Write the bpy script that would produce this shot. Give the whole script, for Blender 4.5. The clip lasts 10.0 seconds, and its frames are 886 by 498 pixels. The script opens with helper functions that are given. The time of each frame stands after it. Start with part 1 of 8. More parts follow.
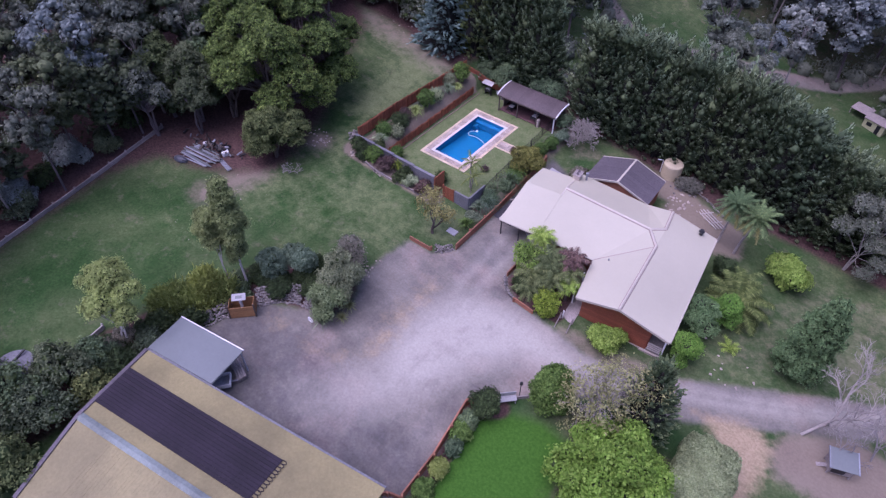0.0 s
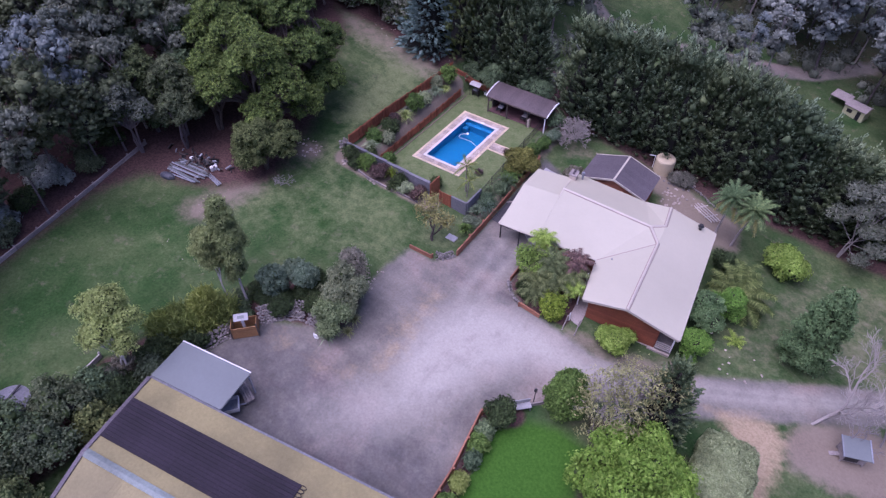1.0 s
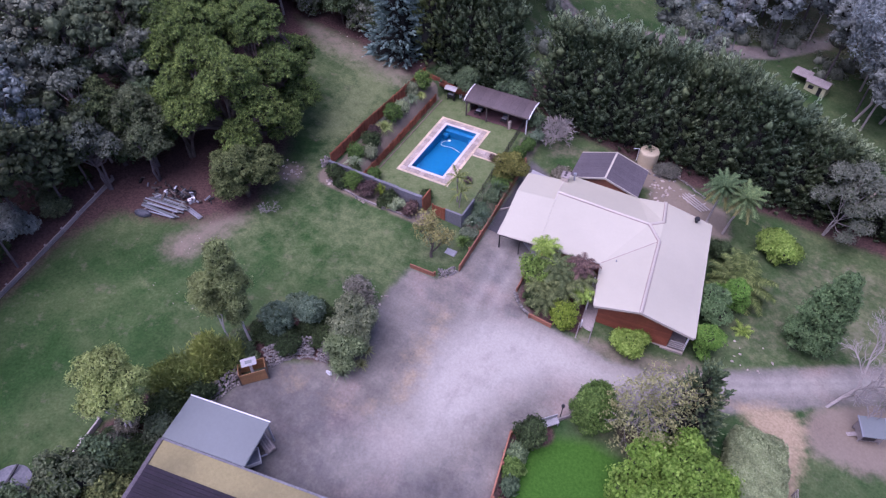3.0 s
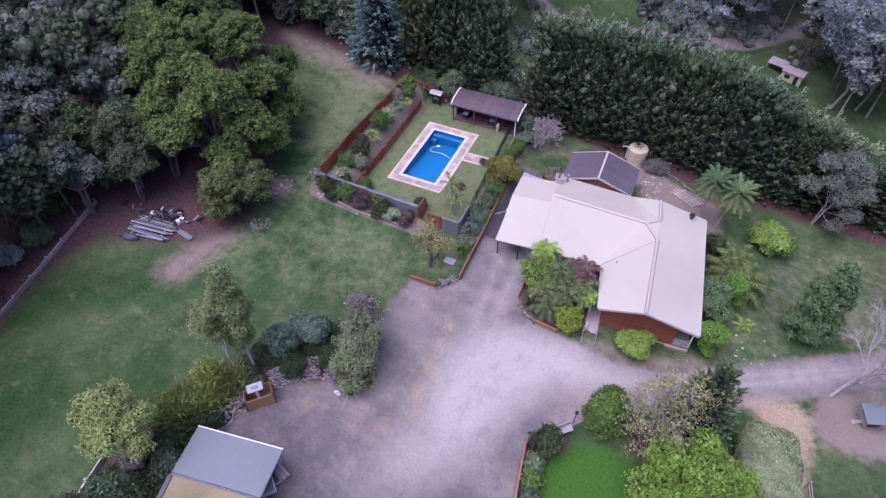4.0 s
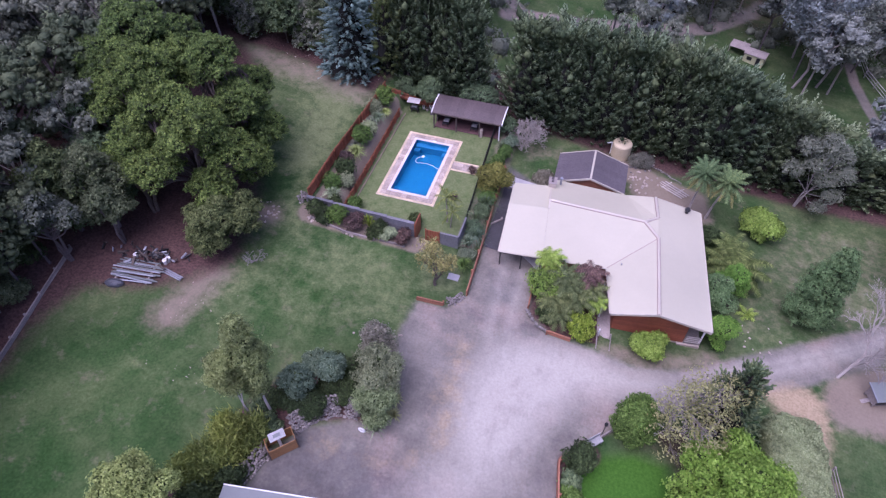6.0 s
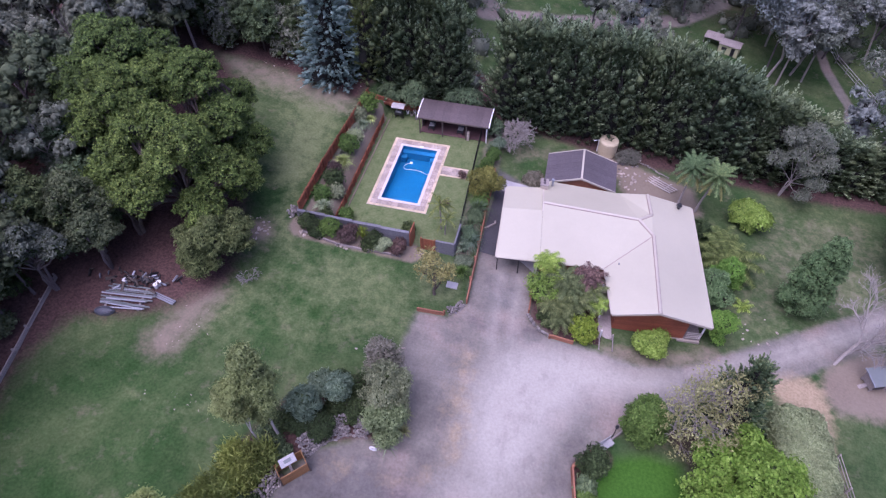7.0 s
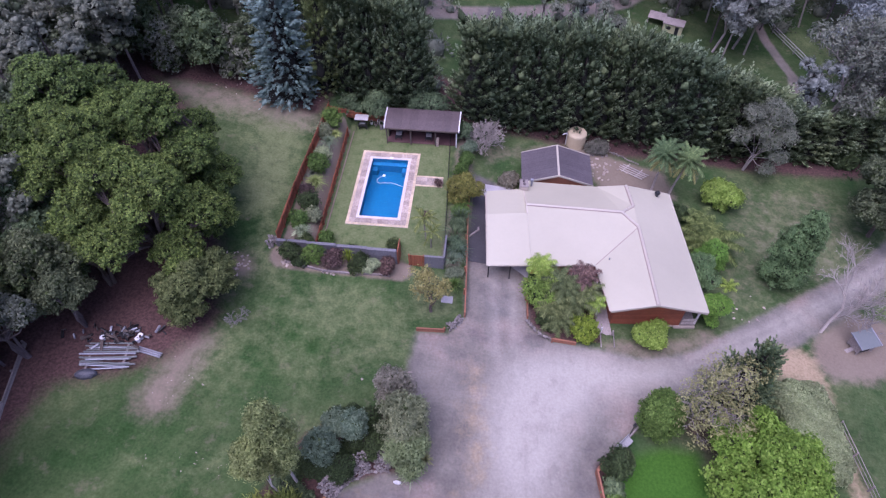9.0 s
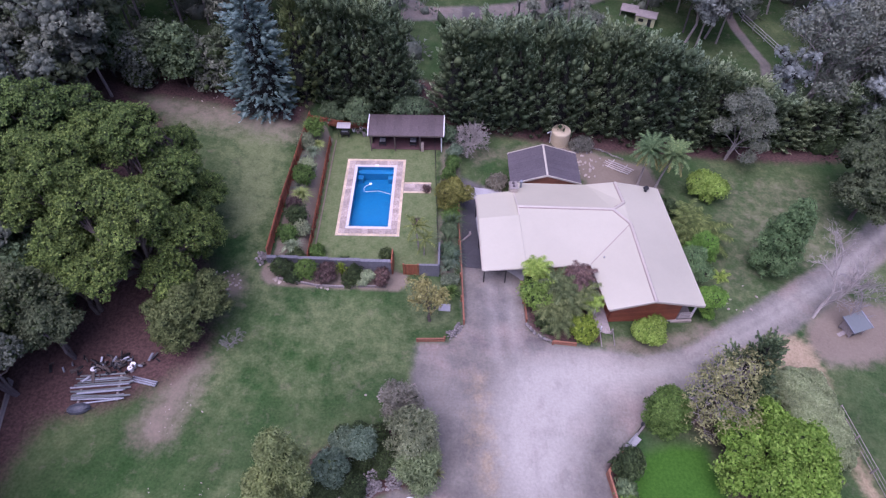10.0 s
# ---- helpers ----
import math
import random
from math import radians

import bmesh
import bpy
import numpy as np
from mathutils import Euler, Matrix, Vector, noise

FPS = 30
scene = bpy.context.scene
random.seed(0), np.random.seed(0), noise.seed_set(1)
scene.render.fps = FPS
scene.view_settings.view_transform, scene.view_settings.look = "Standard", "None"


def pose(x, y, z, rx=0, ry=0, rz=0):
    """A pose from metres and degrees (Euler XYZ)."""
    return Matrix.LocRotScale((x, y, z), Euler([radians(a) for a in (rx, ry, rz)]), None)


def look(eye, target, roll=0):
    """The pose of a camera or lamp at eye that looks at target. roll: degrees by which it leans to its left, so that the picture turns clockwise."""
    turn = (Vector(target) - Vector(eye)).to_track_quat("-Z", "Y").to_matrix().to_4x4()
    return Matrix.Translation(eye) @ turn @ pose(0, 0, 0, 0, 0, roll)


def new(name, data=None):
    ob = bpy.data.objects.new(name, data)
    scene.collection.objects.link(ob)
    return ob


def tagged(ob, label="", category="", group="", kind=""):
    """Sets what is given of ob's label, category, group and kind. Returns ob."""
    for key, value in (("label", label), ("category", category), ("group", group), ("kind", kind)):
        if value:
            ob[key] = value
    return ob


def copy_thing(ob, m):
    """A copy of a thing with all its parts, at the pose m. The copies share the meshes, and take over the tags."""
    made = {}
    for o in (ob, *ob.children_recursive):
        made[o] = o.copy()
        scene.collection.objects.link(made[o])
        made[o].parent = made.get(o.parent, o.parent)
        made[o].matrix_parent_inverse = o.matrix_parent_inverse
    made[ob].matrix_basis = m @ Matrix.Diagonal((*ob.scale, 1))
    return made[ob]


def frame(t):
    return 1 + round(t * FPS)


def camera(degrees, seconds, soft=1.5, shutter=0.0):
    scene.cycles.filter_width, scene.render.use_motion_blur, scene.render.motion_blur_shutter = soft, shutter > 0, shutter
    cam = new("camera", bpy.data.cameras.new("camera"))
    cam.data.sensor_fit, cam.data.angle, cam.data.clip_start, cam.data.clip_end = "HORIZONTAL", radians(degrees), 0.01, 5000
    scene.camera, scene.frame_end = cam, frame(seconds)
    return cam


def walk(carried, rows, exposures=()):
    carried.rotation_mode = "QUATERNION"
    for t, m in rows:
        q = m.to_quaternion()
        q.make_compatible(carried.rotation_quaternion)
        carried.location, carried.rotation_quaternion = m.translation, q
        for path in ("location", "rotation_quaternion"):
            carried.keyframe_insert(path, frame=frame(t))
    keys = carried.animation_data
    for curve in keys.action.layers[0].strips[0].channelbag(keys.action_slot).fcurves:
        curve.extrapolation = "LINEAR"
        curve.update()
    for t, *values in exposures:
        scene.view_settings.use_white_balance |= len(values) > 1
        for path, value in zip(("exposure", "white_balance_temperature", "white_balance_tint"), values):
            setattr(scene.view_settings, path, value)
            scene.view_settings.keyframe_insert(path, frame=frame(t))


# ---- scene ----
cam = camera(71.1, 10.0, soft=1.3)
METRES, EYE, TILT, LEAN, TURN = 8.0, 1.5, 0.0, 0.0, 0.0
PATH = [
    (0, (32.46, -45.936, 41.385), (31.611, -44.847, 39.94), 0.5),
    (0.5, (31.279, -46.201, 41.357), (30.463, -45.087, 39.909), 0.1),
    (1, (29.855, -46.366, 41.424), (29.074, -45.234, 39.972), 0.2),
    (1.5, (28.463, -46.396, 41.548), (27.717, -45.248, 40.09), 0.1),
    (2, (27.195, -46.368, 41.651), (26.476, -45.208, 40.188), 0.1),
    (3.5, (23.245, -46.115, 42.181), (22.658, -44.909, 40.697), -0.2),
    (4, (21.908, -46.015, 42.306), (21.358, -44.796, 40.819), -0.2),
    (4.5, (20.52, -45.86, 42.43), (20.001, -44.633, 40.938), -0.1),
    (5, (19.246, -45.649, 42.644), (18.762, -44.416, 41.145), -0.0),
    (5.5, (17.932, -45.317, 42.842), (17.494, -44.077, 41.334), 0.0),
    (7, (14.362, -44.292, 43.411), (14.056, -43.036, 41.885), -0.0),
    (7.5, (13.135, -43.818, 43.632), (12.877, -42.563, 42.097), -0.0),
    (8, (12.093, -43.419, 43.736), (11.881, -42.161, 42.196), -0.1),
    (8.5, (10.956, -42.993, 43.844), (10.791, -41.732, 42.3), -0.1),
    (9, (9.992, -42.457, 44.026), (9.87, -41.202, 42.473), -0.1),
    (9.5, (9.031, -41.927, 44.153), (8.951, -40.675, 42.595), -0.2),
    (10, (8.122, -41.391, 44.199), (8.086, -40.142, 42.637), -0.2),
]
walk(cam, [(t, look(eye, target, roll)) for t, eye, target, roll in PATH],
     exposures=[(0.0, 0.62, 5300, 49.5), (5.0, 0.82, 5370, 47), (10.0, 0.73, 5390, 46)])

# ---- world, sun ----
world = bpy.data.worlds.new("overcast_sky")
world.use_nodes = True
scene.world = world
wn = world.node_tree.nodes
sky = wn.new("ShaderNodeTexSky")
sky.sky_type, sky.sun_disc = "NISHITA", False
sky.sun_elevation, sky.sun_rotation = radians(70), radians(-148)
sky.air_density, sky.dust_density, sky.ozone_density = 1.0, 4.0, 1.0
world.node_tree.links.new(sky.outputs["Color"], wn["Background"].inputs["Color"])
wn["Background"].inputs["Strength"].default_value = 0.1
sun = new("sun", bpy.data.lights.new("sun", "SUN"))
sun.data.energy, sun.data.angle, sun.data.color = 1.8, radians(62), (1.0, 0.955, 0.91)
sun.matrix_world = look((-7, -11, 40), (0, 0, 0))


# ---- materials ----
def nodes_of(name):
    m = bpy.data.materials.new(name)
    m.use_nodes = True
    return m, m.node_tree.nodes, m.node_tree.links


def noise_node(n, l, scale, detail=4.0, rough=0.6, stretch=None):
    pos = n.new("ShaderNodeNewGeometry").outputs["Position"]
    if stretch:
        mp = n.new("ShaderNodeMapping")
        mp.inputs["Scale"].default_value = stretch
        l.new(pos, mp.inputs["Vector"])
        pos = mp.outputs["Vector"]
    t = n.new("ShaderNodeTexNoise")
    t.inputs["Scale"].default_value, t.inputs["Detail"].default_value, t.inputs["Roughness"].default_value = scale, detail, rough
    l.new(pos, t.inputs["Vector"])
    return t.outputs["Fac"]


def ramp(n, l, fac, stops):
    r = n.new("ShaderNodeValToRGB")
    e = r.color_ramp.elements
    while len(e) < len(stops):
        e.new(0.5)
    for k, (p, c) in enumerate(stops):
        e[k].position, e[k].color = p, (*c, 1)
    l.new(fac, r.inputs["Fac"])
    return r.outputs["Color"]


def mix(n, l, fac, a, b, mode="MIX"):
    x = n.new("ShaderNodeMix")
    x.data_type, x.blend_type = "RGBA", mode
    for s, v in ((x.inputs[0], fac), (x.inputs[6], a), (x.inputs[7], b)):
        if hasattr(v, "is_output"):
            l.new(v, s)
        else:
            s.default_value = v if isinstance(v, float) else (*v, 1)
    return x.outputs[2]


def bumped(n, l, height, strength, distance):
    b = n.new("ShaderNodeBump")
    b.inputs["Strength"].default_value, b.inputs["Distance"].default_value = strength, distance
    l.new(height, b.inputs["Height"])
    return b.outputs["Normal"]


def plain(name, dark, light, scale=3.0, rough=0.7, metal=0.0, bump=0.3, big=0.25, stretch=None, vary=0.0):
    """Paint, timber, stone or metal: fine grain, broad stains and, for pieces, a shift of tone from one to the next."""
    m, n, l = nodes_of(name)
    fine = noise_node(n, l, scale * 6, 5, 0.65, stretch)
    broad = noise_node(n, l, scale * 0.22, 3)
    col = ramp(n, l, fine, [(0.3, dark), (0.7, light)])
    stain = ramp(n, l, broad, [(0.35, (1 - big,) * 3), (0.65, (1, 1, 1))])
    col = mix(n, l, 1.0, col, stain, "MULTIPLY")
    if vary:
        info = n.new("ShaderNodeObjectInfo").outputs["Random"]
        col = mix(n, l, 1.0, col, ramp(n, l, info, [(0, (1 - vary,) * 3), (1, (1 + vary * 0.4,) * 3)]), "MULTIPLY")
    b = n["Principled BSDF"]
    l.new(col, b.inputs["Base Color"])
    b.inputs["Roughness"].default_value, b.inputs["Metallic"].default_value = rough, metal
    if bump:
        l.new(bumped(n, l, fine, bump, 0.02), b.inputs["Normal"])
    return m


def leafy(name, dark, mid, light, big=0.35):
    """Leaves: every leaf its own tone, and sprays of older and younger growth."""
    m, n, l = nodes_of(name)
    g = n.new("ShaderNodeNewGeometry").outputs["Random Per Island"]
    dark, light = [(0.55 * a + 0.45 * b) for a, b in zip(dark, mid)], [(0.55 * a + 0.45 * b) for a, b in zip(light, mid)]
    col = ramp(n, l, g, [(0.0, dark), (0.5, mid), (1.0, light)])
    broad = noise_node(n, l, 0.55, 3)
    col = mix(n, l, 1.0, col, ramp(n, l, broad, [(0.3, (1 - big,) * 3), (0.7, (1 + big * 0.5,) * 3)]), "MULTIPLY")
    info = n.new("ShaderNodeObjectInfo").outputs["Random"]
    col = mix(n, l, 1.0, col, ramp(n, l, info, [(0, (0.8, 0.84, 0.86)), (1, (1.12, 1.06, 0.96))]), "MULTIPLY")
    b = n["Principled BSDF"]
    l.new(col, b.inputs["Base Color"])
    b.inputs["Roughness"].default_value = 0.62
    b.inputs["Specular IOR Level"].default_value = 0.17
    l.new(bumped(n, l, noise_node(n, l, 5.0, 5, 0.75), 1.0, 0.12), b.inputs["Normal"])
    tr = n.new("ShaderNodeBsdfTranslucent")
    l.new(col, tr.inputs["Color"])
    ms = n.new("ShaderNodeMixShader")
    ms.inputs[0].default_value = 0.15
    l.new(b.outputs[0], ms.inputs[1]), l.new(tr.outputs[0], ms.inputs[2])
    l.new(ms.outputs[0], n["Material Output"].inputs["Surface"])
    return m


M_BARK = plain("bark_brown", (0.06, 0.045, 0.035), (0.16, 0.13, 0.11), 4, 0.9, stretch=(1, 1, 0.2))
M_BARKPALE = plain("bark_pale", (0.22, 0.19, 0.17), (0.46, 0.42, 0.38), 3, 0.85, stretch=(1, 1, 0.3))
M_BARKGREY = plain("bark_purple_grey", (0.075, 0.06, 0.062), (0.17, 0.145, 0.15), 4, 0.9, stretch=(1, 1, 0.2))
M_TWIGPALE = plain("twigs_pale_grey", (0.24, 0.215, 0.185), (0.42, 0.385, 0.34), 5, 0.9)
M_BARKWHITE = plain("bark_white", (0.44, 0.41, 0.38), (0.68, 0.65, 0.61), 3, 0.8, stretch=(1, 1, 0.3))
M_BARE = plain("twigs_grey", (0.17, 0.155, 0.145), (0.31, 0.29, 0.275), 5, 0.9)
# Crown core colour: shade between the leaves painted as a dark material.
M_CORESHADE = plain("crown_core_shade", (0.022, 0.025, 0.015), (0.06, 0.066, 0.038), 5, 0.95, bump=0.6)
L_WATTLE = leafy("leaf_wattle", (0.034, 0.063, 0.018), (0.117, 0.188, 0.048), (0.335, 0.445, 0.115))
L_OLIVEWATTLE = leafy("leaf_olive_wattle", (0.06, 0.08, 0.028), (0.15, 0.19, 0.068), (0.3, 0.36, 0.14))
L_GUM = leafy("leaf_gum", (0.078, 0.095, 0.068), (0.18, 0.208, 0.155), (0.31, 0.35, 0.27))
# Gum leaf made paler and bluer, so distant haze sits in its colour.
L_GUMHAZE = leafy("leaf_gum_blue_haze", (0.125, 0.155, 0.148), (0.265, 0.308, 0.285), (0.41, 0.465, 0.425))
L_CYPRESS = leafy("leaf_cypress", (0.024, 0.043, 0.021), (0.077, 0.116, 0.055), (0.193, 0.248, 0.121))
L_SPRUCE = leafy("leaf_spruce", (0.1, 0.165, 0.14), (0.215, 0.32, 0.275), (0.37, 0.49, 0.43))
L_LIME = leafy("leaf_lime", (0.091, 0.14, 0.014), (0.27, 0.36, 0.04), (0.525, 0.625, 0.112))
L_YELLOW = leafy("leaf_yellow_green", (0.085, 0.155, 0.02), (0.235, 0.375, 0.06), (0.49, 0.64, 0.16))
L_LIMETREE = leafy("leaf_lime_tree", (0.085, 0.17, 0.018), (0.21, 0.365, 0.046), (0.44, 0.62, 0.13))
L_FERN = leafy("leaf_dull_fern", (0.045, 0.068, 0.026), (0.125, 0.165, 0.062), (0.28, 0.335, 0.14))
L_BRIGHTLIME = leafy("leaf_bright_lime", (0.07, 0.13, 0.012), (0.19, 0.29, 0.03), (0.4, 0.52, 0.09))
L_GREEN = leafy("leaf_green", (0.031, 0.066, 0.017), (0.094, 0.175, 0.037), (0.219, 0.344, 0.094))
# Leaf of dark shrubs; on clump cores it paints the shade between leaves.
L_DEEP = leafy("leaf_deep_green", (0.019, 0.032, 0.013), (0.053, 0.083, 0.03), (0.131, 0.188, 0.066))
L_SAGE = leafy("leaf_sage", (0.13, 0.18, 0.1), (0.285, 0.365, 0.2), (0.46, 0.545, 0.34))
L_DARKGUM = leafy("leaf_dark_gum", (0.048, 0.07, 0.036), (0.112, 0.146, 0.078), (0.235, 0.285, 0.155))
L_BRIGHT = leafy("leaf_bright_green", (0.05, 0.13, 0.018), (0.13, 0.29, 0.045), (0.28, 0.47, 0.1))
# Paler copy of the cypress leaf: light on the plume tips put into colour.
L_LITTIP = leafy("leaf_cypress_lit_tip", (0.125, 0.175, 0.1), (0.29, 0.385, 0.225), (0.5, 0.61, 0.37))
# Near-black heart colour that paints deep shade into gaps of the crowns.
M_HEARTSHADE = plain("crown_heart_shade", (0.007, 0.008, 0.007), (0.022, 0.023, 0.017), 5, 0.95, bump=0.6)
L_OLIVECYP = leafy("leaf_olive_cypress", (0.08, 0.105, 0.03), (0.19, 0.235, 0.075), (0.36, 0.42, 0.16))
L_OLIVEGUM = leafy("leaf_olive_gum", (0.105, 0.14, 0.045), (0.24, 0.3, 0.105), (0.42, 0.49, 0.22))
L_PALEGUM = leafy("leaf_pale_gum", (0.15, 0.205, 0.06), (0.32, 0.42, 0.13), (0.5, 0.6, 0.235))
L_WEEP = leafy("leaf_weeping", (0.1, 0.145, 0.03), (0.235, 0.3, 0.07), (0.43, 0.5, 0.16))
L_OLIVE = leafy("leaf_olive", (0.07, 0.08, 0.016), (0.195, 0.21, 0.05), (0.37, 0.37, 0.12))
L_PALM = leafy("leaf_palm", (0.043, 0.066, 0.015), (0.138, 0.188, 0.05), (0.36, 0.423, 0.14))
L_PALMTALL = leafy("leaf_feather_palm", (0.04, 0.08, 0.03), (0.115, 0.19, 0.075), (0.29, 0.38, 0.16))
L_CYCAD = leafy("leaf_cycad", (0.03, 0.05, 0.012), (0.12, 0.165, 0.042), (0.36, 0.42, 0.14))
L_YELLOWING = leafy("leaf_yellowing", (0.17, 0.16, 0.05), (0.34, 0.32, 0.11), (0.5, 0.48, 0.2))
L_AUTUMN = leafy("leaf_autumn", (0.16, 0.17, 0.06), (0.34, 0.355, 0.15), (0.52, 0.54, 0.26))
L_TEALDARK = leafy("leaf_dark_grey_green", (0.042, 0.075, 0.038), (0.115, 0.175, 0.088), (0.24, 0.33, 0.16))
L_TEAL = leafy("leaf_conifer_grey_green", (0.055, 0.115, 0.042), (0.15, 0.255, 0.1), (0.31, 0.44, 0.185))
L_BROWN = leafy("leaf_purple_brown", (0.036, 0.023, 0.025), (0.117, 0.078, 0.072), (0.276, 0.195, 0.163))
L_BLUEBUSH = leafy("leaf_blue_bush", (0.058, 0.1, 0.058), (0.145, 0.215, 0.135), (0.29, 0.38, 0.255))
L_DUSTYBROWN = leafy("leaf_dusty_brown", (0.1, 0.095, 0.07), (0.23, 0.225, 0.165), (0.39, 0.38, 0.3))
L_SAGEGREEN = leafy("leaf_sage_green", (0.09, 0.13, 0.05), (0.21, 0.28, 0.125), (0.37, 0.46, 0.24))
L_SAGEHEDGE = leafy("leaf_sage_hedge", (0.11, 0.155, 0.075), (0.25, 0.325, 0.165), (0.42, 0.5, 0.29))
L_PALEGREY = leafy("leaf_pale_grey", (0.1, 0.12, 0.085), (0.195, 0.225, 0.165), (0.32, 0.355, 0.27))
L_DUSTY = leafy("leaf_dusty", (0.08, 0.105, 0.06), (0.19, 0.235, 0.135), (0.34, 0.4, 0.25))

M_ROOFLINE = plain("tan_valley_and_cap_shadow", (0.25, 0.2, 0.17), (0.32, 0.26, 0.22), 1, 0.5, bump=0.05, big=0.1)
M_ROOF = plain("cream_steel_roof", (0.425, 0.404, 0.297), (0.44, 0.418, 0.309), 0.6, 0.42, bump=0.05, big=0.1)
M_CAP = plain("cream_steel_capping", (0.45, 0.41, 0.33), (0.49, 0.45, 0.365), 1, 0.4, bump=0.05, big=0.08)
M_BOARD = plain("red_brown_boards", (0.2, 0.055, 0.026), (0.34, 0.105, 0.05), 2, 0.65, stretch=(0.3, 0.3, 3), vary=0.2)
M_BRICK = plain("orange_brick", (0.27, 0.1, 0.055), (0.42, 0.18, 0.1), 3, 0.85, vary=0.2)
M_DARK = plain("dark_opening", (0.01, 0.01, 0.012), (0.025, 0.025, 0.03), 2, 0.5)
M_SLATE = plain("purple_grey_roof_sheet", (0.08, 0.069, 0.077), (0.145, 0.126, 0.135), 1.2, 0.7, bump=0.15, vary=0.12)
M_SHELTER = plain("purple_brown_roof_sheet", (0.07, 0.052, 0.052), (0.13, 0.1, 0.098), 1.2, 0.7, bump=0.15, vary=0.15)
M_WHITE = plain("white_paint", (0.66, 0.66, 0.66), (0.82, 0.82, 0.82), 2, 0.5, bump=0.05, big=0.1)
M_SHEDY = plain("mustard_steel_roof", (0.222, 0.195, 0.078), (0.285, 0.25, 0.108), 0.8, 0.6, bump=0.06, big=0.35)
M_MAT = plain("black_rubber_matting", (0.011, 0.008, 0.013), (0.03, 0.022, 0.033), 1.5, 0.88, bump=0.3, big=0.4, vary=0.3)
M_STRIP = plain("pale_blue_ridge_sheet", (0.16, 0.2, 0.175), (0.25, 0.3, 0.275), 0.8, 0.6, bump=0.05, big=0.5)
M_STEEL = plain("grey_steel_sheet", (0.143, 0.163, 0.156), (0.158, 0.18, 0.172), 0.8, 0.45, bump=0.04, big=0.12)
M_GALV = plain("galvanised_steel", (0.27, 0.29, 0.33), (0.46, 0.48, 0.52), 2, 0.5, 0.3, bump=0.05, vary=0.3)
M_FENCE = plain("red_brown_fence_timber", (0.24, 0.07, 0.03), (0.4, 0.14, 0.07), 2, 0.75, stretch=(1, 1, 0.2), vary=0.3)
M_SLEEPER = plain("orange_sleeper_timber", (0.26, 0.1, 0.055), (0.42, 0.19, 0.11), 2, 0.8, vary=0.3)
M_TIMBER = plain("grey_weathered_timber", (0.22, 0.19, 0.17), (0.42, 0.37, 0.34), 2, 0.85, vary=0.3)
M_BOARDPALE = plain("weathered_white_board", (0.34, 0.34, 0.34), (0.5, 0.5, 0.49), 3, 0.7, big=0.3)
M_PALELOG = plain("bleached_timber", (0.42, 0.38, 0.34), (0.62, 0.57, 0.51), 2, 0.85, vary=0.2)
M_BOX = plain("honey_timber", (0.3, 0.15, 0.055), (0.44, 0.24, 0.1), 2, 0.7, vary=0.15)
M_RENDER = plain("grey_rendered_wall", (0.12, 0.122, 0.135), (0.22, 0.222, 0.235), 1.2, 0.85, big=0.35)
M_STONE = plain("field_stone", (0.12, 0.108, 0.098), (0.36, 0.33, 0.3), 2, 0.9, bump=0.6, vary=0.45)
M_PAVER = plain("mottled_paver", (0.3, 0.235, 0.195), (0.62, 0.52, 0.43), 1.2, 0.8, vary=0.3)
M_PALESTONE = plain("pale_rubble", (0.3, 0.25, 0.205), (0.52, 0.45, 0.38), 2, 0.9, bump=0.5, vary=0.3)
M_ASPHALT = plain("dark_asphalt", (0.045, 0.045, 0.05), (0.085, 0.083, 0.09), 1.5, 0.9, bump=0.3, big=0.3)
M_EDGER = plain("cream_edge_brick", (0.58, 0.45, 0.29), (0.74, 0.61, 0.43), 2, 0.8, vary=0.15)
M_COPING = plain("white_pool_coping", (0.56, 0.53, 0.5), (0.66, 0.63, 0.6), 2, 0.6, bump=0.1, big=0.1)
M_POOL = plain("blue_pool_shell", (0.004, 0.145, 0.3), (0.008, 0.2, 0.38), 0.8, 0.4, bump=0.02, big=0.12)
M_CONCRETE = plain("grey_concrete", (0.36, 0.35, 0.35), (0.48, 0.47, 0.47), 2, 0.9, big=0.25)
M_TANK = plain("cream_tank", (0.5, 0.42, 0.26), (0.62, 0.54, 0.36), 2, 0.6, big=0.15)
M_BLACK = plain("black_metal", (0.012, 0.012, 0.014), (0.03, 0.03, 0.03), 3, 0.5)
M_CLOTH = plain("faded_cushion", (0.4, 0.38, 0.36), (0.55, 0.52, 0.5), 3, 0.9)
M_SOIL = plain("dark_mulch", (0.03, 0.022, 0.018), (0.1, 0.075, 0.06), 2, 0.95, bump=1.0, big=0.4)


def water_material():
    m, n, l = nodes_of("pool_water")
    b = n["Principled BSDF"]
    b.inputs["Base Color"].default_value = (0.75, 0.9, 1.0, 1)
    b.inputs["Roughness"].default_value, b.inputs["IOR"].default_value = 0.02, 1.33
    b.inputs["Transmission Weight"].default_value = 1.0
    l.new(bumped(n, l, noise_node(n, l, 2.2, 2), 0.08, 0.05), b.inputs["Normal"])
    return m


M_WATER = water_material()


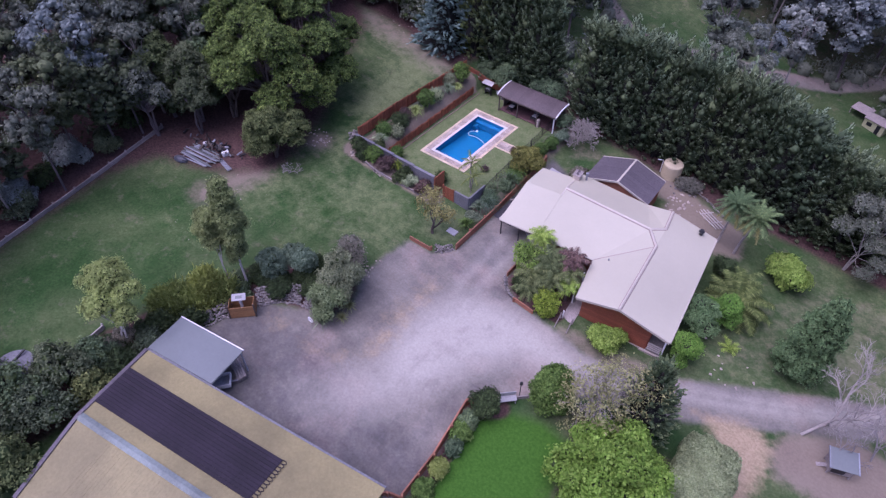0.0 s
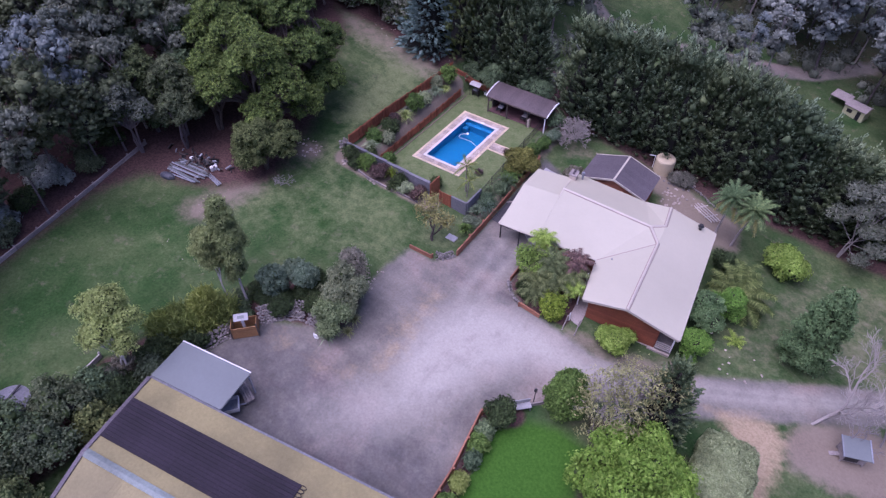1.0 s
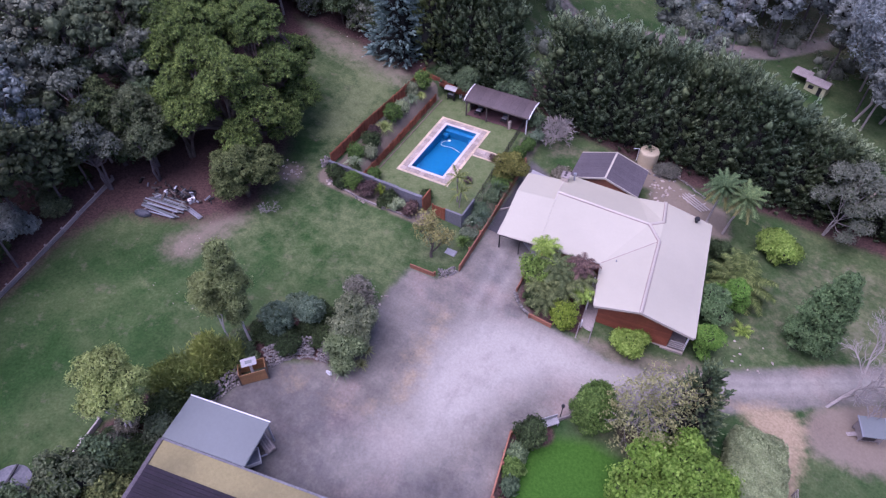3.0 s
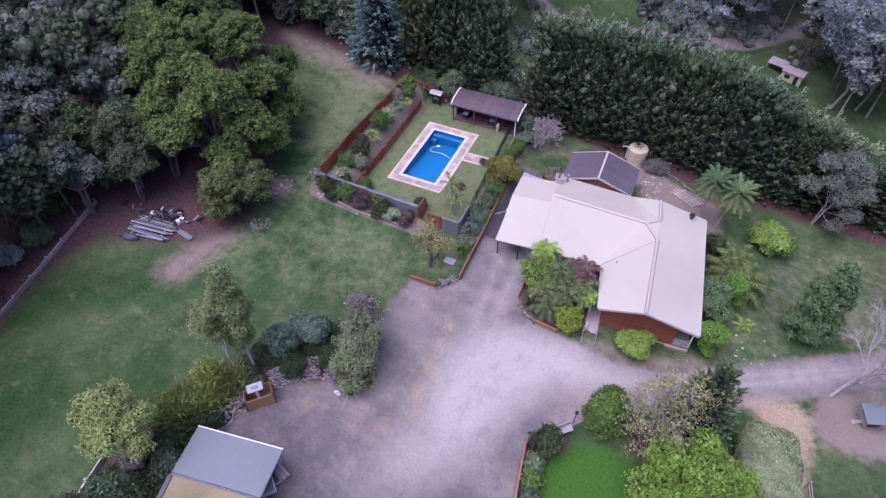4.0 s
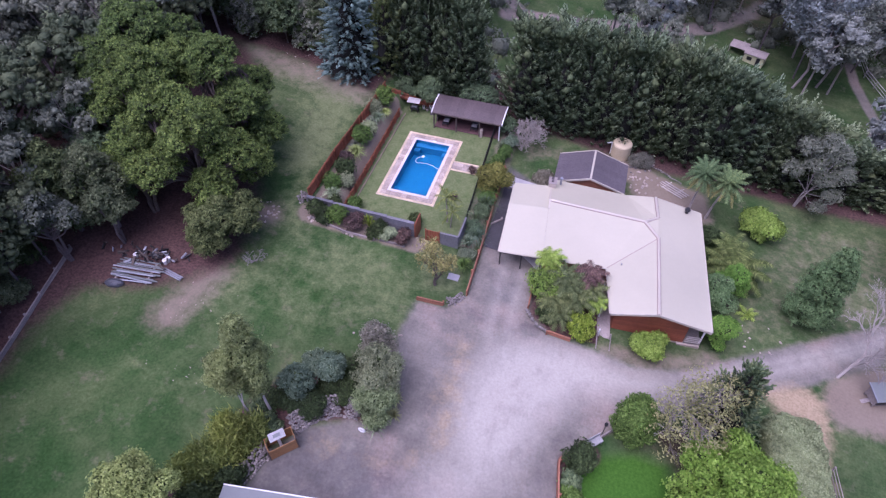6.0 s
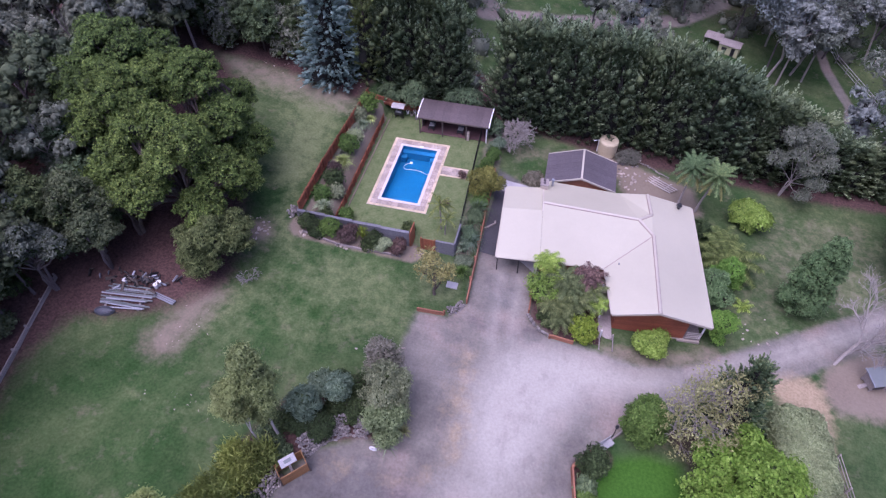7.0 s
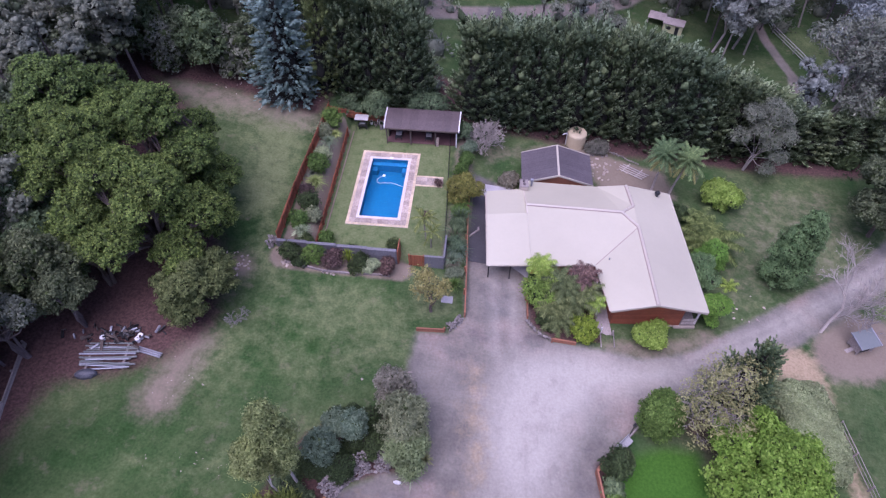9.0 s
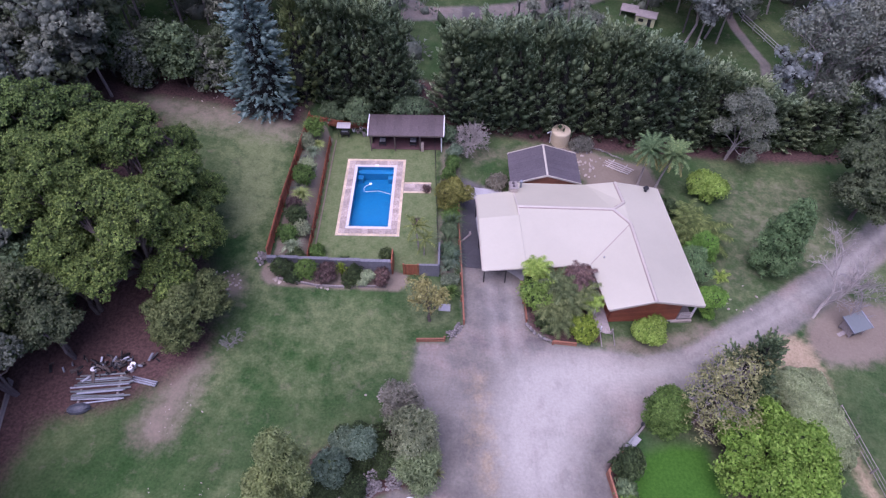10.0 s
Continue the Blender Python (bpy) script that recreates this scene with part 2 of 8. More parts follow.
def ground_material():
    """Lawn, gravel, bare earth and mulch, laid out by the sheet's own masks and broken up by noise."""
    m, n, l = nodes_of("ground_cover")
    att = n.new("ShaderNodeVertexColor")
    att.layer_name = "cover"
    sep = n.new("ShaderNodeSeparateColor")
    l.new(att.outputs["Color"], sep.inputs["Color"])
    att2 = n.new("ShaderNodeVertexColor")
    att2.layer_name = "cover_more"
    sep2 = n.new("ShaderNodeSeparateColor")
    l.new(att2.outputs["Color"], sep2.inputs["Color"])
    fine, mid, broad = noise_node(n, l, 5, 6, 0.62), noise_node(n, l, 1.1, 5, 0.65), noise_node(n, l, 0.13, 4, 0.6)
    streak = noise_node(n, l, 1.0, 4, 0.6, (0.25, 0.7, 1))

    def edge(mask, width=0.3):
        a = n.new("ShaderNodeMath")
        a.operation = "MULTIPLY_ADD"
        l.new(mid, a.inputs[0])
        a.inputs[1].default_value, a.inputs[2].default_value = width * 2, -width
        s = n.new("ShaderNodeMath")
        s.operation = "ADD"
        l.new(mask, s.inputs[0]), l.new(a.outputs[0], s.inputs[1])
        r = n.new("ShaderNodeMapRange")
        r.interpolation_type = "SMOOTHSTEP"
        r.inputs["From Min"].default_value, r.inputs["From Max"].default_value = 0.25, 0.75
        l.new(s.outputs[0], r.inputs["Value"])
        return r.outputs["Result"]

    grass = ramp(n, l, fine, [(0.3, (0.0145, 0.046, 0.0115)), (0.7, (0.034, 0.081, 0.0225))])
    dry = ramp(n, l, fine, [(0.3, (0.104, 0.13, 0.052)), (0.7, (0.17, 0.2, 0.094))])
    blot = n.new("ShaderNodeMath")
    blot.operation = "MULTIPLY"
    l.new(ramp(n, l, broad, [(0.36, (0.04,) * 3), (0.7, (0.9,) * 3)]), blot.inputs[0])
    l.new(ramp(n, l, mid, [(0.24, (0.25,) * 3), (0.64, (1, 1, 1))]), blot.inputs[1])
    lawn = mix(n, l, blot.outputs[0], grass, dry)
    spots = ramp(n, l, noise_node(n, l, 0.75, 6, 0.7), [(0.56, (0, 0, 0)), (0.74, (0.6,) * 3)])
    lawn = mix(n, l, spots, lawn, (0.21, 0.175, 0.125))
    deep = ramp(n, l, noise_node(n, l, 0.28, 5, 0.7), [(0.36, (0.78, 0.8, 0.78)), (0.62, (1.05, 1.03, 1.03))])
    lawn = mix(n, l, 1.0, lawn, deep, "MULTIPLY")
    lawn = mix(n, l, sep2.outputs["Red"], lawn, ramp(n, l, fine, [(0.25, (0.025, 0.083, 0.008)), (0.75, (0.056, 0.145, 0.017))]))
    lawn = mix(n, l, edge(sep2.outputs["Green"], 0.35), lawn, dry)
    earth = mix(n, l, broad, ramp(n, l, fine, [(0.3, (0.1, 0.074, 0.05)), (0.7, (0.19, 0.148, 0.108))]), (0.25, 0.218, 0.165))
    gravel = ramp(n, l, fine, [(0.25, (0.155, 0.146, 0.121)), (0.75, (0.22, 0.208, 0.175))])
    gravel = mix(n, l, 1.0, gravel, ramp(n, l, streak, [(0.3, (0.86, 0.85, 0.85)), (0.7, (1.08, 1.08, 1.08))]), "MULTIPLY")
    gravel = mix(n, l, 1.0, gravel, ramp(n, l, noise_node(n, l, 0.3, 5, 0.65), [(0.36, (0.82, 0.81, 0.82)), (0.62, (1.12, 1.11, 1.11))]), "MULTIPLY")
    swirl = noise_node(n, l, 0.9, 6, 0.7, (0.8, 0.45, 1))
    gravel = mix(n, l, 1.0, gravel, ramp(n, l, swirl, [(0.34, (0.88, 0.88, 0.9)), (0.5, (1, 1, 1)), (0.66, (1.1, 1.08, 1.06))]), "MULTIPLY")
    clay = ramp(n, l, noise_node(n, l, 0.17, 5, 0.62), [(0.5, (0, 0, 0)), (0.66, (0.6,) * 3)])
    gravel = mix(n, l, clay, gravel, ramp(n, l, fine, [(0.3, (0.24, 0.185, 0.15)), (0.7, (0.35, 0.28, 0.235))]))
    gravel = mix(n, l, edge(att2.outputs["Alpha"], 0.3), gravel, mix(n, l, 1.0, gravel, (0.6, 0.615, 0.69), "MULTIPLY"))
    soft = n.new("ShaderNodeMath")
    soft.operation = "MULTIPLY"
    l.new(sep2.outputs["Blue"], soft.inputs[0]), l.new(ramp(n, l, swirl, [(0.3, (0.62,) * 3), (0.52, (1, 1, 1))]), soft.inputs[1])
    gravel = mix(n, l, soft.outputs[0], gravel, ramp(n, l, fine, [(0.3, (0.34, 0.322, 0.27)), (0.7, (0.415, 0.396, 0.333))]))
    rust = ramp(n, l, fine, [(0.3, (0.27, 0.21, 0.125)), (0.7, (0.4, 0.318, 0.2))])
    # Leaf litter and mulch, the colour also darkened for shade under the trees.
    shaded_litter = ramp(n, l, fine, [(0.3, (0.042, 0.026, 0.023)), (0.7, (0.125, 0.074, 0.064))])
    col = mix(n, l, edge(sep.outputs["Green"]), lawn, earth)
    col = mix(n, l, edge(att.outputs["Alpha"], 0.25), col, shaded_litter)
    col = mix(n, l, edge(sep.outputs["Red"], 0.2), col, gravel)
    col = mix(n, l, edge(sep.outputs["Blue"], 0.35), col, rust)
    b = n["Principled BSDF"]
    l.new(col, b.inputs["Base Color"])
    b.inputs["Roughness"].default_value, b.inputs["Specular IOR Level"].default_value = 0.95, 0.15
    l.new(bumped(n, l, fine, 0.4, 0.05), b.inputs["Normal"])
    return m


# ---- builders ----
def part(name, bm, material, parent=None, label=""):
    """Links a bmesh as one mesh object under a thing or a part."""
    me = bpy.data.meshes.new(name)
    bm.to_mesh(me)
    bm.free()
    return part_mesh(name, me, material, parent, label)


def part_mesh(name, me, material, parent=None, label=""):
    if not me.materials:
        for k in material if isinstance(material, (list, tuple)) else (material,):
            me.materials.append(k)
    ob = new(name, me)
    ob.parent = parent
    if label:
        tagged(ob, label)
    return ob


def thing(name, m, label, category, group="", kind=""):
    ob = new(name)
    ob.empty_display_size = 0.3
    ob.matrix_basis = m
    return tagged(ob, label, category, group, kind)


def box(bm, x0, x1, y0, y1, z0, z1, bevel=0.0, m=None):
    made = bmesh.ops.create_cube(bm, size=1, matrix=(m or Matrix()) @ Matrix.LocRotScale(((x0 + x1) / 2, (y0 + y1) / 2, (z0 + z1) / 2), None, (x1 - x0, y1 - y0, z1 - z0)))
    if bevel:
        es = list({e for v in made["verts"] for e in v.link_edges})
        bmesh.ops.bevel(bm, geom=es, offset=bevel, segments=1, affect="EDGES")
    return bm


def a_box(*a, **k):
    return box(bmesh.new(), *a, **k)


def tube(bm, pts, radii, sides=7):
    """A tapered, bent round bar through pts."""
    rings = []
    pts = [Vector(p) for p in pts]
    for k, p in enumerate(pts):
        d = (pts[min(k + 1, len(pts) - 1)] - pts[max(k - 1, 0)]).normalized()
        q = d.to_track_quat("Z", "Y")
        rings.append([bm.verts.new(p + q @ Vector((radii[k] * math.cos(a), radii[k] * math.sin(a), 0))) for a in (2 * math.pi * s / sides for s in range(sides))])
    for a, b in zip(rings, rings[1:]):
        for s in range(sides):
            bm.faces.new((a[s], a[(s + 1) % sides], b[(s + 1) % sides], b[s]))
    bm.faces.new(rings[0][::-1]), bm.faces.new(rings[-1])
    return bm


def slab(bm, tops, polys, thick):
    """A sheet of given corners and faces with thickness below."""
    up = [bm.verts.new(p) for p in tops]
    dn = [bm.verts.new((p[0], p[1], p[2] - thick)) for p in tops]
    used = set()
    for f in polys:
        bm.faces.new([up[k] for k in f]), bm.faces.new([dn[k] for k in reversed(f)])
        used |= {(f[k], f[(k + 1) % len(f)]) for k in range(len(f))}
    for a, b in used:
        if (b, a) not in used:
            bm.faces.new((up[b], up[a], dn[a], dn[b]))
    return bm


_b = bmesh.new()
bmesh.ops.create_icosphere(_b, subdivisions=2, radius=1)
BALL_V = np.array([v.co[:] for v in _b.verts])
BALL_F = np.array([[v.index for v in f.verts] for f in _b.faces])
_b.free()
_b = bmesh.new()
bmesh.ops.create_icosphere(_b, subdivisions=1, radius=1)
BEAD_V = np.array([v.co[:] for v in _b.verts])
BEAD_F = np.array([[v.index for v in f.verts] for f in _b.faces])
_b.free()
SEED_V = np.array([(1, 0, 0), (-1, 0, 0), (0, 1, 0), (0, -1, 0), (0, 0, 1), (0, 0, -1)], float)
SEED_F = np.array([(0, 2, 4), (2, 1, 4), (1, 3, 4), (3, 0, 4), (2, 0, 5), (1, 2, 5), (3, 1, 5), (0, 3, 5)])


def unit(a):
    return a / np.maximum(np.linalg.norm(a, axis=-1, keepdims=True), 1e-9)


def leaf_quads(rng, at, out, length, width, up=0.0, lift=0.0):
    """A folded rhombus for each leaf or spray."""
    n = len(at)
    if up:
        lie = unit(rng.normal(0, 0.5, (n, 3)) + out * 0.7 + np.array([0, 0, 0.5 * up]))
        nor = unit(np.cross(lie, rng.normal(0, 1, (n, 3))))
    else:
        nor = unit(out + np.array([0, 0, lift]) + rng.normal(0, 0.4, (n, 3)))
        lie = unit(np.cross(nor, rng.normal(0, 1, (n, 3))))
    side = np.cross(nor, lie)
    s = (0.6 + 0.8 * rng.random((n, 1)))
    a, b = lie * s * length / 2, side * s * width / 2
    v = np.stack([at - a, at + b - nor * width * 0.15, at + a, at - b - nor * width * 0.15], 1).reshape(-1, 3)
    return v, np.arange(4 * n).reshape(-1, 4)


def cloud_mesh(name, quads_v, core_v=None, core_f=None, kinds=None, core_kinds=None):
    """Leaves, and the cores behind them, mostly coloured dark for shade."""
    nq = len(quads_v) // 4
    v = quads_v if core_v is None else np.concatenate([quads_v, core_v])
    me = bpy.data.meshes.new(name)
    me.vertices.add(len(v))
    me.vertices.foreach_set("co", v.astype(np.float32).ravel())
    loops = np.arange(nq * 4)
    starts, totals = np.arange(nq) * 4, np.full(nq, 4)
    mats = np.zeros(nq, int) if kinds is None else kinds
    if core_v is not None:
        cf = core_f + len(quads_v)
        starts = np.concatenate([starts, nq * 4 + np.arange(len(cf)) * 3])
        loops = np.concatenate([loops, cf.ravel()])
        mats = np.concatenate([mats, np.ones(len(cf), int) if core_kinds is None else core_kinds])
    me.loops.add(len(loops))
    me.loops.foreach_set("vertex_index", loops)
    me.polygons.add(len(starts))
    me.polygons.foreach_set("loop_start", starts)
    me.polygons.foreach_set("material_index", mats)
    if core_v is not None:
        me.polygons.foreach_set("use_smooth", np.concatenate([np.zeros(nq, bool), np.ones(len(core_f), bool)]))
    me.update(calc_edges=True)
    return me


def crown(name, rng, lobes, count, length, width, up=0.0, core=0.8, low=-0.5, tuft=3, loose=0.75, lift=0.2, bare=None):
    """A crown of leaves in tufts on many lobes, each (centre, radii), round cores mostly coloured dark for shade."""
    c, r = np.array([p for p, _ in lobes], float), np.array([q for _, q in lobes], float)
    area = (r[:, 0] * r[:, 2]) ** 0.9
    if bare is not None:
        area = area * (1 - np.array(bare))
    kept_at, kept_out, have, want = [], [], 0, max(1, count // tuft)
    for _ in range(12):
        which = rng.choice(len(lobes), want, p=area / area.sum())
        d = unit(rng.normal(0, 1, (want, 3)))
        d[:, 2] = np.where(d[:, 2] < low, -d[:, 2], d[:, 2])
        at = c[which] + d * r[which] * (1.1 - 0.32 * rng.random(want) ** 1.6)[:, None]
        hidden = np.zeros(want, bool)
        for k in range(len(lobes)):
            hidden |= (which != k) & ((((at - c[k]) / r[k]) ** 2).sum(1) < 0.72)
        kept_at.append(at[~hidden]), kept_out.append(d[~hidden])
        have += int((~hidden).sum())
        if have >= want:
            break
    at, d = np.concatenate(kept_at)[:want], np.concatenate(kept_out)[:want]
    at, d = np.repeat(at, tuft, 0), np.repeat(d, tuft, 0)
    at = at + rng.normal(0, 1, at.shape) * length * loose + d * (rng.random((len(at), 1)) * length * 0.7)
    v, _ = leaf_quads(rng, at, d, length, width, up, lift)
    if not core:
        return cloud_mesh(name, v)
    bv, bf = (BALL_V, BALL_F) if len(lobes) < 14 else (BEAD_V, BEAD_F) if len(lobes) < 700 else (SEED_V, SEED_F)
    wob = 1 + 0.16 * rng.normal(0, 1, (len(lobes), len(bv), 1)).clip(-1.5, 1.2)
    cv = (c[:, None] + bv[None] * r[:, None] * core * wob).reshape(-1, 3)
    cf = (np.arange(len(lobes))[:, None, None] * len(bv) + bf[None]).reshape(-1, 3)
    inner = None if bare is None else np.repeat(1 + np.array(bare), len(bf))
    return cloud_mesh(name, v, cv, cf, None, inner)


def spray_mesh(name, rng, base, aim, reach, per, length, width, core_v, core_f, fan=0.2):
    """Foliage plumes: round each aim a flame of small flat sprays, wide at the foot and narrowing to a tip painted
    paler, as if lit.
    """
    n = len(base)
    s = reach * np.exp(rng.normal(0, 0.25, (n, 1)))
    face = unit(np.array([0, 0, 0.75]) + 0.45 * aim + rng.normal(0, 0.3, (n, 3)))
    face = unit(face - aim * (face * aim).sum(1, keepdims=True))
    across = np.cross(face, aim)
    at, lie, nor = [], [], []
    for k in range(per):
        f = (k + 0.5) / per
        sway, rise = rng.normal(0, 1, (n, 1)) * fan * (1.12 - f), rng.normal(0, 1, (n, 1)) * fan * 0.6 * (1.12 - f)
        at.append(base + s * (aim * f + across * sway + face * (rise - 0.25 * sway ** 2)))
        lie.append(unit(aim + across * sway * 1.8 + face * rise))
        nor.append(face + (across * sway + face * rise) * 1.6 + rng.normal(0, 0.25, (n, 3)))
    at, lie, nor = np.concatenate(at), np.concatenate(lie), np.concatenate(nor)
    nor = unit(nor - lie * (nor * lie).sum(1, keepdims=True))
    side = np.cross(nor, lie)
    q = 0.6 + 0.7 * rng.random((len(at), 1))
    a, b = lie * q * length / 2, side * q * width / 2
    v = np.stack([at - a, at + b - nor * width * 0.15, at + a, at - b - nor * width * 0.15], 1).reshape(-1, 3)
    # The outer third of each plume takes the lighter leaf, as if lit.
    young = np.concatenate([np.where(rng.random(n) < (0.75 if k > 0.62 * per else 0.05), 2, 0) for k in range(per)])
    heart = base[:, None] + s[:, None] * (aim[:, None] * (0.38 + 0.36 * SEED_V[None, :, 2:]) + across[:, None] * SEED_V[None, :, :1] * fan * 0.78 + face[:, None] * SEED_V[None, :, 1:2] * fan * 0.7)
    heart_f = (np.arange(n)[:, None, None] * 6 + SEED_F[None]).reshape(-1, 3) + len(core_v)
    kinds = np.concatenate([np.ones(len(core_f), int), np.zeros(len(heart_f), int)])
    return cloud_mesh(name, v, np.concatenate([core_v, heart.reshape(-1, 3)]), np.concatenate([core_f, heart_f]), young, kinds)


def lumps(rng, centre, radii, n, size, low=-0.35, flat=0.8):
    """Lobes scattered over the skin of a big ellipsoid, and one that fills it."""
    out = [(np.array(centre, float), np.array(radii, float) * 0.78)]
    for k in range(n):
        z = 1 - (1 - low) * (k + rng.random()) / n
        a = rng.random() * 2 * math.pi
        d = np.array([math.cos(a) * math.sqrt(max(0, 1 - z * z)), math.sin(a) * math.sqrt(max(0, 1 - z * z)), z])
        s = size * math.exp(rng.normal() * 0.32)
        out.append((np.array(centre) + d * np.array(radii) * (0.72 + 0.36 * rng.random()), np.array([s * rng.uniform(0.8, 1.3), s * rng.uniform(0.8, 1.3), s * flat])))
    return out


def frond(bm, root, angle, length, rise, droop, width, pairs=11, lift=0.35):
    """A feathered palm or fern leaf."""
    d = Vector((math.cos(angle), math.sin(angle), 0))
    s = Vector((-math.sin(angle), math.cos(angle), 0))
    p = lambda f: Vector(root) + d * length * (f * math.cos(rise * 0.6)) + Vector((0, 0, length * (math.sin(rise) * f - droop * f * f)))
    for k in range(pairs):
        f = 0.12 + 0.86 * k / (pairs - 1)
        a, b = p(f), p(min(1.0, f + 0.95 / pairs))
        w = width * (0.35 + 0.65 * math.sin(math.pi * min(1, 0.15 + f * 0.8)))
        for g in (-1, 1):
            tip = a + s * g * w + (b - a) * 2.2 - Vector((0, 0, w * lift))
            bm.faces.new([bm.verts.new(v) for v in ((a, b, tip) if g > 0 else (b, a, tip))])
    tube(bm, [p(0), p(0.5), p(1)], [0.04, 0.03, 0.012], 3)


# ---- terrain ----
def smooth(a, b, v):
    t = np.clip((v - a) / (b - a), 0, 1)
    return t * t * (3 - 2 * t)


def terrain(x, y):
    """Height of the land: it falls to the east; the pool stands on a level terrace cut into it."""
    x, y = np.asarray(x, float), np.asarray(y, float)
    X, Y = 3 * np.tanh(x / 60), 3 * np.tanh(y / 60)
    z = 0.906 - 2.911 * X + 0.425 * Y - 1.172 * X * Y * np.exp(-(x * x + y * y) / 8100) + 0.13 * X * X + 0.439 * Y * Y
    z = z - 0.6 * np.exp(-(((x - 10.5) / 5) ** 2) - ((y + 1) / 9) ** 2)
    z = z + 0.5 * np.exp(-((x - 3) ** 2 + (y + 25) ** 2) / 64)
    z = z - 2.2 * smooth(17, 36, y) * smooth(8, 30, x)
    bed = smooth(-7.9, -7.3, x) * (1 - smooth(-5.5, -5.2, x)) * smooth(-9.3, -8.9, y) * (1 - smooth(9, 13, y))
    z = z - bed * (0.25 + 0.16 * (x + 7.5))
    w = smooth(-5.45, -5.15, x) * (1 - smooth(6.7, 9.0, x)) * smooth(-9.2, -8.9, y) * (1 - smooth(10, 14, y))
    return z * (1 - w)


def ground_z(x, y):
    return float(terrain(x, y))


def inside(px, py, poly):
    """Signed distance to a closed outline, positive inside."""
    poly = np.array(poly, float)
    d = np.full(px.shape, 1e9)
    odd = np.zeros(px.shape, bool)
    for (x0, y0), (x1, y1) in zip(poly, np.roll(poly, -1, 0)):
        ex, ey = x1 - x0, y1 - y0
        t = np.clip(((px - x0) * ex + (py - y0) * ey) / (ex * ex + ey * ey), 0, 1)
        d = np.minimum(d, np.hypot(px - x0 - t * ex, py - y0 - t * ey))
        odd ^= ((y0 > py) != (y1 > py)) & (px < ex * (py - y0) / (ey if abs(ey) > 1e-9 else 1e-9) + x0)
    return np.where(odd, d, -d)


def along(px, py, line):
    d = np.full(px.shape, 1e9)
    for (x0, y0), (x1, y1) in zip(line, line[1:]):
        ex, ey = x1 - x0, y1 - y0
        t = np.clip(((px - x0) * ex + (py - y0) * ey) / (ex * ex + ey * ey), 0, 1)
        d = np.minimum(d, np.hypot(px - x0 - t * ex, py - y0 - t * ey))
    return d


GRAVEL = [(8.7, 4), (8.6, -2), (8.9, -10), (9.0, -14), (7.8, -15.8), (5.3, -16.2), (5.0, -19), (5.2, -22), (6.4, -24.5), (6.4, -28), (4.4, -28), (1, -30),
          (-0.2, -33), (-0.8, -40), (20.2, -38), (20.4, -33), (19.3, -25.4), (20.9, -24.2), (22.9, -21.8), (25, -19.9), (28, -18.2), (32.5, -16.2), (38, -12.4), (45, -7.3), (52, -2), (62, 6),
          (60, 10), (50, 1.2), (44.5, -3.6), (38, -7.8), (31.8, -12), (28, -14.6), (24, -15.9), (19.4, -15.3), (16.6, -15.2), (14.5, -13.9), (14.3, -9), (14.3, 2)]
PALE = [(12.3, -17.8), (15, -16.4), (19, -15.4), (24, -16.4), (28, -15.6), (28, -17.4), (24, -18.6), (20.4, -20.2), (17.8, -23.4), (16.6, -27), (15.2, -31.5), (12, -34.6), (8.8, -33.6), (9.6, -31), (11.9, -28.2), (10.9, -25.5), (11.2, -21.5)]
TRACKS = [[(11.2, -6), (11.4, -11), (11.8, -17)], [(12.9, -6), (13, -11), (13.4, -17)], [(27, -15.9), (36, -10.6), (45, -5), (56, 4)], [(26, -17.3), (35, -12.1), (44, -6.1)]]
DIRT = [(32.6, -14.6), (36.6, -12.4), (39.2, -13.0), (39.4, -16.4), (39.0, -19), (39.2, -24), (39.6, -34), (37.4, -34), (37.6, -24), (37.2, -19.0), (35.4, -16.6)]
HUTYARD = [(38.6, -13.6), (40, -10.6), (44, -8.2), (48, -9), (47.5, -13.5), (43, -15.6), (39.5, -15.6)]
WESTEARTH = [(-10.6, -17.6), (-12.4, -20.4), (-15.6, -22.8), (-20.5, -24.6), (-21.6, -29), (-20.6, -36), (-19.2, -44), (-30, -60), (-70, -60), (-70, 20), (-30, 14), (-21, 6), (-17, -3), (-13.5, -8), (-11.8, -12.6)]
NORTHEARTH = [(-40, 8), (-18, 9.3), (-8, 8), (-7, 13), (8, 11), (14, 10.6), (24, 10.2), (36, 10.8), (46, 11.2), (60, 13), (60, 18), (-40, 18)]
SIDEYARD = [(9.2, 4.5), (13, 6.6), (21, 7), (22.5, 2.6), (27, 3.2), (30, 4.5), (29, 8.5), (20, 10.5), (12, 9.6), (9, 8.6)]
YARD = [(20.9, -34), (20.2, -26.4), (21.6, -24.7), (24.6, -23.4), (27, -23.6), (28, -27), (29, -36)]
POOLLAWN = [(-4.9, -8.8), (6.4, -8.8), (6, 9.5), (-4.9, 9.3)]


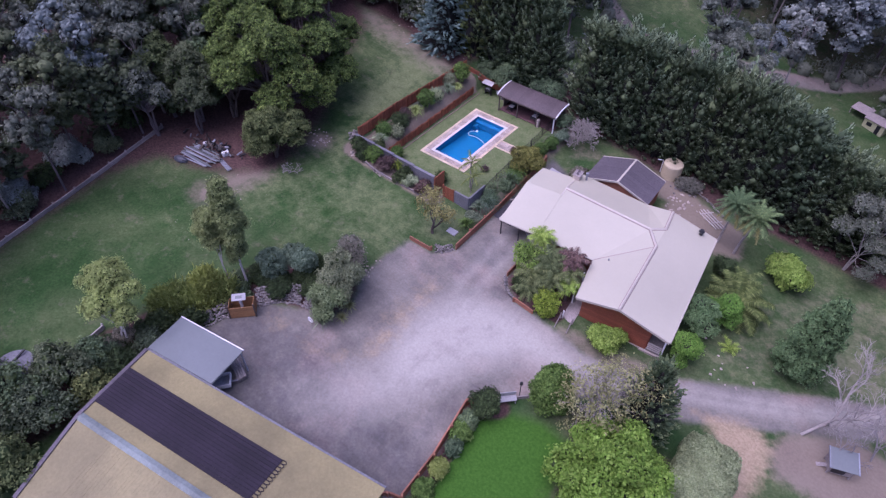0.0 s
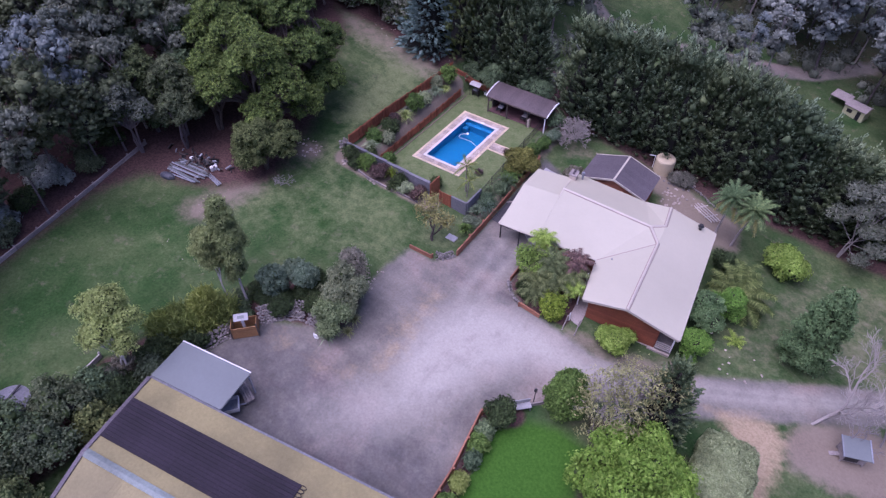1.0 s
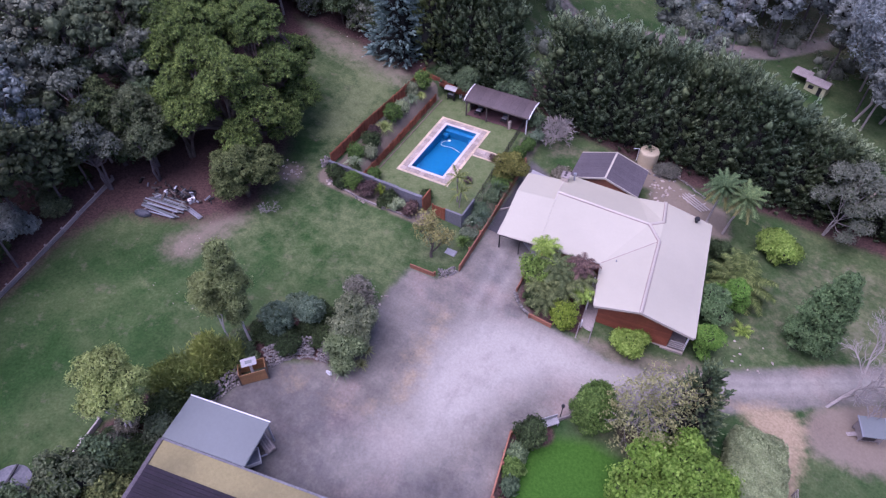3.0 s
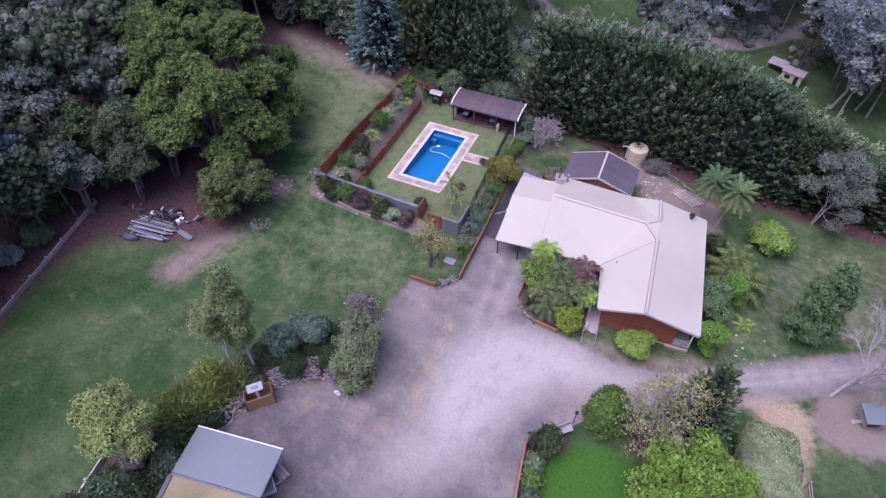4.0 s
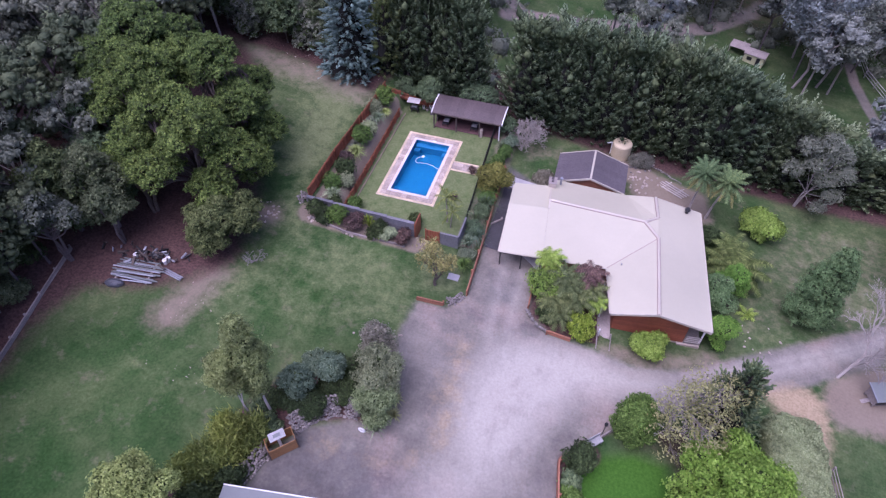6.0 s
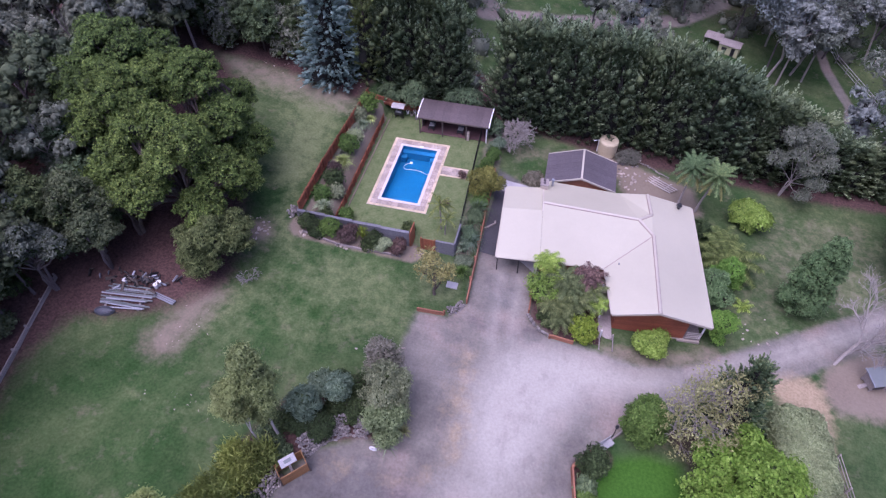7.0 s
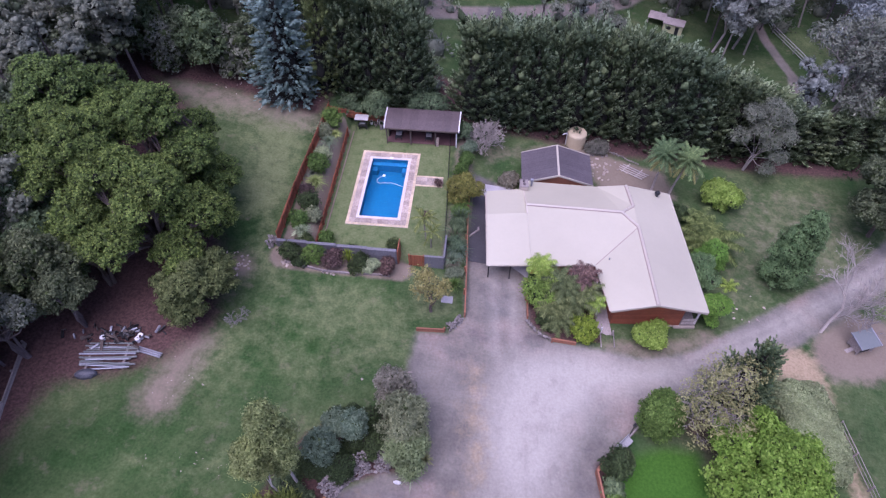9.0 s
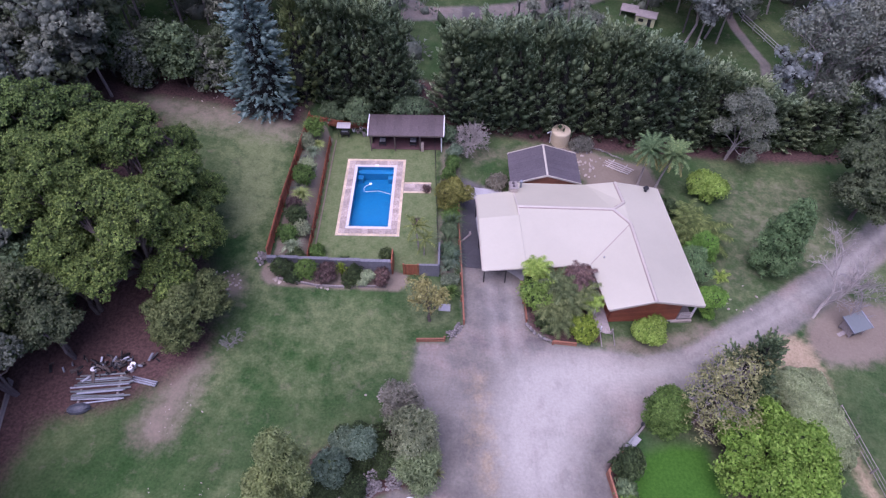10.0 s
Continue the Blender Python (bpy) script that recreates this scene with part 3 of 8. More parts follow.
def ground_sheet():
    def axis(lo, hi, step):
        core = list(np.arange(lo, hi + 1e-6, step))
        far, s = [], step
        p = hi
        while p < 2500:
            s *= 1.35
            p += s
            far.append(p)
        near, s, p = [], step, lo
        while p > -2500:
            s *= 1.35
            p -= s
            near.append(p)
        return np.array(near[::-1] + core + far)

    xs, ys = axis(-34, 56, 0.36), axis(-46, 46, 0.36)
    px, py = np.meshgrid(xs, ys)
    z = terrain(px, py)
    z = z + 0.05 * np.sin(px * 0.9 + 1.3 * np.sin(py * 0.7)) * np.sin(py * 0.8) * (1 - smooth(-0.5, 0.5, inside(px, py, GRAVEL))) * (np.abs(z) > 0.01)
    pool = inside(px, py, [(-1.95, -3.55), (1.95, -3.55), (1.95, 4.55), (-1.95, 4.55)])
    z = np.where(pool > -0.25, -2.6, z)
    nx, ny = len(xs), len(ys)
    me = bpy.data.meshes.new("ground")
    me.vertices.add(nx * ny)
    me.vertices.foreach_set("co", np.stack([px, py, z], -1).astype(np.float32).ravel())
    i = (np.arange(ny - 1)[:, None] * nx + np.arange(nx - 1)[None]).ravel()
    loops = np.stack([i, i + 1, i + nx + 1, i + nx], 1)
    me.loops.add(loops.size)
    me.loops.foreach_set("vertex_index", loops.ravel())
    me.polygons.add(len(i))
    me.polygons.foreach_set("loop_start", np.arange(len(i)) * 4)
    me.polygons.foreach_set("use_smooth", np.ones(len(i), bool))
    me.update(calc_edges=True)
    ramped = lambda d, w: np.clip(0.5 + d / (2 * w), 0, 1)
    gravel = np.maximum(ramped(inside(px, py, GRAVEL), 0.8), ramped(0.9 - along(px, py, [(3, 32), (-6, 38), (-20, 44)]), 0.6))
    gravel = np.maximum(gravel, ramped(0.7 - along(px, py, [(50, 30), (51, 34), (49, 42), (48, 52)]), 0.5))
    gravel = np.maximum(gravel, 0.9 * ramped(1.4 - along(px, py, [(2, 30), (12, 34), (28, 46), (40, 60)]), 0.7))
    earth = np.maximum((0.45 + 0.55 * ramped(px - 17, 3)) * ramped(inside(px, py, SIDEYARD), 1.2), ramped(inside(px, py, HUTYARD), 1.5))
    earth = np.maximum(earth, 0.8 * ramped(1.8 - along(px, py, [(-11.6, -19.5), (-12.8, -24.6)]), 2.4))
    earth = np.maximum(earth, 0.8 * ramped(1.6 - np.hypot(px + 10.6, py + 12), 1.4))
    earth = np.maximum(earth, ramped(1.3 - along(px, py, [(-7, -10.3), (2.8, -9.9)]), 0.5))
    earth = np.maximum(earth, ramped(inside(px, py, [(-7.6, -9), (-5, -9), (-5, 8.6), (-7.6, 9.6)]), 0.2))
    earth = np.maximum(earth, 0.75 * ramped(2.4 - along(px, py, [(34, 24), (44, 22)]), 2.2))
    earth = np.maximum(earth, 0.9 * ramped(0.9 - along(px, py, [(7.4, -8.2), (7.6, 9)]), 0.7))
    shaded_litter = np.maximum(ramped(inside(px, py, WESTEARTH), 2.2), ramped(inside(px, py, NORTHEARTH), 1.4))
    shaded_litter = np.maximum(shaded_litter, ramped(inside(px, py, [(-3, -33), (-0.4, -32), (0.9, -30.2), (2, -29), (5.2, -28), (6.6, -26), (5.8, -23.6), (1.5, -23.6), (-1.5, -26), (-3.4, -30), (-5.7, -39.5), (-6, -46), (-10, -50), (-1, -50), (-1, -37)]), 0.8))
    shaded_litter = np.maximum(shaded_litter, ramped(inside(px, py, [(14.4, -9), (14.5, -13.8), (16.6, -15), (20.5, -14.8), (21, -12), (20.6, -8.6)]), 0.3))
    shaded_litter = np.maximum(shaded_litter, 0.55 * ramped(inside(px, py, [(24, -21), (29, -18.6), (36, -19.5), (36.4, -30), (27, -30), (27, -24)]), 1.5))
    shaded_litter = np.maximum(shaded_litter, (0.45 + 0.55 * (px < 0)) * ramped(2 + (py - 46), 6) * ramped(60 - np.abs(px), 10))
    shaded_litter = np.maximum(shaded_litter, 0.45 * ramped(px - 56, 4))
    shaded_litter = np.maximum(shaded_litter, ramped(1.0 - along(px, py, [(20.4, -33), (19.7, -26), (21.2, -24.7)]), 0.5))
    earth = np.maximum(earth, 0.55 * ramped(1.3 - along(px, py, [(21.6, -15.2), (25, -15.2), (30, -12.9)]), 0.8))
    earth = np.maximum(earth, 0.36 * ramped(inside(px, py, [(30, -12), (30, -2), (36, 9), (48, 11), (52, -2), (40, -8)]), 3))
    earth = np.maximum(earth, 0.6 * ramped(3.2 - along(px, py, [(-22, 8), (-9.5, 7.5)]), 3.0))
    rust = 0.7 * ramped(inside(px, py, DIRT), 1.1)
    rust = np.maximum(rust, 0.5 * ramped(1.5 - along(px, py, [(10.0, -19), (10.3, -23), (10.9, -27.6)]), 1.8))
    rust = np.maximum(rust, 0.42 * ramped(1.4 - along(px, py, [(6.8, -30.4), (9.4, -29.4)]), 1.6))
    rust = np.maximum(rust, 0.5 * ramped(1.6 - np.hypot(px - 3.4, py + 30.4), 1.6))
    pale = 0.95 * ramped(inside(px, py, PALE) - 0.3, 1.5)
    pale = pale * (1 - ramped(2.2 - np.abs(px - 9.9) + 0 * py, 0.6) * ramped(py + 7, 3))
    pale = pale * (0.55 + 0.45 * smooth(-31.5, -25, py))
    for k, line in enumerate(TRACKS):
        pale = np.maximum(pale, (0.42, 0.42, 0.62, 0.62)[k] * ramped(0.42 - along(px, py, line), 0.5))
    lush = np.maximum(ramped(inside(px, py, YARD), 0.5), 0.5 * ramped(inside(px, py, POOLLAWN), 0.3))
    lush = np.maximum(lush, 0.15 * ramped(4 - along(px, py, [(-4, -19), (0, -14)]), 4))
    lush = np.maximum(lush, 0.1 * ramped(9 - np.hypot(px + 13, (py + 34) * 0.7), 6))
    dry = np.maximum(0.55 * ramped(inside(px, py, [(3.6, -9.4), (8.6, -9.4), (8.8, -14), (6, -15.6), (4.4, -15)]), 0.9), 0.6 * ramped(inside(px, py, POOLLAWN) + 0.3, 0.3))
    dry = np.maximum(dry, 0.3 * ramped(inside(px, py, [(28, -13), (28, 2), (33, 11), (48, 13), (54, -2), (40, -9)]), 2))
    dry = np.maximum(dry, 0.5 * ramped(3.4 - np.hypot(px + 9, (py + 20) * 0.7), 3))
    dry = np.maximum(dry, 0.5 * ramped(2.2 - along(px, py, [(-8, -18), (-2, -21), (3, -17.6), (4, -14)]), 2.2))
    dry = np.maximum(dry, 0.62 * ramped(3.4 - along(px, py, [(-11.4, 8), (-10.6, -4)]), 2.4))
    dry = np.maximum(dry, 0.5 * ramped(1.8 - along(px, py, [(-9.4, -6), (-9.2, -10), (-6, -14)]), 1.8))
    dry = np.maximum(dry, 0.5 * ramped(4.6 - np.hypot((px + 2) * 0.6, py + 15.0), 3.4))
    dry = np.maximum(dry, 0.45 * ramped(1.2 - along(px, py, [(-13, -29), (-9, -30), (-6, -27.5)]), 1.2))
    dry = np.maximum(dry, 0.5 * ramped(4 - np.abs(py - 7), 4) * ramped(7 - np.abs(px + 15), 4))
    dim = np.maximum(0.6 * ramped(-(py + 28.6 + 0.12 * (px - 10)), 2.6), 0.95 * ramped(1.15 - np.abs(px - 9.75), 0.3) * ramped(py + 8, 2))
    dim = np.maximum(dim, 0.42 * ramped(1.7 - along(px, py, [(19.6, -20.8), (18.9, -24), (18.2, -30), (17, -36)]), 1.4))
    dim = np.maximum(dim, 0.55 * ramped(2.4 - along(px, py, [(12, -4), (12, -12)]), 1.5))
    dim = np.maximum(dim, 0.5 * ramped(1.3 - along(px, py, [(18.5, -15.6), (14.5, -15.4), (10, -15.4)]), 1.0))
    for name, (a, b, c, d) in (("cover", (gravel, earth, rust, shaded_litter)), ("cover_more", (lush, dry, pale, dim))):
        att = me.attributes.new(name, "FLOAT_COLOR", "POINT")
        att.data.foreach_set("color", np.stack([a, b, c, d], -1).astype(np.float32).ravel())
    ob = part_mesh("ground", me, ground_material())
    return tagged(ob, "sloping lawn, pale gravel drive and bare brown earth", "ground", kind="structure")


ground_sheet()


def asphalt_lane():
    """The dark sealed strip between the drive wall and the carport, laid on the slope."""
    bm = bmesh.new()
    ys = [-7.6 + 0.62 * k for k in range(15)]
    tops = [(x, y, ground_z(x, y) + 0.035) for y in ys for x in (8.85, 9.5, 10.2, 10.85)]
    slab(bm, tops, [(4 * j + i, 4 * j + i + 1, 4 * j + i + 5, 4 * j + i + 4) for j in range(len(ys) - 1) for i in range(3)], 0.12)
    tagged(part("lane", bm, M_ASPHALT), "dark sealed lane beside the carport", "lane", kind="structure")


asphalt_lane()


def back_pad():
    """The concrete pad at the lane's far end, behind the carport."""
    bm = bmesh.new()
    xs = [9.3 + 0.7 * k for k in range(6)]
    slab(bm, [(x, y, ground_z(x, y) + 0.05) for x in xs for y in (1.3, 2.0, 2.8)], [(3 * i + j, 3 * i + 3 + j, 3 * i + 4 + j, 3 * i + 1 + j) for i in range(5) for j in range(2)], 0.12)
    tagged(part("pad", bm, M_CONCRETE), "pale concrete pad behind the carport", "pad", kind="structure")


back_pad()


# ---- pool ----
def pool():
    p = thing("swimming_pool", pose(0, 0, 0), "blue rectangular swimming pool with mottled stone paving surround", "swimming pool")
    X0, X1, Y0, Y1 = -1.87, 1.87, -3.55, 4.5
    bm = bmesh.new()
    c = [(X0, Y0), (X1, Y0), (X1, Y1), (X0, Y1)]
    up = [bm.verts.new((x, y, -0.03)) for x, y in c]
    low = [bm.verts.new((x, y, -1.05 if y < 0 else -2.08)) for x, y in c]
    for k in range(4):
        bm.faces.new((up[k], low[k], low[(k + 1) % 4], up[(k + 1) % 4]))
    bm.faces.new(low)
    out = [bm.verts.new((x + (0.3 if x > 0 else -0.3), y + (0.3 if y > 0 else -0.3), -0.035)) for x, y in c]
    base = [bm.verts.new((v.co.x, v.co.y, -2.1)) for v in out]
    for k in range(4):
        bm.faces.new((out[k], up[k], up[(k + 1) % 4], out[(k + 1) % 4]))
        bm.faces.new((base[k], out[k], out[(k + 1) % 4], base[(k + 1) % 4]))
    bm.normal_update()
    part("shell", bm, M_POOL, p, "smooth blue pool shell")
    bm = bmesh.new()
    bm.faces.new([bm.verts.new((x, y, -0.14)) for x, y in c])
    part("water", bm, M_WATER, p, "clear still water").visible_shadow = False
    part("bench", a_box(X0 + 0.02, X1 - 0.02, Y1 - 0.55, Y1 - 0.02, -2.0, -0.55, 0.04), M_POOL, p, "blue moulded bench under water")
    for x in (X0 + 0.02, X1 - 0.62):
        part("pool_step", a_box(x, x + 0.6, Y1 - 1.15, Y1 - 0.56, -2.0, -0.95, 0.04), M_POOL, p)
    part("skimmer", a_box(-0.12, 0.28, Y1 + 0.02, Y1 + 0.32, 0.02, 0.09, 0.02), M_WHITE, p, "white skimmer lid")

    def course(off0, off1, top, size, name, mat, tilt):
        """One course of pieces round the pool, between two outlines."""
        shared = {}
        edges = [("x", X0 - off1, X1 + off1, Y0 - off1, Y0 - off0), ("x", X0 - off1, X1 + off1, Y1 + off0, Y1 + off1),
                 ("y", Y0 - off0, Y1 + off0, X0 - off1, X0 - off0), ("y", Y0 - off0, Y1 + off0, X1 + off0, X1 + off1)]
        for way, a, b, c0, c1 in edges:
            n = max(1, round((b - a) / size))
            s = (b - a) / n
            key = (way, round(s, 3))
            if key not in shared:
                g = 0.008
                hw, hd = (s / 2 - g, (c1 - c0) / 2 - g) if way == "x" else ((c1 - c0) / 2 - g, s / 2 - g)
                bm = a_box(-hw, hw, -hd, hd, -0.05, 0, 0.008)
                shared[key] = bpy.data.meshes.new(name)
                bm.to_mesh(shared[key])
                bm.free()
                shared[key].materials.append(mat)
            for k in range(n):
                t = a + (k + 0.5) * s
                ob = new(name, shared[key])
                ob.parent = p
                x, y = (t, (c0 + c1) / 2) if way == "x" else ((c0 + c1) / 2, t)
                ob.location = (x, y, top + random.uniform(-tilt, tilt))

    course(-0.03, 0.27, 0.06, 0.55, "coping_tile", M_COPING, 0.002)
    course(0.27, 0.86, 0.04, 0.52, "paver", M_PAVER, 0.006)
    course(0.86, 1.13, 0.05, 0.3, "edge_brick", M_EDGER, 0.004)
    # the bed under the paving
    bm = bmesh.new()
    for x0, x1, y0, y1 in ((-3.0, 3.0, -4.68, Y0 - 0.32), (-3.0, 3.0, Y1 + 0.32, 5.63), (-3.0, X0 - 0.32, Y0 - 0.32, Y1 + 0.32), (X1 + 0.32, 3.0, Y0 - 0.32, Y1 + 0.32)):
        box(bm, x0, x1, y0, y1, -0.3, 0.012)
    part("paving_bed", bm, M_CONCRETE, p)
    bm = bmesh.new()
    for x0, x1, y0, y1 in ((X0 - 0.33, X1 + 0.33, Y0 - 0.33, Y0 - 0.02), (X0 - 0.33, X1 + 0.33, Y1 + 0.02, Y1 + 0.33), (X0 - 0.33, X0 - 0.02, Y0 - 0.02, Y1 + 0.02), (X1 + 0.02, X1 + 0.33, Y0 - 0.02, Y1 + 0.02)):
        box(bm, x0, x1, y0, y1, -0.3, 0.008)
    part("coping_bed", bm, M_CONCRETE, p)


pool()


def pool_cleaner():
    t = thing("pool_cleaner", pose(0, 1.2, -0.2), "white floating hose of a pool cleaner in the water", "pool cleaner")
    pts = [(-0.35, 1.0, 0.07), (-0.75, 0.75, 0.07), (-0.95, 0.4, 0.07), (-0.9, 0.05, 0.07), (-0.6, -0.1, 0.07), (-0.1, 0.0, 0.07), (0.5, 0.05, 0.07), (1.1, -0.1, 0.07), (1.5, -0.3, 0.07), (1.75, -0.35, 0.07)]
    part("hose", tube(bmesh.new(), pts, [0.028] * len(pts), 8), M_COPING, t)
    part("head", a_box(-0.5, -0.2, 0.85, 1.15, 0.02, 0.16, 0.05), M_WHITE, t)


pool_cleaner()


def pool_path():
    t = thing("pool_path", pose(4.35, 1.66, 0), "short paved path with cream brick edges beside the pool", "path")
    me = bpy.data.meshes.new("paver")
    bm = a_box(-0.26, 0.26, -0.24, 0.24, -0.05, 0, 0.01)
    bm.to_mesh(me), bm.free()
    me.materials.append(M_PAVER)
    eb = bpy.data.meshes.new("edge_brick")
    bm = a_box(-0.13, 0.13, -0.1, 0.1, -0.05, 0, 0.008)
    bm.to_mesh(eb), bm.free()
    eb.materials.append(M_EDGER)
    for i in range(5):
        for j in range(2):
            ob = new("paver", me)
            ob.parent, ob.location = t, (-1.06 + 0.535 * i, -0.25 + 0.5 * j, 0.035 + random.uniform(-0.006, 0.006))
    for i in range(10):
        for y in (-0.63, 0.63):
            ob = new("edge_brick", eb)
            ob.parent, ob.location = t, (-1.2 + 0.27 * i, y, 0.045)
    part("path_bed", a_box(-1.33, 1.33, -0.72, 0.72, -0.2, 0.012), M_CONCRETE, t)


pool_path()


# ---- fences and walls round the pool ----
def paling_fence(name, label, pts, height, step=1.8, mat=M_FENCE, board=0.3):
    """Posts, two rails and upright boards along a line; pts are (x, y, z of the foot)."""
    f = thing(name, pose(*pts[0]), label, "fence")
    o = Vector(pts[0])
    bmesh_board = {}
    for a, b in zip(pts, pts[1:]):
        a, b = Vector(a), Vector(b)
        run = (b - a).length
        n = max(1, round(run / board))
        yaw = math.degrees(math.atan2(b.y - a.y, b.x - a.x))
        slope = (b.z - a.z) / run
        key = round(run / n, 3)
        if key not in bmesh_board:
            me = bpy.data.meshes.new("board")
            w = key / 2 - 0.006
            bm = a_box(-w, w, -0.012, 0.012, 0, height, 0.004)
            bm.to_mesh(me), bm.free()
            me.materials.append(mat)
            bmesh_board[key] = me
        for k in range(n):
            p = a + (b - a) * ((k + 0.5) / n) - o
            ob = new("board", bmesh_board[key])
            ob.parent = f
            ob.matrix_basis = pose(p.x, p.y, p.z - 0.1 + random.uniform(-0.02, 0.02), 0, 0, yaw)
        for k in range(int(run / step) + 1):
            p = a + (b - a) * min(1, k * step / run) - o
            part("post", a_box(-0.05, 0.05, -0.05, 0.05, -0.3, height + 0.03, 0.008, pose(p.x, p.y, p.z, 0, 0, yaw) @ pose(0, -0.07, 0)), mat, f)
        for h in (0.25, height - 0.2):
            q0, q1 = a - o + Vector((0, 0, h)), b - o + Vector((0, 0, h))
            side = Vector((math.sin(radians(yaw)), -math.cos(radians(yaw)), 0)) * 0.04
            part("rail", tube(bmesh.new(), [q0 + side, q1 + side], [0.045, 0.045], 4), mat, f)
    return f


def at_ground(x, y, dz=0.0):
    return (x, y, ground_z(x, y) + dz)


paling_fence("timber_fence", "red-brown timber paling fence above the planted bed", [at_ground(-7.9, -8.9), at_ground(-7.75, -3), at_ground(-7.4, 3), at_ground(-7.0, 9.0)], 1.5)
paling_fence("timber_fence", "red-brown timber fence behind the pool house", [at_ground(-7.0, 9.0), (-3.0, 10.4, 0.0), (-0.6, 10.4, 0)], 0.95)
paling_fence("retaining_fence", "low red-brown timber retaining fence along the pool lawn", [(-4.95, -8.6, 0), (-5.0, -2, 0), (-5.05, 4, 0), (-5.1, 8.0, 0)], 1.15, 1.2)


def lawn_edge():
    bm = bmesh.new()
    for k in range(24):
        y = -8.3 + 0.7 * k
        box(bm, -4.66, -4.54, y, y + 0.68, -0.1, 0.07, 0.01)
    tagged(part("lawn_edging", bm, plain("tan_edging_timber", (0.16, 0.125, 0.09), (0.27, 0.22, 0.16), 2, 0.9, vary=0.2)), "weathered edging strip along the pool lawn", "edging", kind="structure")


lawn_edge()


def grey_wall():
    w = thing("garden_wall", pose(-7.9, -9.25, 0), "grey rendered garden wall below the pool lawn", "wall", kind="structure")
    tops = [(0.0, 2.55), (2.7, 2.45), (5.3, 2.35), (8.0, 2.25), (10.6, 2.15)]
    for (x0, z0), (x1, z1) in zip(tops, tops[1:]):
        bm = bmesh.new()
        slab(bm, [(x0 + 0.006, -0.11, z0), (x1 - 0.006, -0.11, z1), (x1 - 0.006, 0.11, z1), (x0 + 0.006, 0.11, z0)], [(0, 1, 2, 3)], 2.9)
        part("panel", bm, M_RENDER, w)
        part("cap", a_box(x0 + 0.01, x1 - 0.01, -0.15, 0.15, (z0 + z1) / 2 + 0.03, (z0 + z1) / 2 + 0.07, 0.01), M_RENDER, w)
    part("return_board", a_box(10.62, 10.7, -0.1, 1.5, -0.3, 2.1, 0.01), M_FENCE, w, "red-brown timber end board")


grey_wall()


def gate():
    g = thing("pool_gate", pose(4.4, -9.15, -0.1), "red-brown timber gate beside a grey panel", "gate")
    for k in range(7):
        part("board", a_box(-0.56 + 0.16 * k, -0.41 + 0.16 * k, -0.02, 0.02, 0.1, 1.75, 0.006), M_FENCE, g)
    bm = bmesh.new()
    for z in (0.35, 1.4):
        box(bm, -0.56, 0.56, 0.02, 0.06, z, z + 0.1)
    part("rail", bm, M_FENCE, g)
    for x in (-0.64, 0.64):
        part("post", a_box(x - 0.06, x + 0.06, -0.06, 0.06, -0.5, 1.85, 0.01), M_FENCE, g)
    s = thing("wall_panel", pose(5.95, -9.05, -0.2), "grey rendered wall panel beside the gate", "wall")
    part("panel", a_box(-0.86, 0.86, -0.1, 0.1, -0.4, 1.75, 0.01), M_RENDER, s)
    part("side_panel", a_box(0.78, 0.94, 0.1, 2.6, -0.4, 1.7, 0.01), M_RENDER, s)


gate()


def black_fence():
    f = thing("pool_fence", pose(6.3, 0, 0), "black metal picket fence along the pool lawn", "fence")
    me = bpy.data.meshes.new("picket")
    bm = tube(bmesh.new(), [(0, 0, 0.05), (0, 0, 1.15)], [0.012, 0.012], 4)
    bm.to_mesh(me), bm.free()
    me.materials.append(M_BLACK)
    n = 118
    line = lambda f: (0.38 - 0.8 * f, -6.4 + 14.6 * f)
    for k in range(n):
        ob = new("picket", me)
        x, y = line(k / (n - 1))
        ob.parent, ob.location = f, (x, y, 0)
    for z in (0.12, 1.08):
        a, b = line(0), line(1)
        part("rail", tube(bmesh.new(), [(a[0], a[1], z), (b[0], b[1], z)], [0.022, 0.022], 5), M_BLACK, f)
    for k in range(7):
        x, y = line(k / 6)
        part("post", a_box(x - 0.03, x + 0.03, y - 0.03, y + 0.03, -0.2, 1.25), M_BLACK, f)


black_fence()


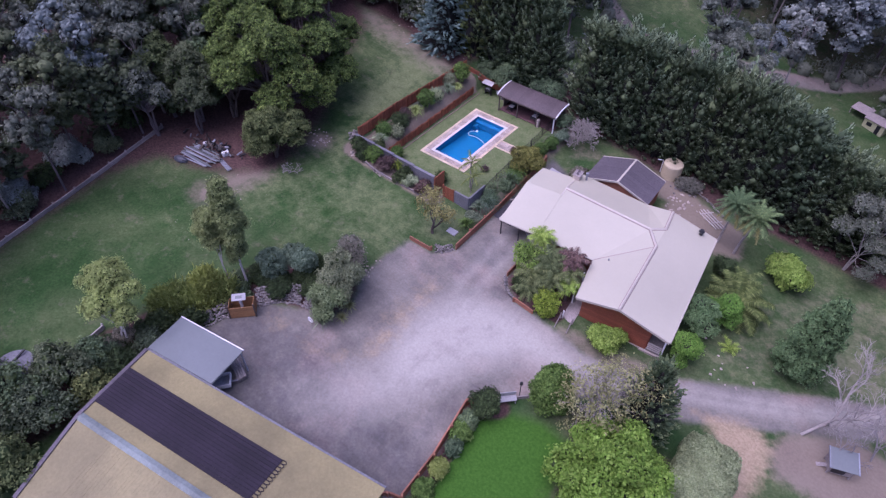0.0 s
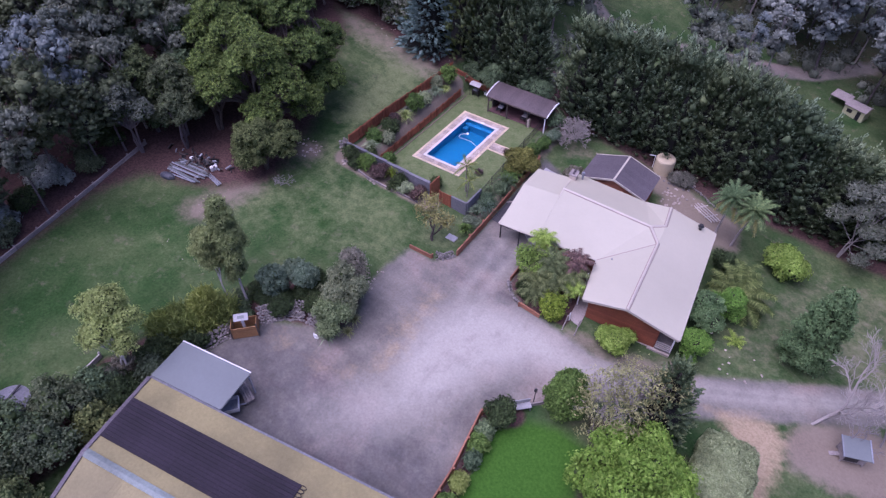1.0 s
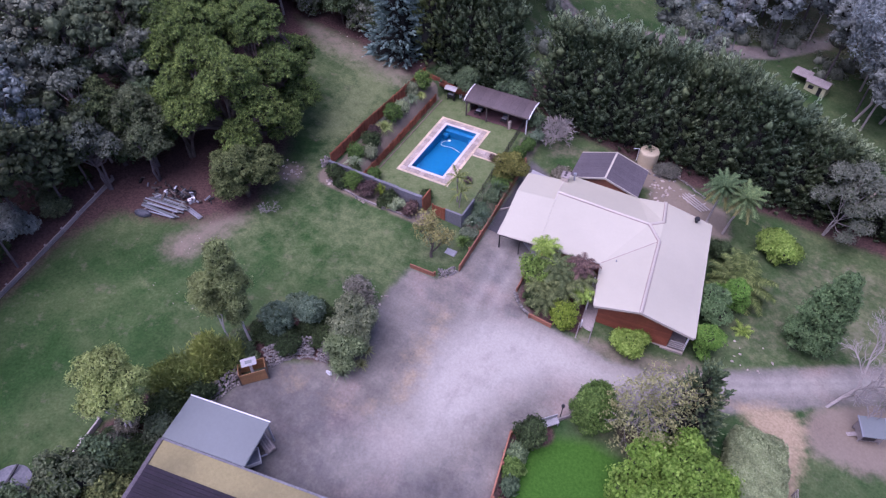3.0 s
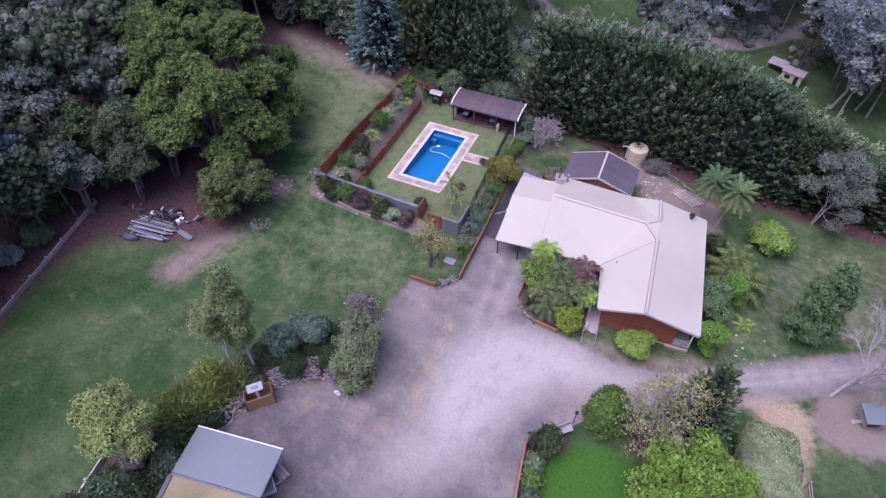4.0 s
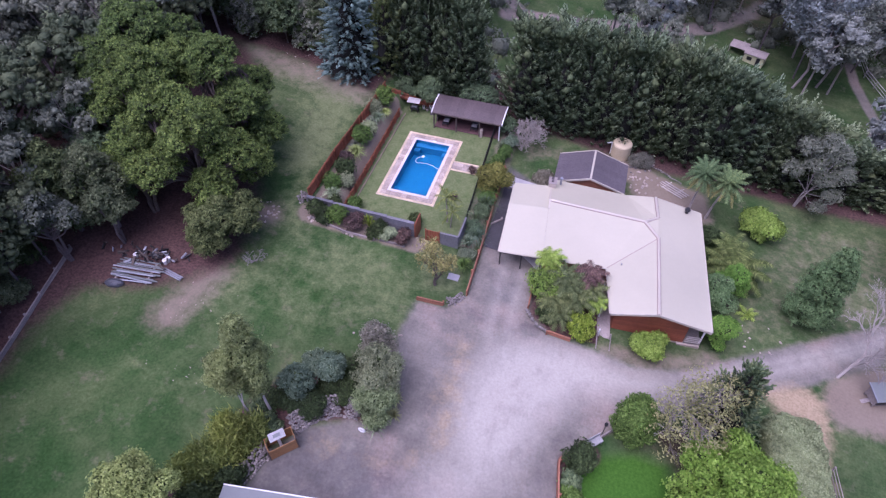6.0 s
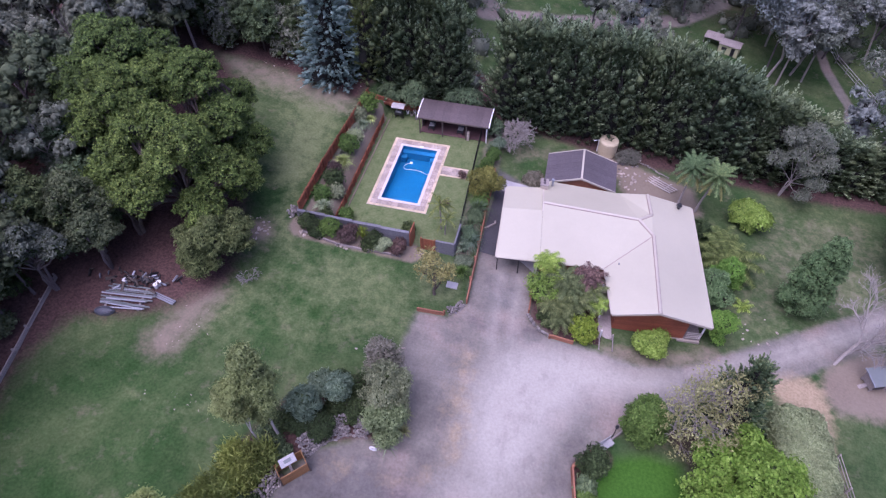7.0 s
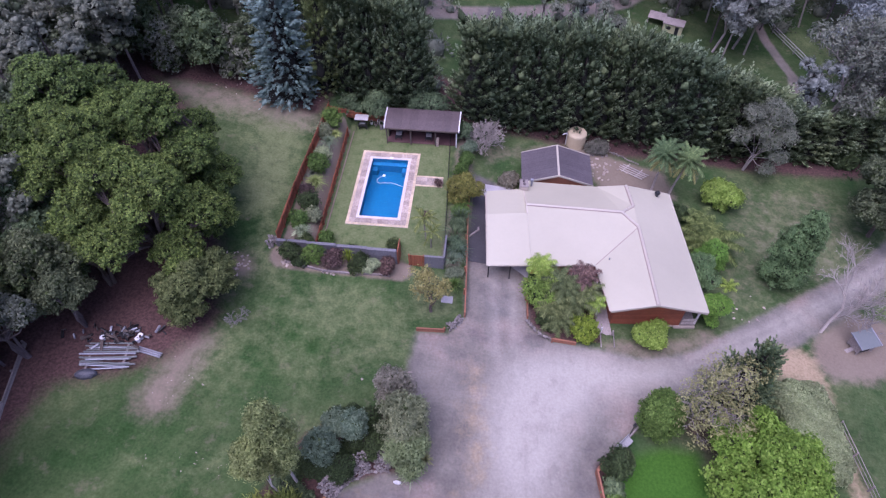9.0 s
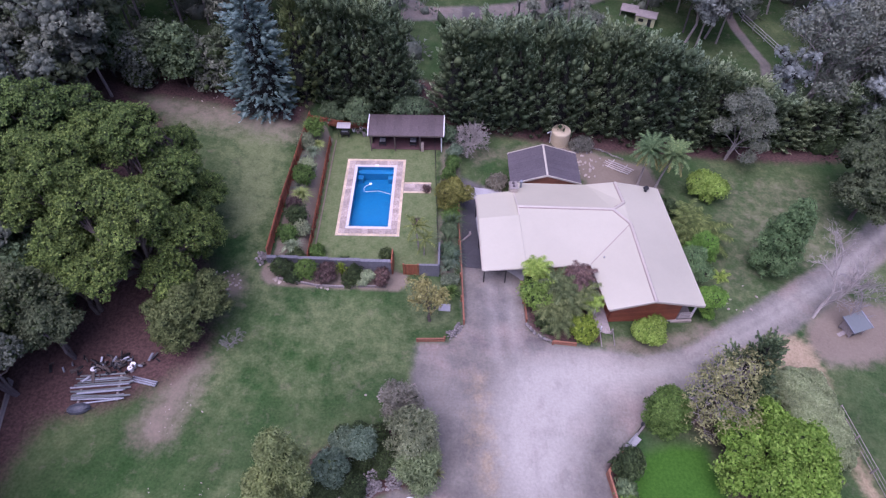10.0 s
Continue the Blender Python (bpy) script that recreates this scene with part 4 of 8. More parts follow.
# ---- pool house ----
def pool_house():
    h = thing("pool_house", pose(3.0, 8.2, 0), "open timber pool shelter with curved purple-brown sheet roof", "shelter")
    part("deck", a_box(-3.75, 3.5, -1.0, 1.55, -0.1, 0.1, 0.02), plain("dark_red_paving", (0.1, 0.05, 0.05), (0.17, 0.09, 0.085), 2, 0.8), h, "dark red paved floor")
    prof = [(-1.35, 2.2), (-0.9, 2.42), (-0.3, 2.6), (0.4, 2.69), (0.9, 2.7), (1.4, 2.64)]
    for k in range(9):
        x0, x1 = -3.85 + k * 0.85, -3.85 + (k + 1) * 0.85 - 0.012
        bm = slab(bmesh.new(), [(x, y, z) for y, z in prof for x in (x0, x1)], [(2 * i, 2 * i + 1, 2 * i + 3, 2 * i + 2) for i in range(len(prof) - 1)], 0.04)
        part("roof_sheet", bm, M_SHELTER, h, "purple-brown corrugated roof sheet")
    for x in (-3.92, 3.85):
        bm = bmesh.new()
        for (y0, z0), (y1, z1) in zip(prof, prof[1:]):
            slab(bm, [(x - 0.05, y0, z0 + 0.04), (x + 0.05, y0, z0 + 0.04), (x + 0.05, y1, z1 + 0.04), (x - 0.05, y1, z1 + 0.04)], [(0, 1, 2, 3)], 0.18)
        part("barge_board", bm, M_WHITE, h, "white curved barge board")
    bm = bmesh.new()
    box(bm, -3.85, 3.8, -1.42, -1.36, 2.06, 2.22)
    part("fascia", bm, M_BARK, h)
    for x in (-3.7, -1.2, 1.4, 3.6):
        part("post", a_box(x - 0.06, x + 0.06, -1.26, -1.14, -0.2, 2.24, 0.01), M_BARK if x < 3 else M_WHITE, h)
    part("back_wall", a_box(-3.7, 3.6, 1.2, 1.3, -0.1, 2.58), M_BARK, h, "dark timber back wall")
    part("side_wall", a_box(-3.75, -3.65, -0.2, 1.2, -0.1, 2.4), M_BARK, h)
    part("low_wall", a_box(1.5, 1.75, -1.3, -0.9, 0, 1.0, 0.02), M_PAVER, h, "stone pier")
    for x in (-2.6, 0.6):
        c = thing("lounge_chair", pose(3.0 + x, 8.0, 0.1), "dark lounge chair with a pale cushion under the shelter", "chair", "pool house chairs")
        part("seat", a_box(-0.35, 0.35, -0.5, 0.4, 0.28, 0.36, 0.02), M_BLACK, c)
        part("cushion", a_box(-0.3, 0.3, -0.2, 0.35, 0.36, 0.48, 0.04), M_CLOTH, c, "pale cushion")
        part("backrest", a_box(-0.35, 0.35, -0.04, 0.04, 0, 0.6, 0.02, pose(0, 0.42, 0.36, -20)), M_BLACK, c)
        for sx in (-0.3, 0.3):
            for sy in (-0.45, 0.35):
                part("leg", a_box(sx - 0.03, sx + 0.03, sy - 0.03, sy + 0.03, 0, 0.28), M_BLACK, c)


pool_house()


def barbecue():
    t = thing("barbecue_stand", pose(-3.7, 9.1, 0) @ Matrix.Scale(0.76, 4), "barbecue under a small faded canopy", "barbecue")
    part("canopy", slab(bmesh.new(), [(-0.95, -0.6, 2.0), (0.95, -0.6, 2.0), (0.95, 0, 2.2), (0.95, 0.6, 2.05), (-0.95, 0.6, 2.05), (-0.95, 0, 2.2)], [(0, 1, 2, 5), (5, 2, 3, 4)], 0.05), M_CLOTH, t, "faded pale canopy")
    for x in (-0.85, 0.85):
        for y in (-0.5, 0.5):
            part("pole", tube(bmesh.new(), [(x, y, -0.1), (x, y, 2.0)], [0.025, 0.025], 6), M_BLACK, t)
    part("grill", a_box(-0.6, 0.6, -0.3, 0.3, 0.5, 0.9, 0.03), M_BLACK, t)
    part("hood", a_box(-0.45, 0.45, -0.28, 0.28, 0.9, 1.15, 0.1), M_STEEL, t)
    for x in (-0.5, 0.5):
        part("leg", a_box(x - 0.04, x + 0.04, -0.25, 0.25, 0, 0.5), M_BLACK, t)
    c = thing("garden_ornament", pose(-1.7, 9.2, 0), "small pale curled garden ornament on a stand", "ornament")
    pts = [(0.3 * math.cos(a), 0, 0.8 + 0.3 * math.sin(a)) for a in np.linspace(0, 5.2, 12)]
    part("ring", tube(bmesh.new(), pts, [0.07] * 12, 6), M_STONE, c)
    part("stand", a_box(-0.15, 0.15, -0.15, 0.15, -0.1, 0.52, 0.03), M_STONE, c)


    for x, y, r, hh, mat in ((-2.9, 9.9, 0.16, 0.35, M_WHITE), (-2.4, 9.7, 0.2, 0.3, M_PALESTONE), (-2.1, 9.95, 0.14, 0.5, M_WHITE), (-1.2, 9.75, 0.22, 0.34, M_BRICK)):
        f = thing("plant_pot", pose(x, y, 0), "pale garden pot beside the barbecue", "pot", "garden pots")
        part("pot", tube(bmesh.new(), [(0, 0, -0.02), (0, 0, hh), (0, 0, hh + 0.04)], [r * 0.75, r, r * 1.1], 14), mat, f)
        part("soil", tube(bmesh.new(), [(0, 0, hh + 0.042), (0, 0, hh + 0.052)], [r * 0.85, r * 0.8], 14), M_SOIL, f)


barbecue()


# ---- house ----
H0 = -1.9
HOUSE = pose(24.645, -12.826, H0, 0, 0, 6.03)


def house():
    h = thing("house", HOUSE, "single-storey red timber house with a broad cream steel roof", "house")
    Z = lambda u, v, z: (u, v, z - H0)
    # roof corners: ridge bends, gables, eaves and valleys
    P = dict(GS=(0, 0, 2.2), GN=(0, 13.6, 2.2), SE=(4.45, 0, 0.95), NE=(4.4, 13.65, 0.95), RC=(0.15, 8.4, 2.2), K=(0.17, 10.95, 2.2), RB=(-1.0, 10.2, 2.22), RA=(-9.7, 11.0, 2.5),
             GW=(-3.6, 0.15, 1.15), VS=(-4.1, 4.9, 1.2), SA=(-9.7, 4.85, 1.3), NA=(-9.85, 15.1, 1.45), NV=(-2.45, 14.35, 1.3))
    ks = list(P)
    ix = {k: i for i, k in enumerate(ks)}
    bm = slab(bmesh.new(), [Z(*P[k]) for k in ks], [[ix[k] for k in f] for f in (("GS", "SE", "NE", "GN", "K", "RC"), ("GS", "RC", "VS", "GW"), ("RA", "SA", "VS", "RC", "RB"), ("RB", "RC", "K"), ("RA", "RB", "K", "NV", "NA"), ("K", "GN", "NV"))], 0.14)
    bmesh.ops.triangulate(bm, faces=bm.faces[:])
    bmesh.ops.recalc_face_normals(bm, faces=bm.faces[:])
    roof = part("roof", bm, M_ROOF, h, "cream corrugated steel roof")
    cap = lambda pts, w=0.2, up=0.035: cap_strip(pts, w, up)

    def cap_strip(pts, w, up):
        bm = bmesh.new()
        for a, b in zip(pts, pts[1:]):
            a, b = Vector(Z(*a)), Vector(Z(*b))
            s = (b - a).cross(Vector((0, 0, 1))).normalized() * w
            d = Vector((0, 0, up))
            drop = Vector((0, 0, 0.03))
            v = [bm.verts.new(q) for q in (a - s - drop, b - s - drop, a - s * 0.85 + d, b - s * 0.85 + d, a + d * 1.9, b + d * 1.9, a + s * 0.85 + d, b + s * 0.85 + d, a + s - drop, b + s - drop)]
            for k in range(4):
                bm.faces.new((v[2 * k], v[2 * k + 1], v[2 * k + 3], v[2 * k + 2]))
            for e in (0, 1):
                bm.faces.new([v[2 * k + e] for k in range(5)])
        bmesh.ops.recalc_face_normals(bm, faces=bm.faces[:])
        return bm

    for pts in ((P["RA"], P["RB"], P["RC"], P["GS"]), (P["RB"], P["K"], P["GN"])):
        part("ridge_cap", cap(pts, 0.115, 0.07), M_CAP, roof, "pale folded ridge capping")
        # Wider tan strip whose edges paint the shadow lines beside the capping.
        part("cap_shadow_line", cap(pts, 0.17, 0.02), M_ROOFLINE, roof, "tan strips standing for the capping's shadow lines")
    for a, b in (("RC", "VS"),):
        part("valley", cap((P[a], P[b]), 0.05, 0.004), M_ROOFLINE, roof)
    # carport roof: its front runs on in the plane of the house roof, its back half lies lower
    C = [(-13.54, 4.9, 1.3), (-9.712, 4.85, 1.3), (-9.712, 10.1, 2.32), (-9.75, 13.5, 1.95), (-13.2, 13.3, 1.9), (-13.4, 10.0, 2.3)]
    part("carport_roof", slab(bmesh.new(), [Z(*c) for c in C], [(0, 1, 2, 5), (5, 2, 3, 4)], 0.12), M_ROOF, h, "cream steel carport roof")
    for a, b in (((10.0, 2.38), (11.0, 2.56)), ((11.0, 2.56), (13.25, 1.99))):
        part("roof_step", slab(bmesh.new(), [Z(-9.76, a[0], a[1]), Z(-9.64, a[0], a[1]), Z(-9.64, b[0], b[1]), Z(-9.76, b[0], b[1])], [(0, 1, 2, 3)], 0.28), M_CAP, h)
    # fascia and gutter along the eaves
    for a, b in (((-13.54, 4.93, 1.24), (-4.1, 4.88, 1.14)), ((4.5, 0.05, 0.9), (4.45, 13.6, 0.9)), ((-3.65, 0.2, 1.08), (-4.1, 4.9, 1.1)), ((-13.58, 4.95, 1.24), (-13.24, 13.3, 1.62))):
        part("gutter", tube(bmesh.new(), [Z(*a), Z(*b)], [0.075, 0.075], 6), M_CAP, h)
    for a, b in (("GS", "SE"), ("GS", "GW"), ("GN", "NE"), ("GN", "NV")):
        q, r = Vector(Z(*P[a])), Vector(Z(*P[b]))
        bm = slab(bmesh.new(), [q + Vector((0, -0.05, 0.03)), r + Vector((0, -0.05, 0.03)), r + Vector((0, 0.0, 0.03)), q + Vector((0, 0.0, 0.03))], [(0, 1, 2, 3)], 0.24)
        part("barge_board", bm, M_CAP, h)
    # walls
    B = lambda u0, u1, v0, v1, z0, z1, bev=0.0: a_box(u0, u1, v0, v1, z0 - H0, z1 - H0, bev)
    part("wall_west", B(-9.5, -9.3, 5.7, 14.4, -2.2, 1.3), M_BRICK, h)
    part("wall_north", B(-9.5, -2.6, 14.0, 14.2, -2.8, 1.25), M_BRICK, h)
    part("wall_front", B(-9.5, -3.2, 5.7, 5.9, -2.2, 1.2), M_BOARD, h)
    part("wall_east", B(2.75, 2.95, 0.8, 13.0, -3.0, 1.2), M_BOARD, h)
    part("wall_inner", B(-3.2, -3.0, 0.8, 5.9, -2.2, 1.15), M_BOARD, h)
    part("wall_north_wing", B(-2.6, 2.95, 13.0, 13.2, -3.0, 1.3), M_BOARD, h)
    # boarded gable
    gable = part("wall_gable", gable_wall(), M_BOARD, h, "red-brown boarded gable wall")
    for k in range(17):
        z = -1.75 + 0.215 * k
        lo, hi = -3.12, 2.88
        if z > 0.7:
            lo, hi = max(lo, -(1.8 - z) / 0.292), min(hi, (1.8 - z) / 0.282)
        if hi - lo > 0.5:
            ob = part("weatherboard", a_box(lo, hi, 0.535, 0.575, z - H0, z + 0.205 - H0, 0.006, pose(0, 0, 0)), M_BOARD, gable)
    # verandah on the east side, with posts, rail and steps
    part("verandah_floor", B(2.95, 4.3, 0.5, 13.0, -1.75, -1.6), M_TIMBER, h)
    base = plain("beige_block", (0.34, 0.29, 0.24), (0.48, 0.42, 0.35), 2, 0.9)
    part("verandah_base", B(2.4, 4.25, 0.3, 1.2, -3.2, -1.75), base, h, "pale block base")
    part("gable_base", B(0.2, 2.38, 0.47, 0.57, -3.2, -1.77), base, h, "pale block base below the boards")
    for v in (0.6, 3.6, 6.6, 9.6, 12.8):
        part("verandah_post", B(4.15, 4.27, v - 0.06, v + 0.06, -3.2, 0.85), M_WHITE, h)
    for v0, v1 in ((3.6, 6.6), (6.6, 9.6), (9.6, 12.8)):
        for z in (-0.7, -1.2):
            part("rail", B(4.17, 4.25, v0 + 0.06, v1 - 0.06, z - 0.05, z + 0.05), M_WHITE, h)
    for k in range(4):
        part("rail", B(2.95, 4.2, 0.42, 0.48, -1.45 + 0.24 * k, -1.37 + 0.24 * k), M_PALELOG, h, "bleached timber rail")
    # carport
    part("carport_floor", B(-13.2, -9.6, 5.2, 13.2, -2.6, -0.99), M_CONCRETE, h, "grey concrete carport floor")
    for u, v in ((-13.4, 5.1), (-13.35, 9.2), (-13.2, 13.1), (-11.5, 5.05), (-9.75, 5.05)):
        part("carport_post", B(u - 0.05, u + 0.05, v - 0.05, v + 0.05, -2.0, 1.25 + (0.35 if v > 6 else 0)), M_BLACK, h, "dark steel post")
    part("carport_beam", B(-13.5, -9.6, 5.0, 5.1, 0.98, 1.14), M_BLACK, h)
    # front porch ramp and posts
    part("porch_floor", B(-4.3, -3.2, -0.7, 5.5, -1.6, -1.22), M_TIMBER, h, "grey timber porch floor")
    for v in (-0.6, 1.4, 3.2):
        part("porch_post", B(-4.25, -4.15, v - 0.05, v + 0.05, -2.0, 1.05 if v > 0 else -0.2), M_WHITE, h)
    for k in range(4):
        part("step", B(-4.3, -3.3, -0.75 - 0.28 * (k + 1), -0.75 - 0.28 * k, -2.2, -1.38 - 0.16 * k), M_TIMBER, h)
    for u in (-4.34, -3.24):
        for v, z in ((-0.75, -0.45), (-1.9, -1.05)):
            part("stair_post", B(u - 0.05, u + 0.05, v - 0.05, v + 0.05, -2.4, z), M_TIMBER, h)
        part("handrail", tube(bmesh.new(), [Z(u, -0.7, -0.5), Z(u, -1.95, -1.1)], [0.045, 0.045], 6), M_TIMBER, h, "sloping timber handrail")
    part("front_slab", B(-2.6, 2.6, -1.3, -0.1, -2.6, -2.2), M_CONCRETE, h, "low concrete slab before the gable")
    # chimney, vents
    ch = part("chimney", B(-10.0, -9.3, 13.3, 14.2, 0.5, 2.4, 0.03), plain("cream_brick", (0.5, 0.42, 0.34), (0.66, 0.57, 0.47), 3, 0.85), h, "cream brick chimney")
    part("chimney_cap", B(-10.05, -9.25, 13.25, 14.25, 2.4, 2.47, 0.01), M_TIMBER, ch)
    for v in (13.6, 14.0):
        part("flue_pot", tube(bmesh.new(), [Z(-9.65, v, 2.46), Z(-9.65, v, 2.62)], [0.13, 0.11], 10), M_BARKGREY, ch, "small sooty flue pot")
    part("flue", tube(bmesh.new(), [Z(-8.85, 14.2, 1.3), Z(-8.85, 14.2, 2.3), Z(-8.85, 14.2, 2.32), Z(-8.85, 14.2, 2.5)], [0.1, 0.1, 0.17, 0.15], 10), M_GALV, h, "galvanised flue pipe")
    part("roof_vent", tube(bmesh.new(), [Z(3.0, 13.0, 1.2), Z(3.0, 13.0, 1.6), Z(3.0, 13.0, 1.75), Z(3.0, 13.0, 1.95)], [0.14, 0.14, 0.28, 0.16], 12), M_BLACK, h, "dark spinning roof vent")
    part("roof_pipe", tube(bmesh.new(), [Z(-2.9, 5.3, 1.3), Z(-2.9, 5.3, 1.65)], [0.06, 0.06], 8), M_GALV, h)


def gable_wall():
    bm = bmesh.new()
    o = [(-3.15, -2.4), (2.9, -2.4), (2.9, 1.25), (0, 2.05), (-3.15, 1.18)]
    a = [bm.verts.new((x, 0.58, z - H0)) for x, z in o]
    b = [bm.verts.new((x, 0.74, z - H0)) for x, z in o]
    bm.faces.new(a[::-1]), bm.faces.new(b)
    for k in range(5):
        bm.faces.new((a[k], a[(k + 1) % 5], b[(k + 1) % 5], b[k]))
    bmesh.ops.recalc_face_normals(bm, faces=bm.faces[:])
    return bm


house()


def outbuilding():
    s = thing("outbuilding", pose(16.95, 4.05, -2.0, 0, 0, 1.5), "small outbuilding with a purple-grey gabled tile roof", "shed")
    z0, z1 = 2.65, 3.85
    hw, d = 3.5, 2.15
    for side, name in ((-1, "west"), (1, "east")):
        n = 7
        for k in range(n):
            y0, y1 = -d + 2 * d * k / n, -d + 2 * d * (k + 1) / n - 0.012
            c = [(0, y0, z1), (0, y1, z1), (side * hw, y1, z0), (side * hw, y0, z0)]
            bm = slab(bmesh.new(), c if side < 0 else c[::-1], [(0, 1, 2, 3)], 0.05)
            bmesh.ops.recalc_face_normals(bm, faces=bm.faces[:])
            part("roof_sheet", bm, M_SLATE, s, "purple-grey roof sheet")
    part("ridge_cap", a_box(-0.1, 0.1, -d - 0.03, d + 0.03, z1 - 0.01, z1 + 0.05, 0.02), M_CAP, s)
    for y in (-d - 0.05, d + 0.05):
        for side in (-1, 1):
            bm = slab(bmesh.new(), [(0, y - 0.06, z1 + 0.04), (side * hw, y - 0.06, z0 + 0.04), (side * hw, y + 0.02, z0 + 0.04), (0, y + 0.02, z1 + 0.04)], [(0, 1, 2, 3)], 0.2)
            part("barge_board", bm, M_CAP, s, "pale barge board")
    for y in (-d + 0.15, d - 0.35):
        bm = bmesh.new()
        a = [(x, y, z) for x, z in ((-3.2, -0.9), (3.2, -0.9), (3.2, z0 + 0.02), (0, z1 - 0.12), (-3.2, z0 + 0.02))]
        va, vb = [bm.verts.new(p) for p in a], [bm.verts.new((p[0], p[1] + 0.2, p[2])) for p in a]
        bm.faces.new(va[::-1]), bm.faces.new(vb)
        for k in range(5):
            bm.faces.new((va[k], va[(k + 1) % 5], vb[(k + 1) % 5], vb[k]))
        part("end_wall", bm, M_BRICK, s)
    for x in (-3.2, 3.0):
        part("side_wall", a_box(x, x + 0.2, -d + 0.4, d - 0.4, -0.9, z0), M_BRICK, s)


outbuilding()


def big_shed():
    s = thing("farm_shed", pose(-0.2, -38.85, 1.0, 0, 0, 8.8), "long farm shed with a weathered mustard steel roof", "shed")
    W, R, L = 11.6, 6.1, 20.6
    ze, zr = 2.7, 3.5

    def zy(y):
        return zr - abs(-y - R) * (zr - ze) / R

    sheets = 22

    def cut(k, y):
        """Skews the west end so that its edge fits the camera's view."""
        return 0.13 * -y * max(0.0, 1 - k / 4)

    for k in range(sheets):
        x0, x1 = L * k / sheets, L * (k + 1) / sheets - 0.003
        for a, b in ((0.0, -R), (-R, -W)):
            bm = slab(bmesh.new(), [(x0 + cut(k, a), a, zy(a)), (x0 + cut(k, b), b, zy(b)), (x1 + cut(k + 1, b), b, zy(b)), (x1 + cut(k + 1, a), a, zy(a))], [(0, 1, 2, 3)], 0.03)
            for f in (0.25, 0.5, 0.75):
                xr = x0 + (x1 - x0) * f
                if k < 4:
                    continue
                slab(bm, [(xr - 0.025, a, zy(a) + 0.012), (xr - 0.025, b, zy(b) + 0.012), (xr + 0.025, b, zy(b) + 0.012), (xr + 0.025, a, zy(a) + 0.012)], [(0, 1, 2, 3)], 0.03)
            part("roof_sheet", bm, M_SHEDY, s, "mustard ribbed roof sheet")
    bm = slab(bmesh.new(), [(0.9, -R + 0.28, zy(-R + 0.28) + 0.07), (0.9, -R, zr + 0.1), (L, -R, zr + 0.1), (L, -R + 0.28, zy(-R + 0.28) + 0.07), (0.9, -R - 0.28, zy(-R - 0.28) + 0.07), (L, -R - 0.28, zy(-R - 0.28) + 0.07)], [(0, 1, 2, 3), (1, 4, 5, 2)], 0.04)
    part("ridge_cap", bm, M_STRIP, s, "pale blue ridge sheet")
    # black rubber solar matting in strips, with looped ends
    y0, y1 = -1.76, -4.86
    n = 12
    for k in range(n):
        a, b = y0 + (y1 - y0) * k / n, y0 + (y1 - y0) * (k + 1) / n + 0.012
        bm = slab(bmesh.new(), [(0.1 + cut(0, a), a, zy(a) + 0.09), (0.1 + cut(0, b), b, zy(b) + 0.09), (14.1, b, zy(b) + 0.09), (14.1, a, zy(a) + 0.09)], [(0, 1, 2, 3)], 0.055)
        part("matting_strip", bm, M_MAT, s, "black rubber solar heating mat")
        m = (a + b) / 2
        pts = [(14.1, a, zy(a) + 0.07), (14.35, a - 0.01, zy(a) + 0.07), (14.5, m, zy(m) + 0.07), (14.35, b + 0.01, zy(b) + 0.07), (14.1, b, zy(b) + 0.07)]
        part("mat_loop", tube(bmesh.new(), pts, [0.03] * 5, 5), M_MAT, s)
    for x in (3.0, 6.2, 9.4, 12.4):
        bm = slab(bmesh.new(), [(x, y0, zy(y0) + 0.105), (x, y1, zy(y1) + 0.105), (x + 0.12, y1, zy(y1) + 0.105), (x + 0.12, y0, zy(y0) + 0.105)], [(0, 1, 2, 3)], 0.02)
        part("mat_strap", bm, M_MAT, s)
    # end capping and gutter
    for a, b in ((0.0, -R), (-R, -W)):
        bm = slab(bmesh.new(), [(-0.16 + cut(0, a), a, zy(a) + 0.09), (-0.16 + cut(0, b), b, zy(b) + 0.09), (0.12 + cut(0, b), b, zy(b) + 0.09), (0.12 + cut(0, a), a, zy(a) + 0.09)], [(0, 1, 2, 3)], 0.2)
        part("barge_cap", bm, M_SLATE, s, "dark weathered end capping")
    part("gutter", a_box(-0.1, L, 0.0, 0.16, ze - 0.13, ze - 0.02, 0.02), M_RENDER, s)
    part("wall_north", a_box(0.2, L - 0.2, -0.4, -0.25, -0.8, ze - 0.05), M_SHEDY, s)
    part("wall_south", a_box(1.8, L - 0.2, -W + 0.25, -W + 0.4, -0.8, ze - 0.05), M_SHEDY, s)
    for x in (0.2, L - 0.35):
        bm = bmesh.new()
        a = [(x + (cut(0, y) if x < 1 else 0), y, z) for y, z in ((-0.4, -0.8), (-W + 0.4, -0.8), (-W + 0.4, ze - 0.05), (-R, zr - 0.08), (-0.4, ze))]
        va, vb = [bm.verts.new(p) for p in a], [bm.verts.new((p[0] + 0.15, p[1], p[2])) for p in a]
        bm.faces.new(va), bm.faces.new(vb[::-1])
        for k in range(5):
            bm.faces.new((va[k], vb[k], vb[(k + 1) % 5], va[(k + 1) % 5]))
        part("end_wall", bm, M_SHEDY, s)
    # flat awning on posts
    w = thing("awning", pose(-0.2, -38.85, 1.0, 0, 0, 8.8), "flat grey steel awning beside the farm shed", "awning")
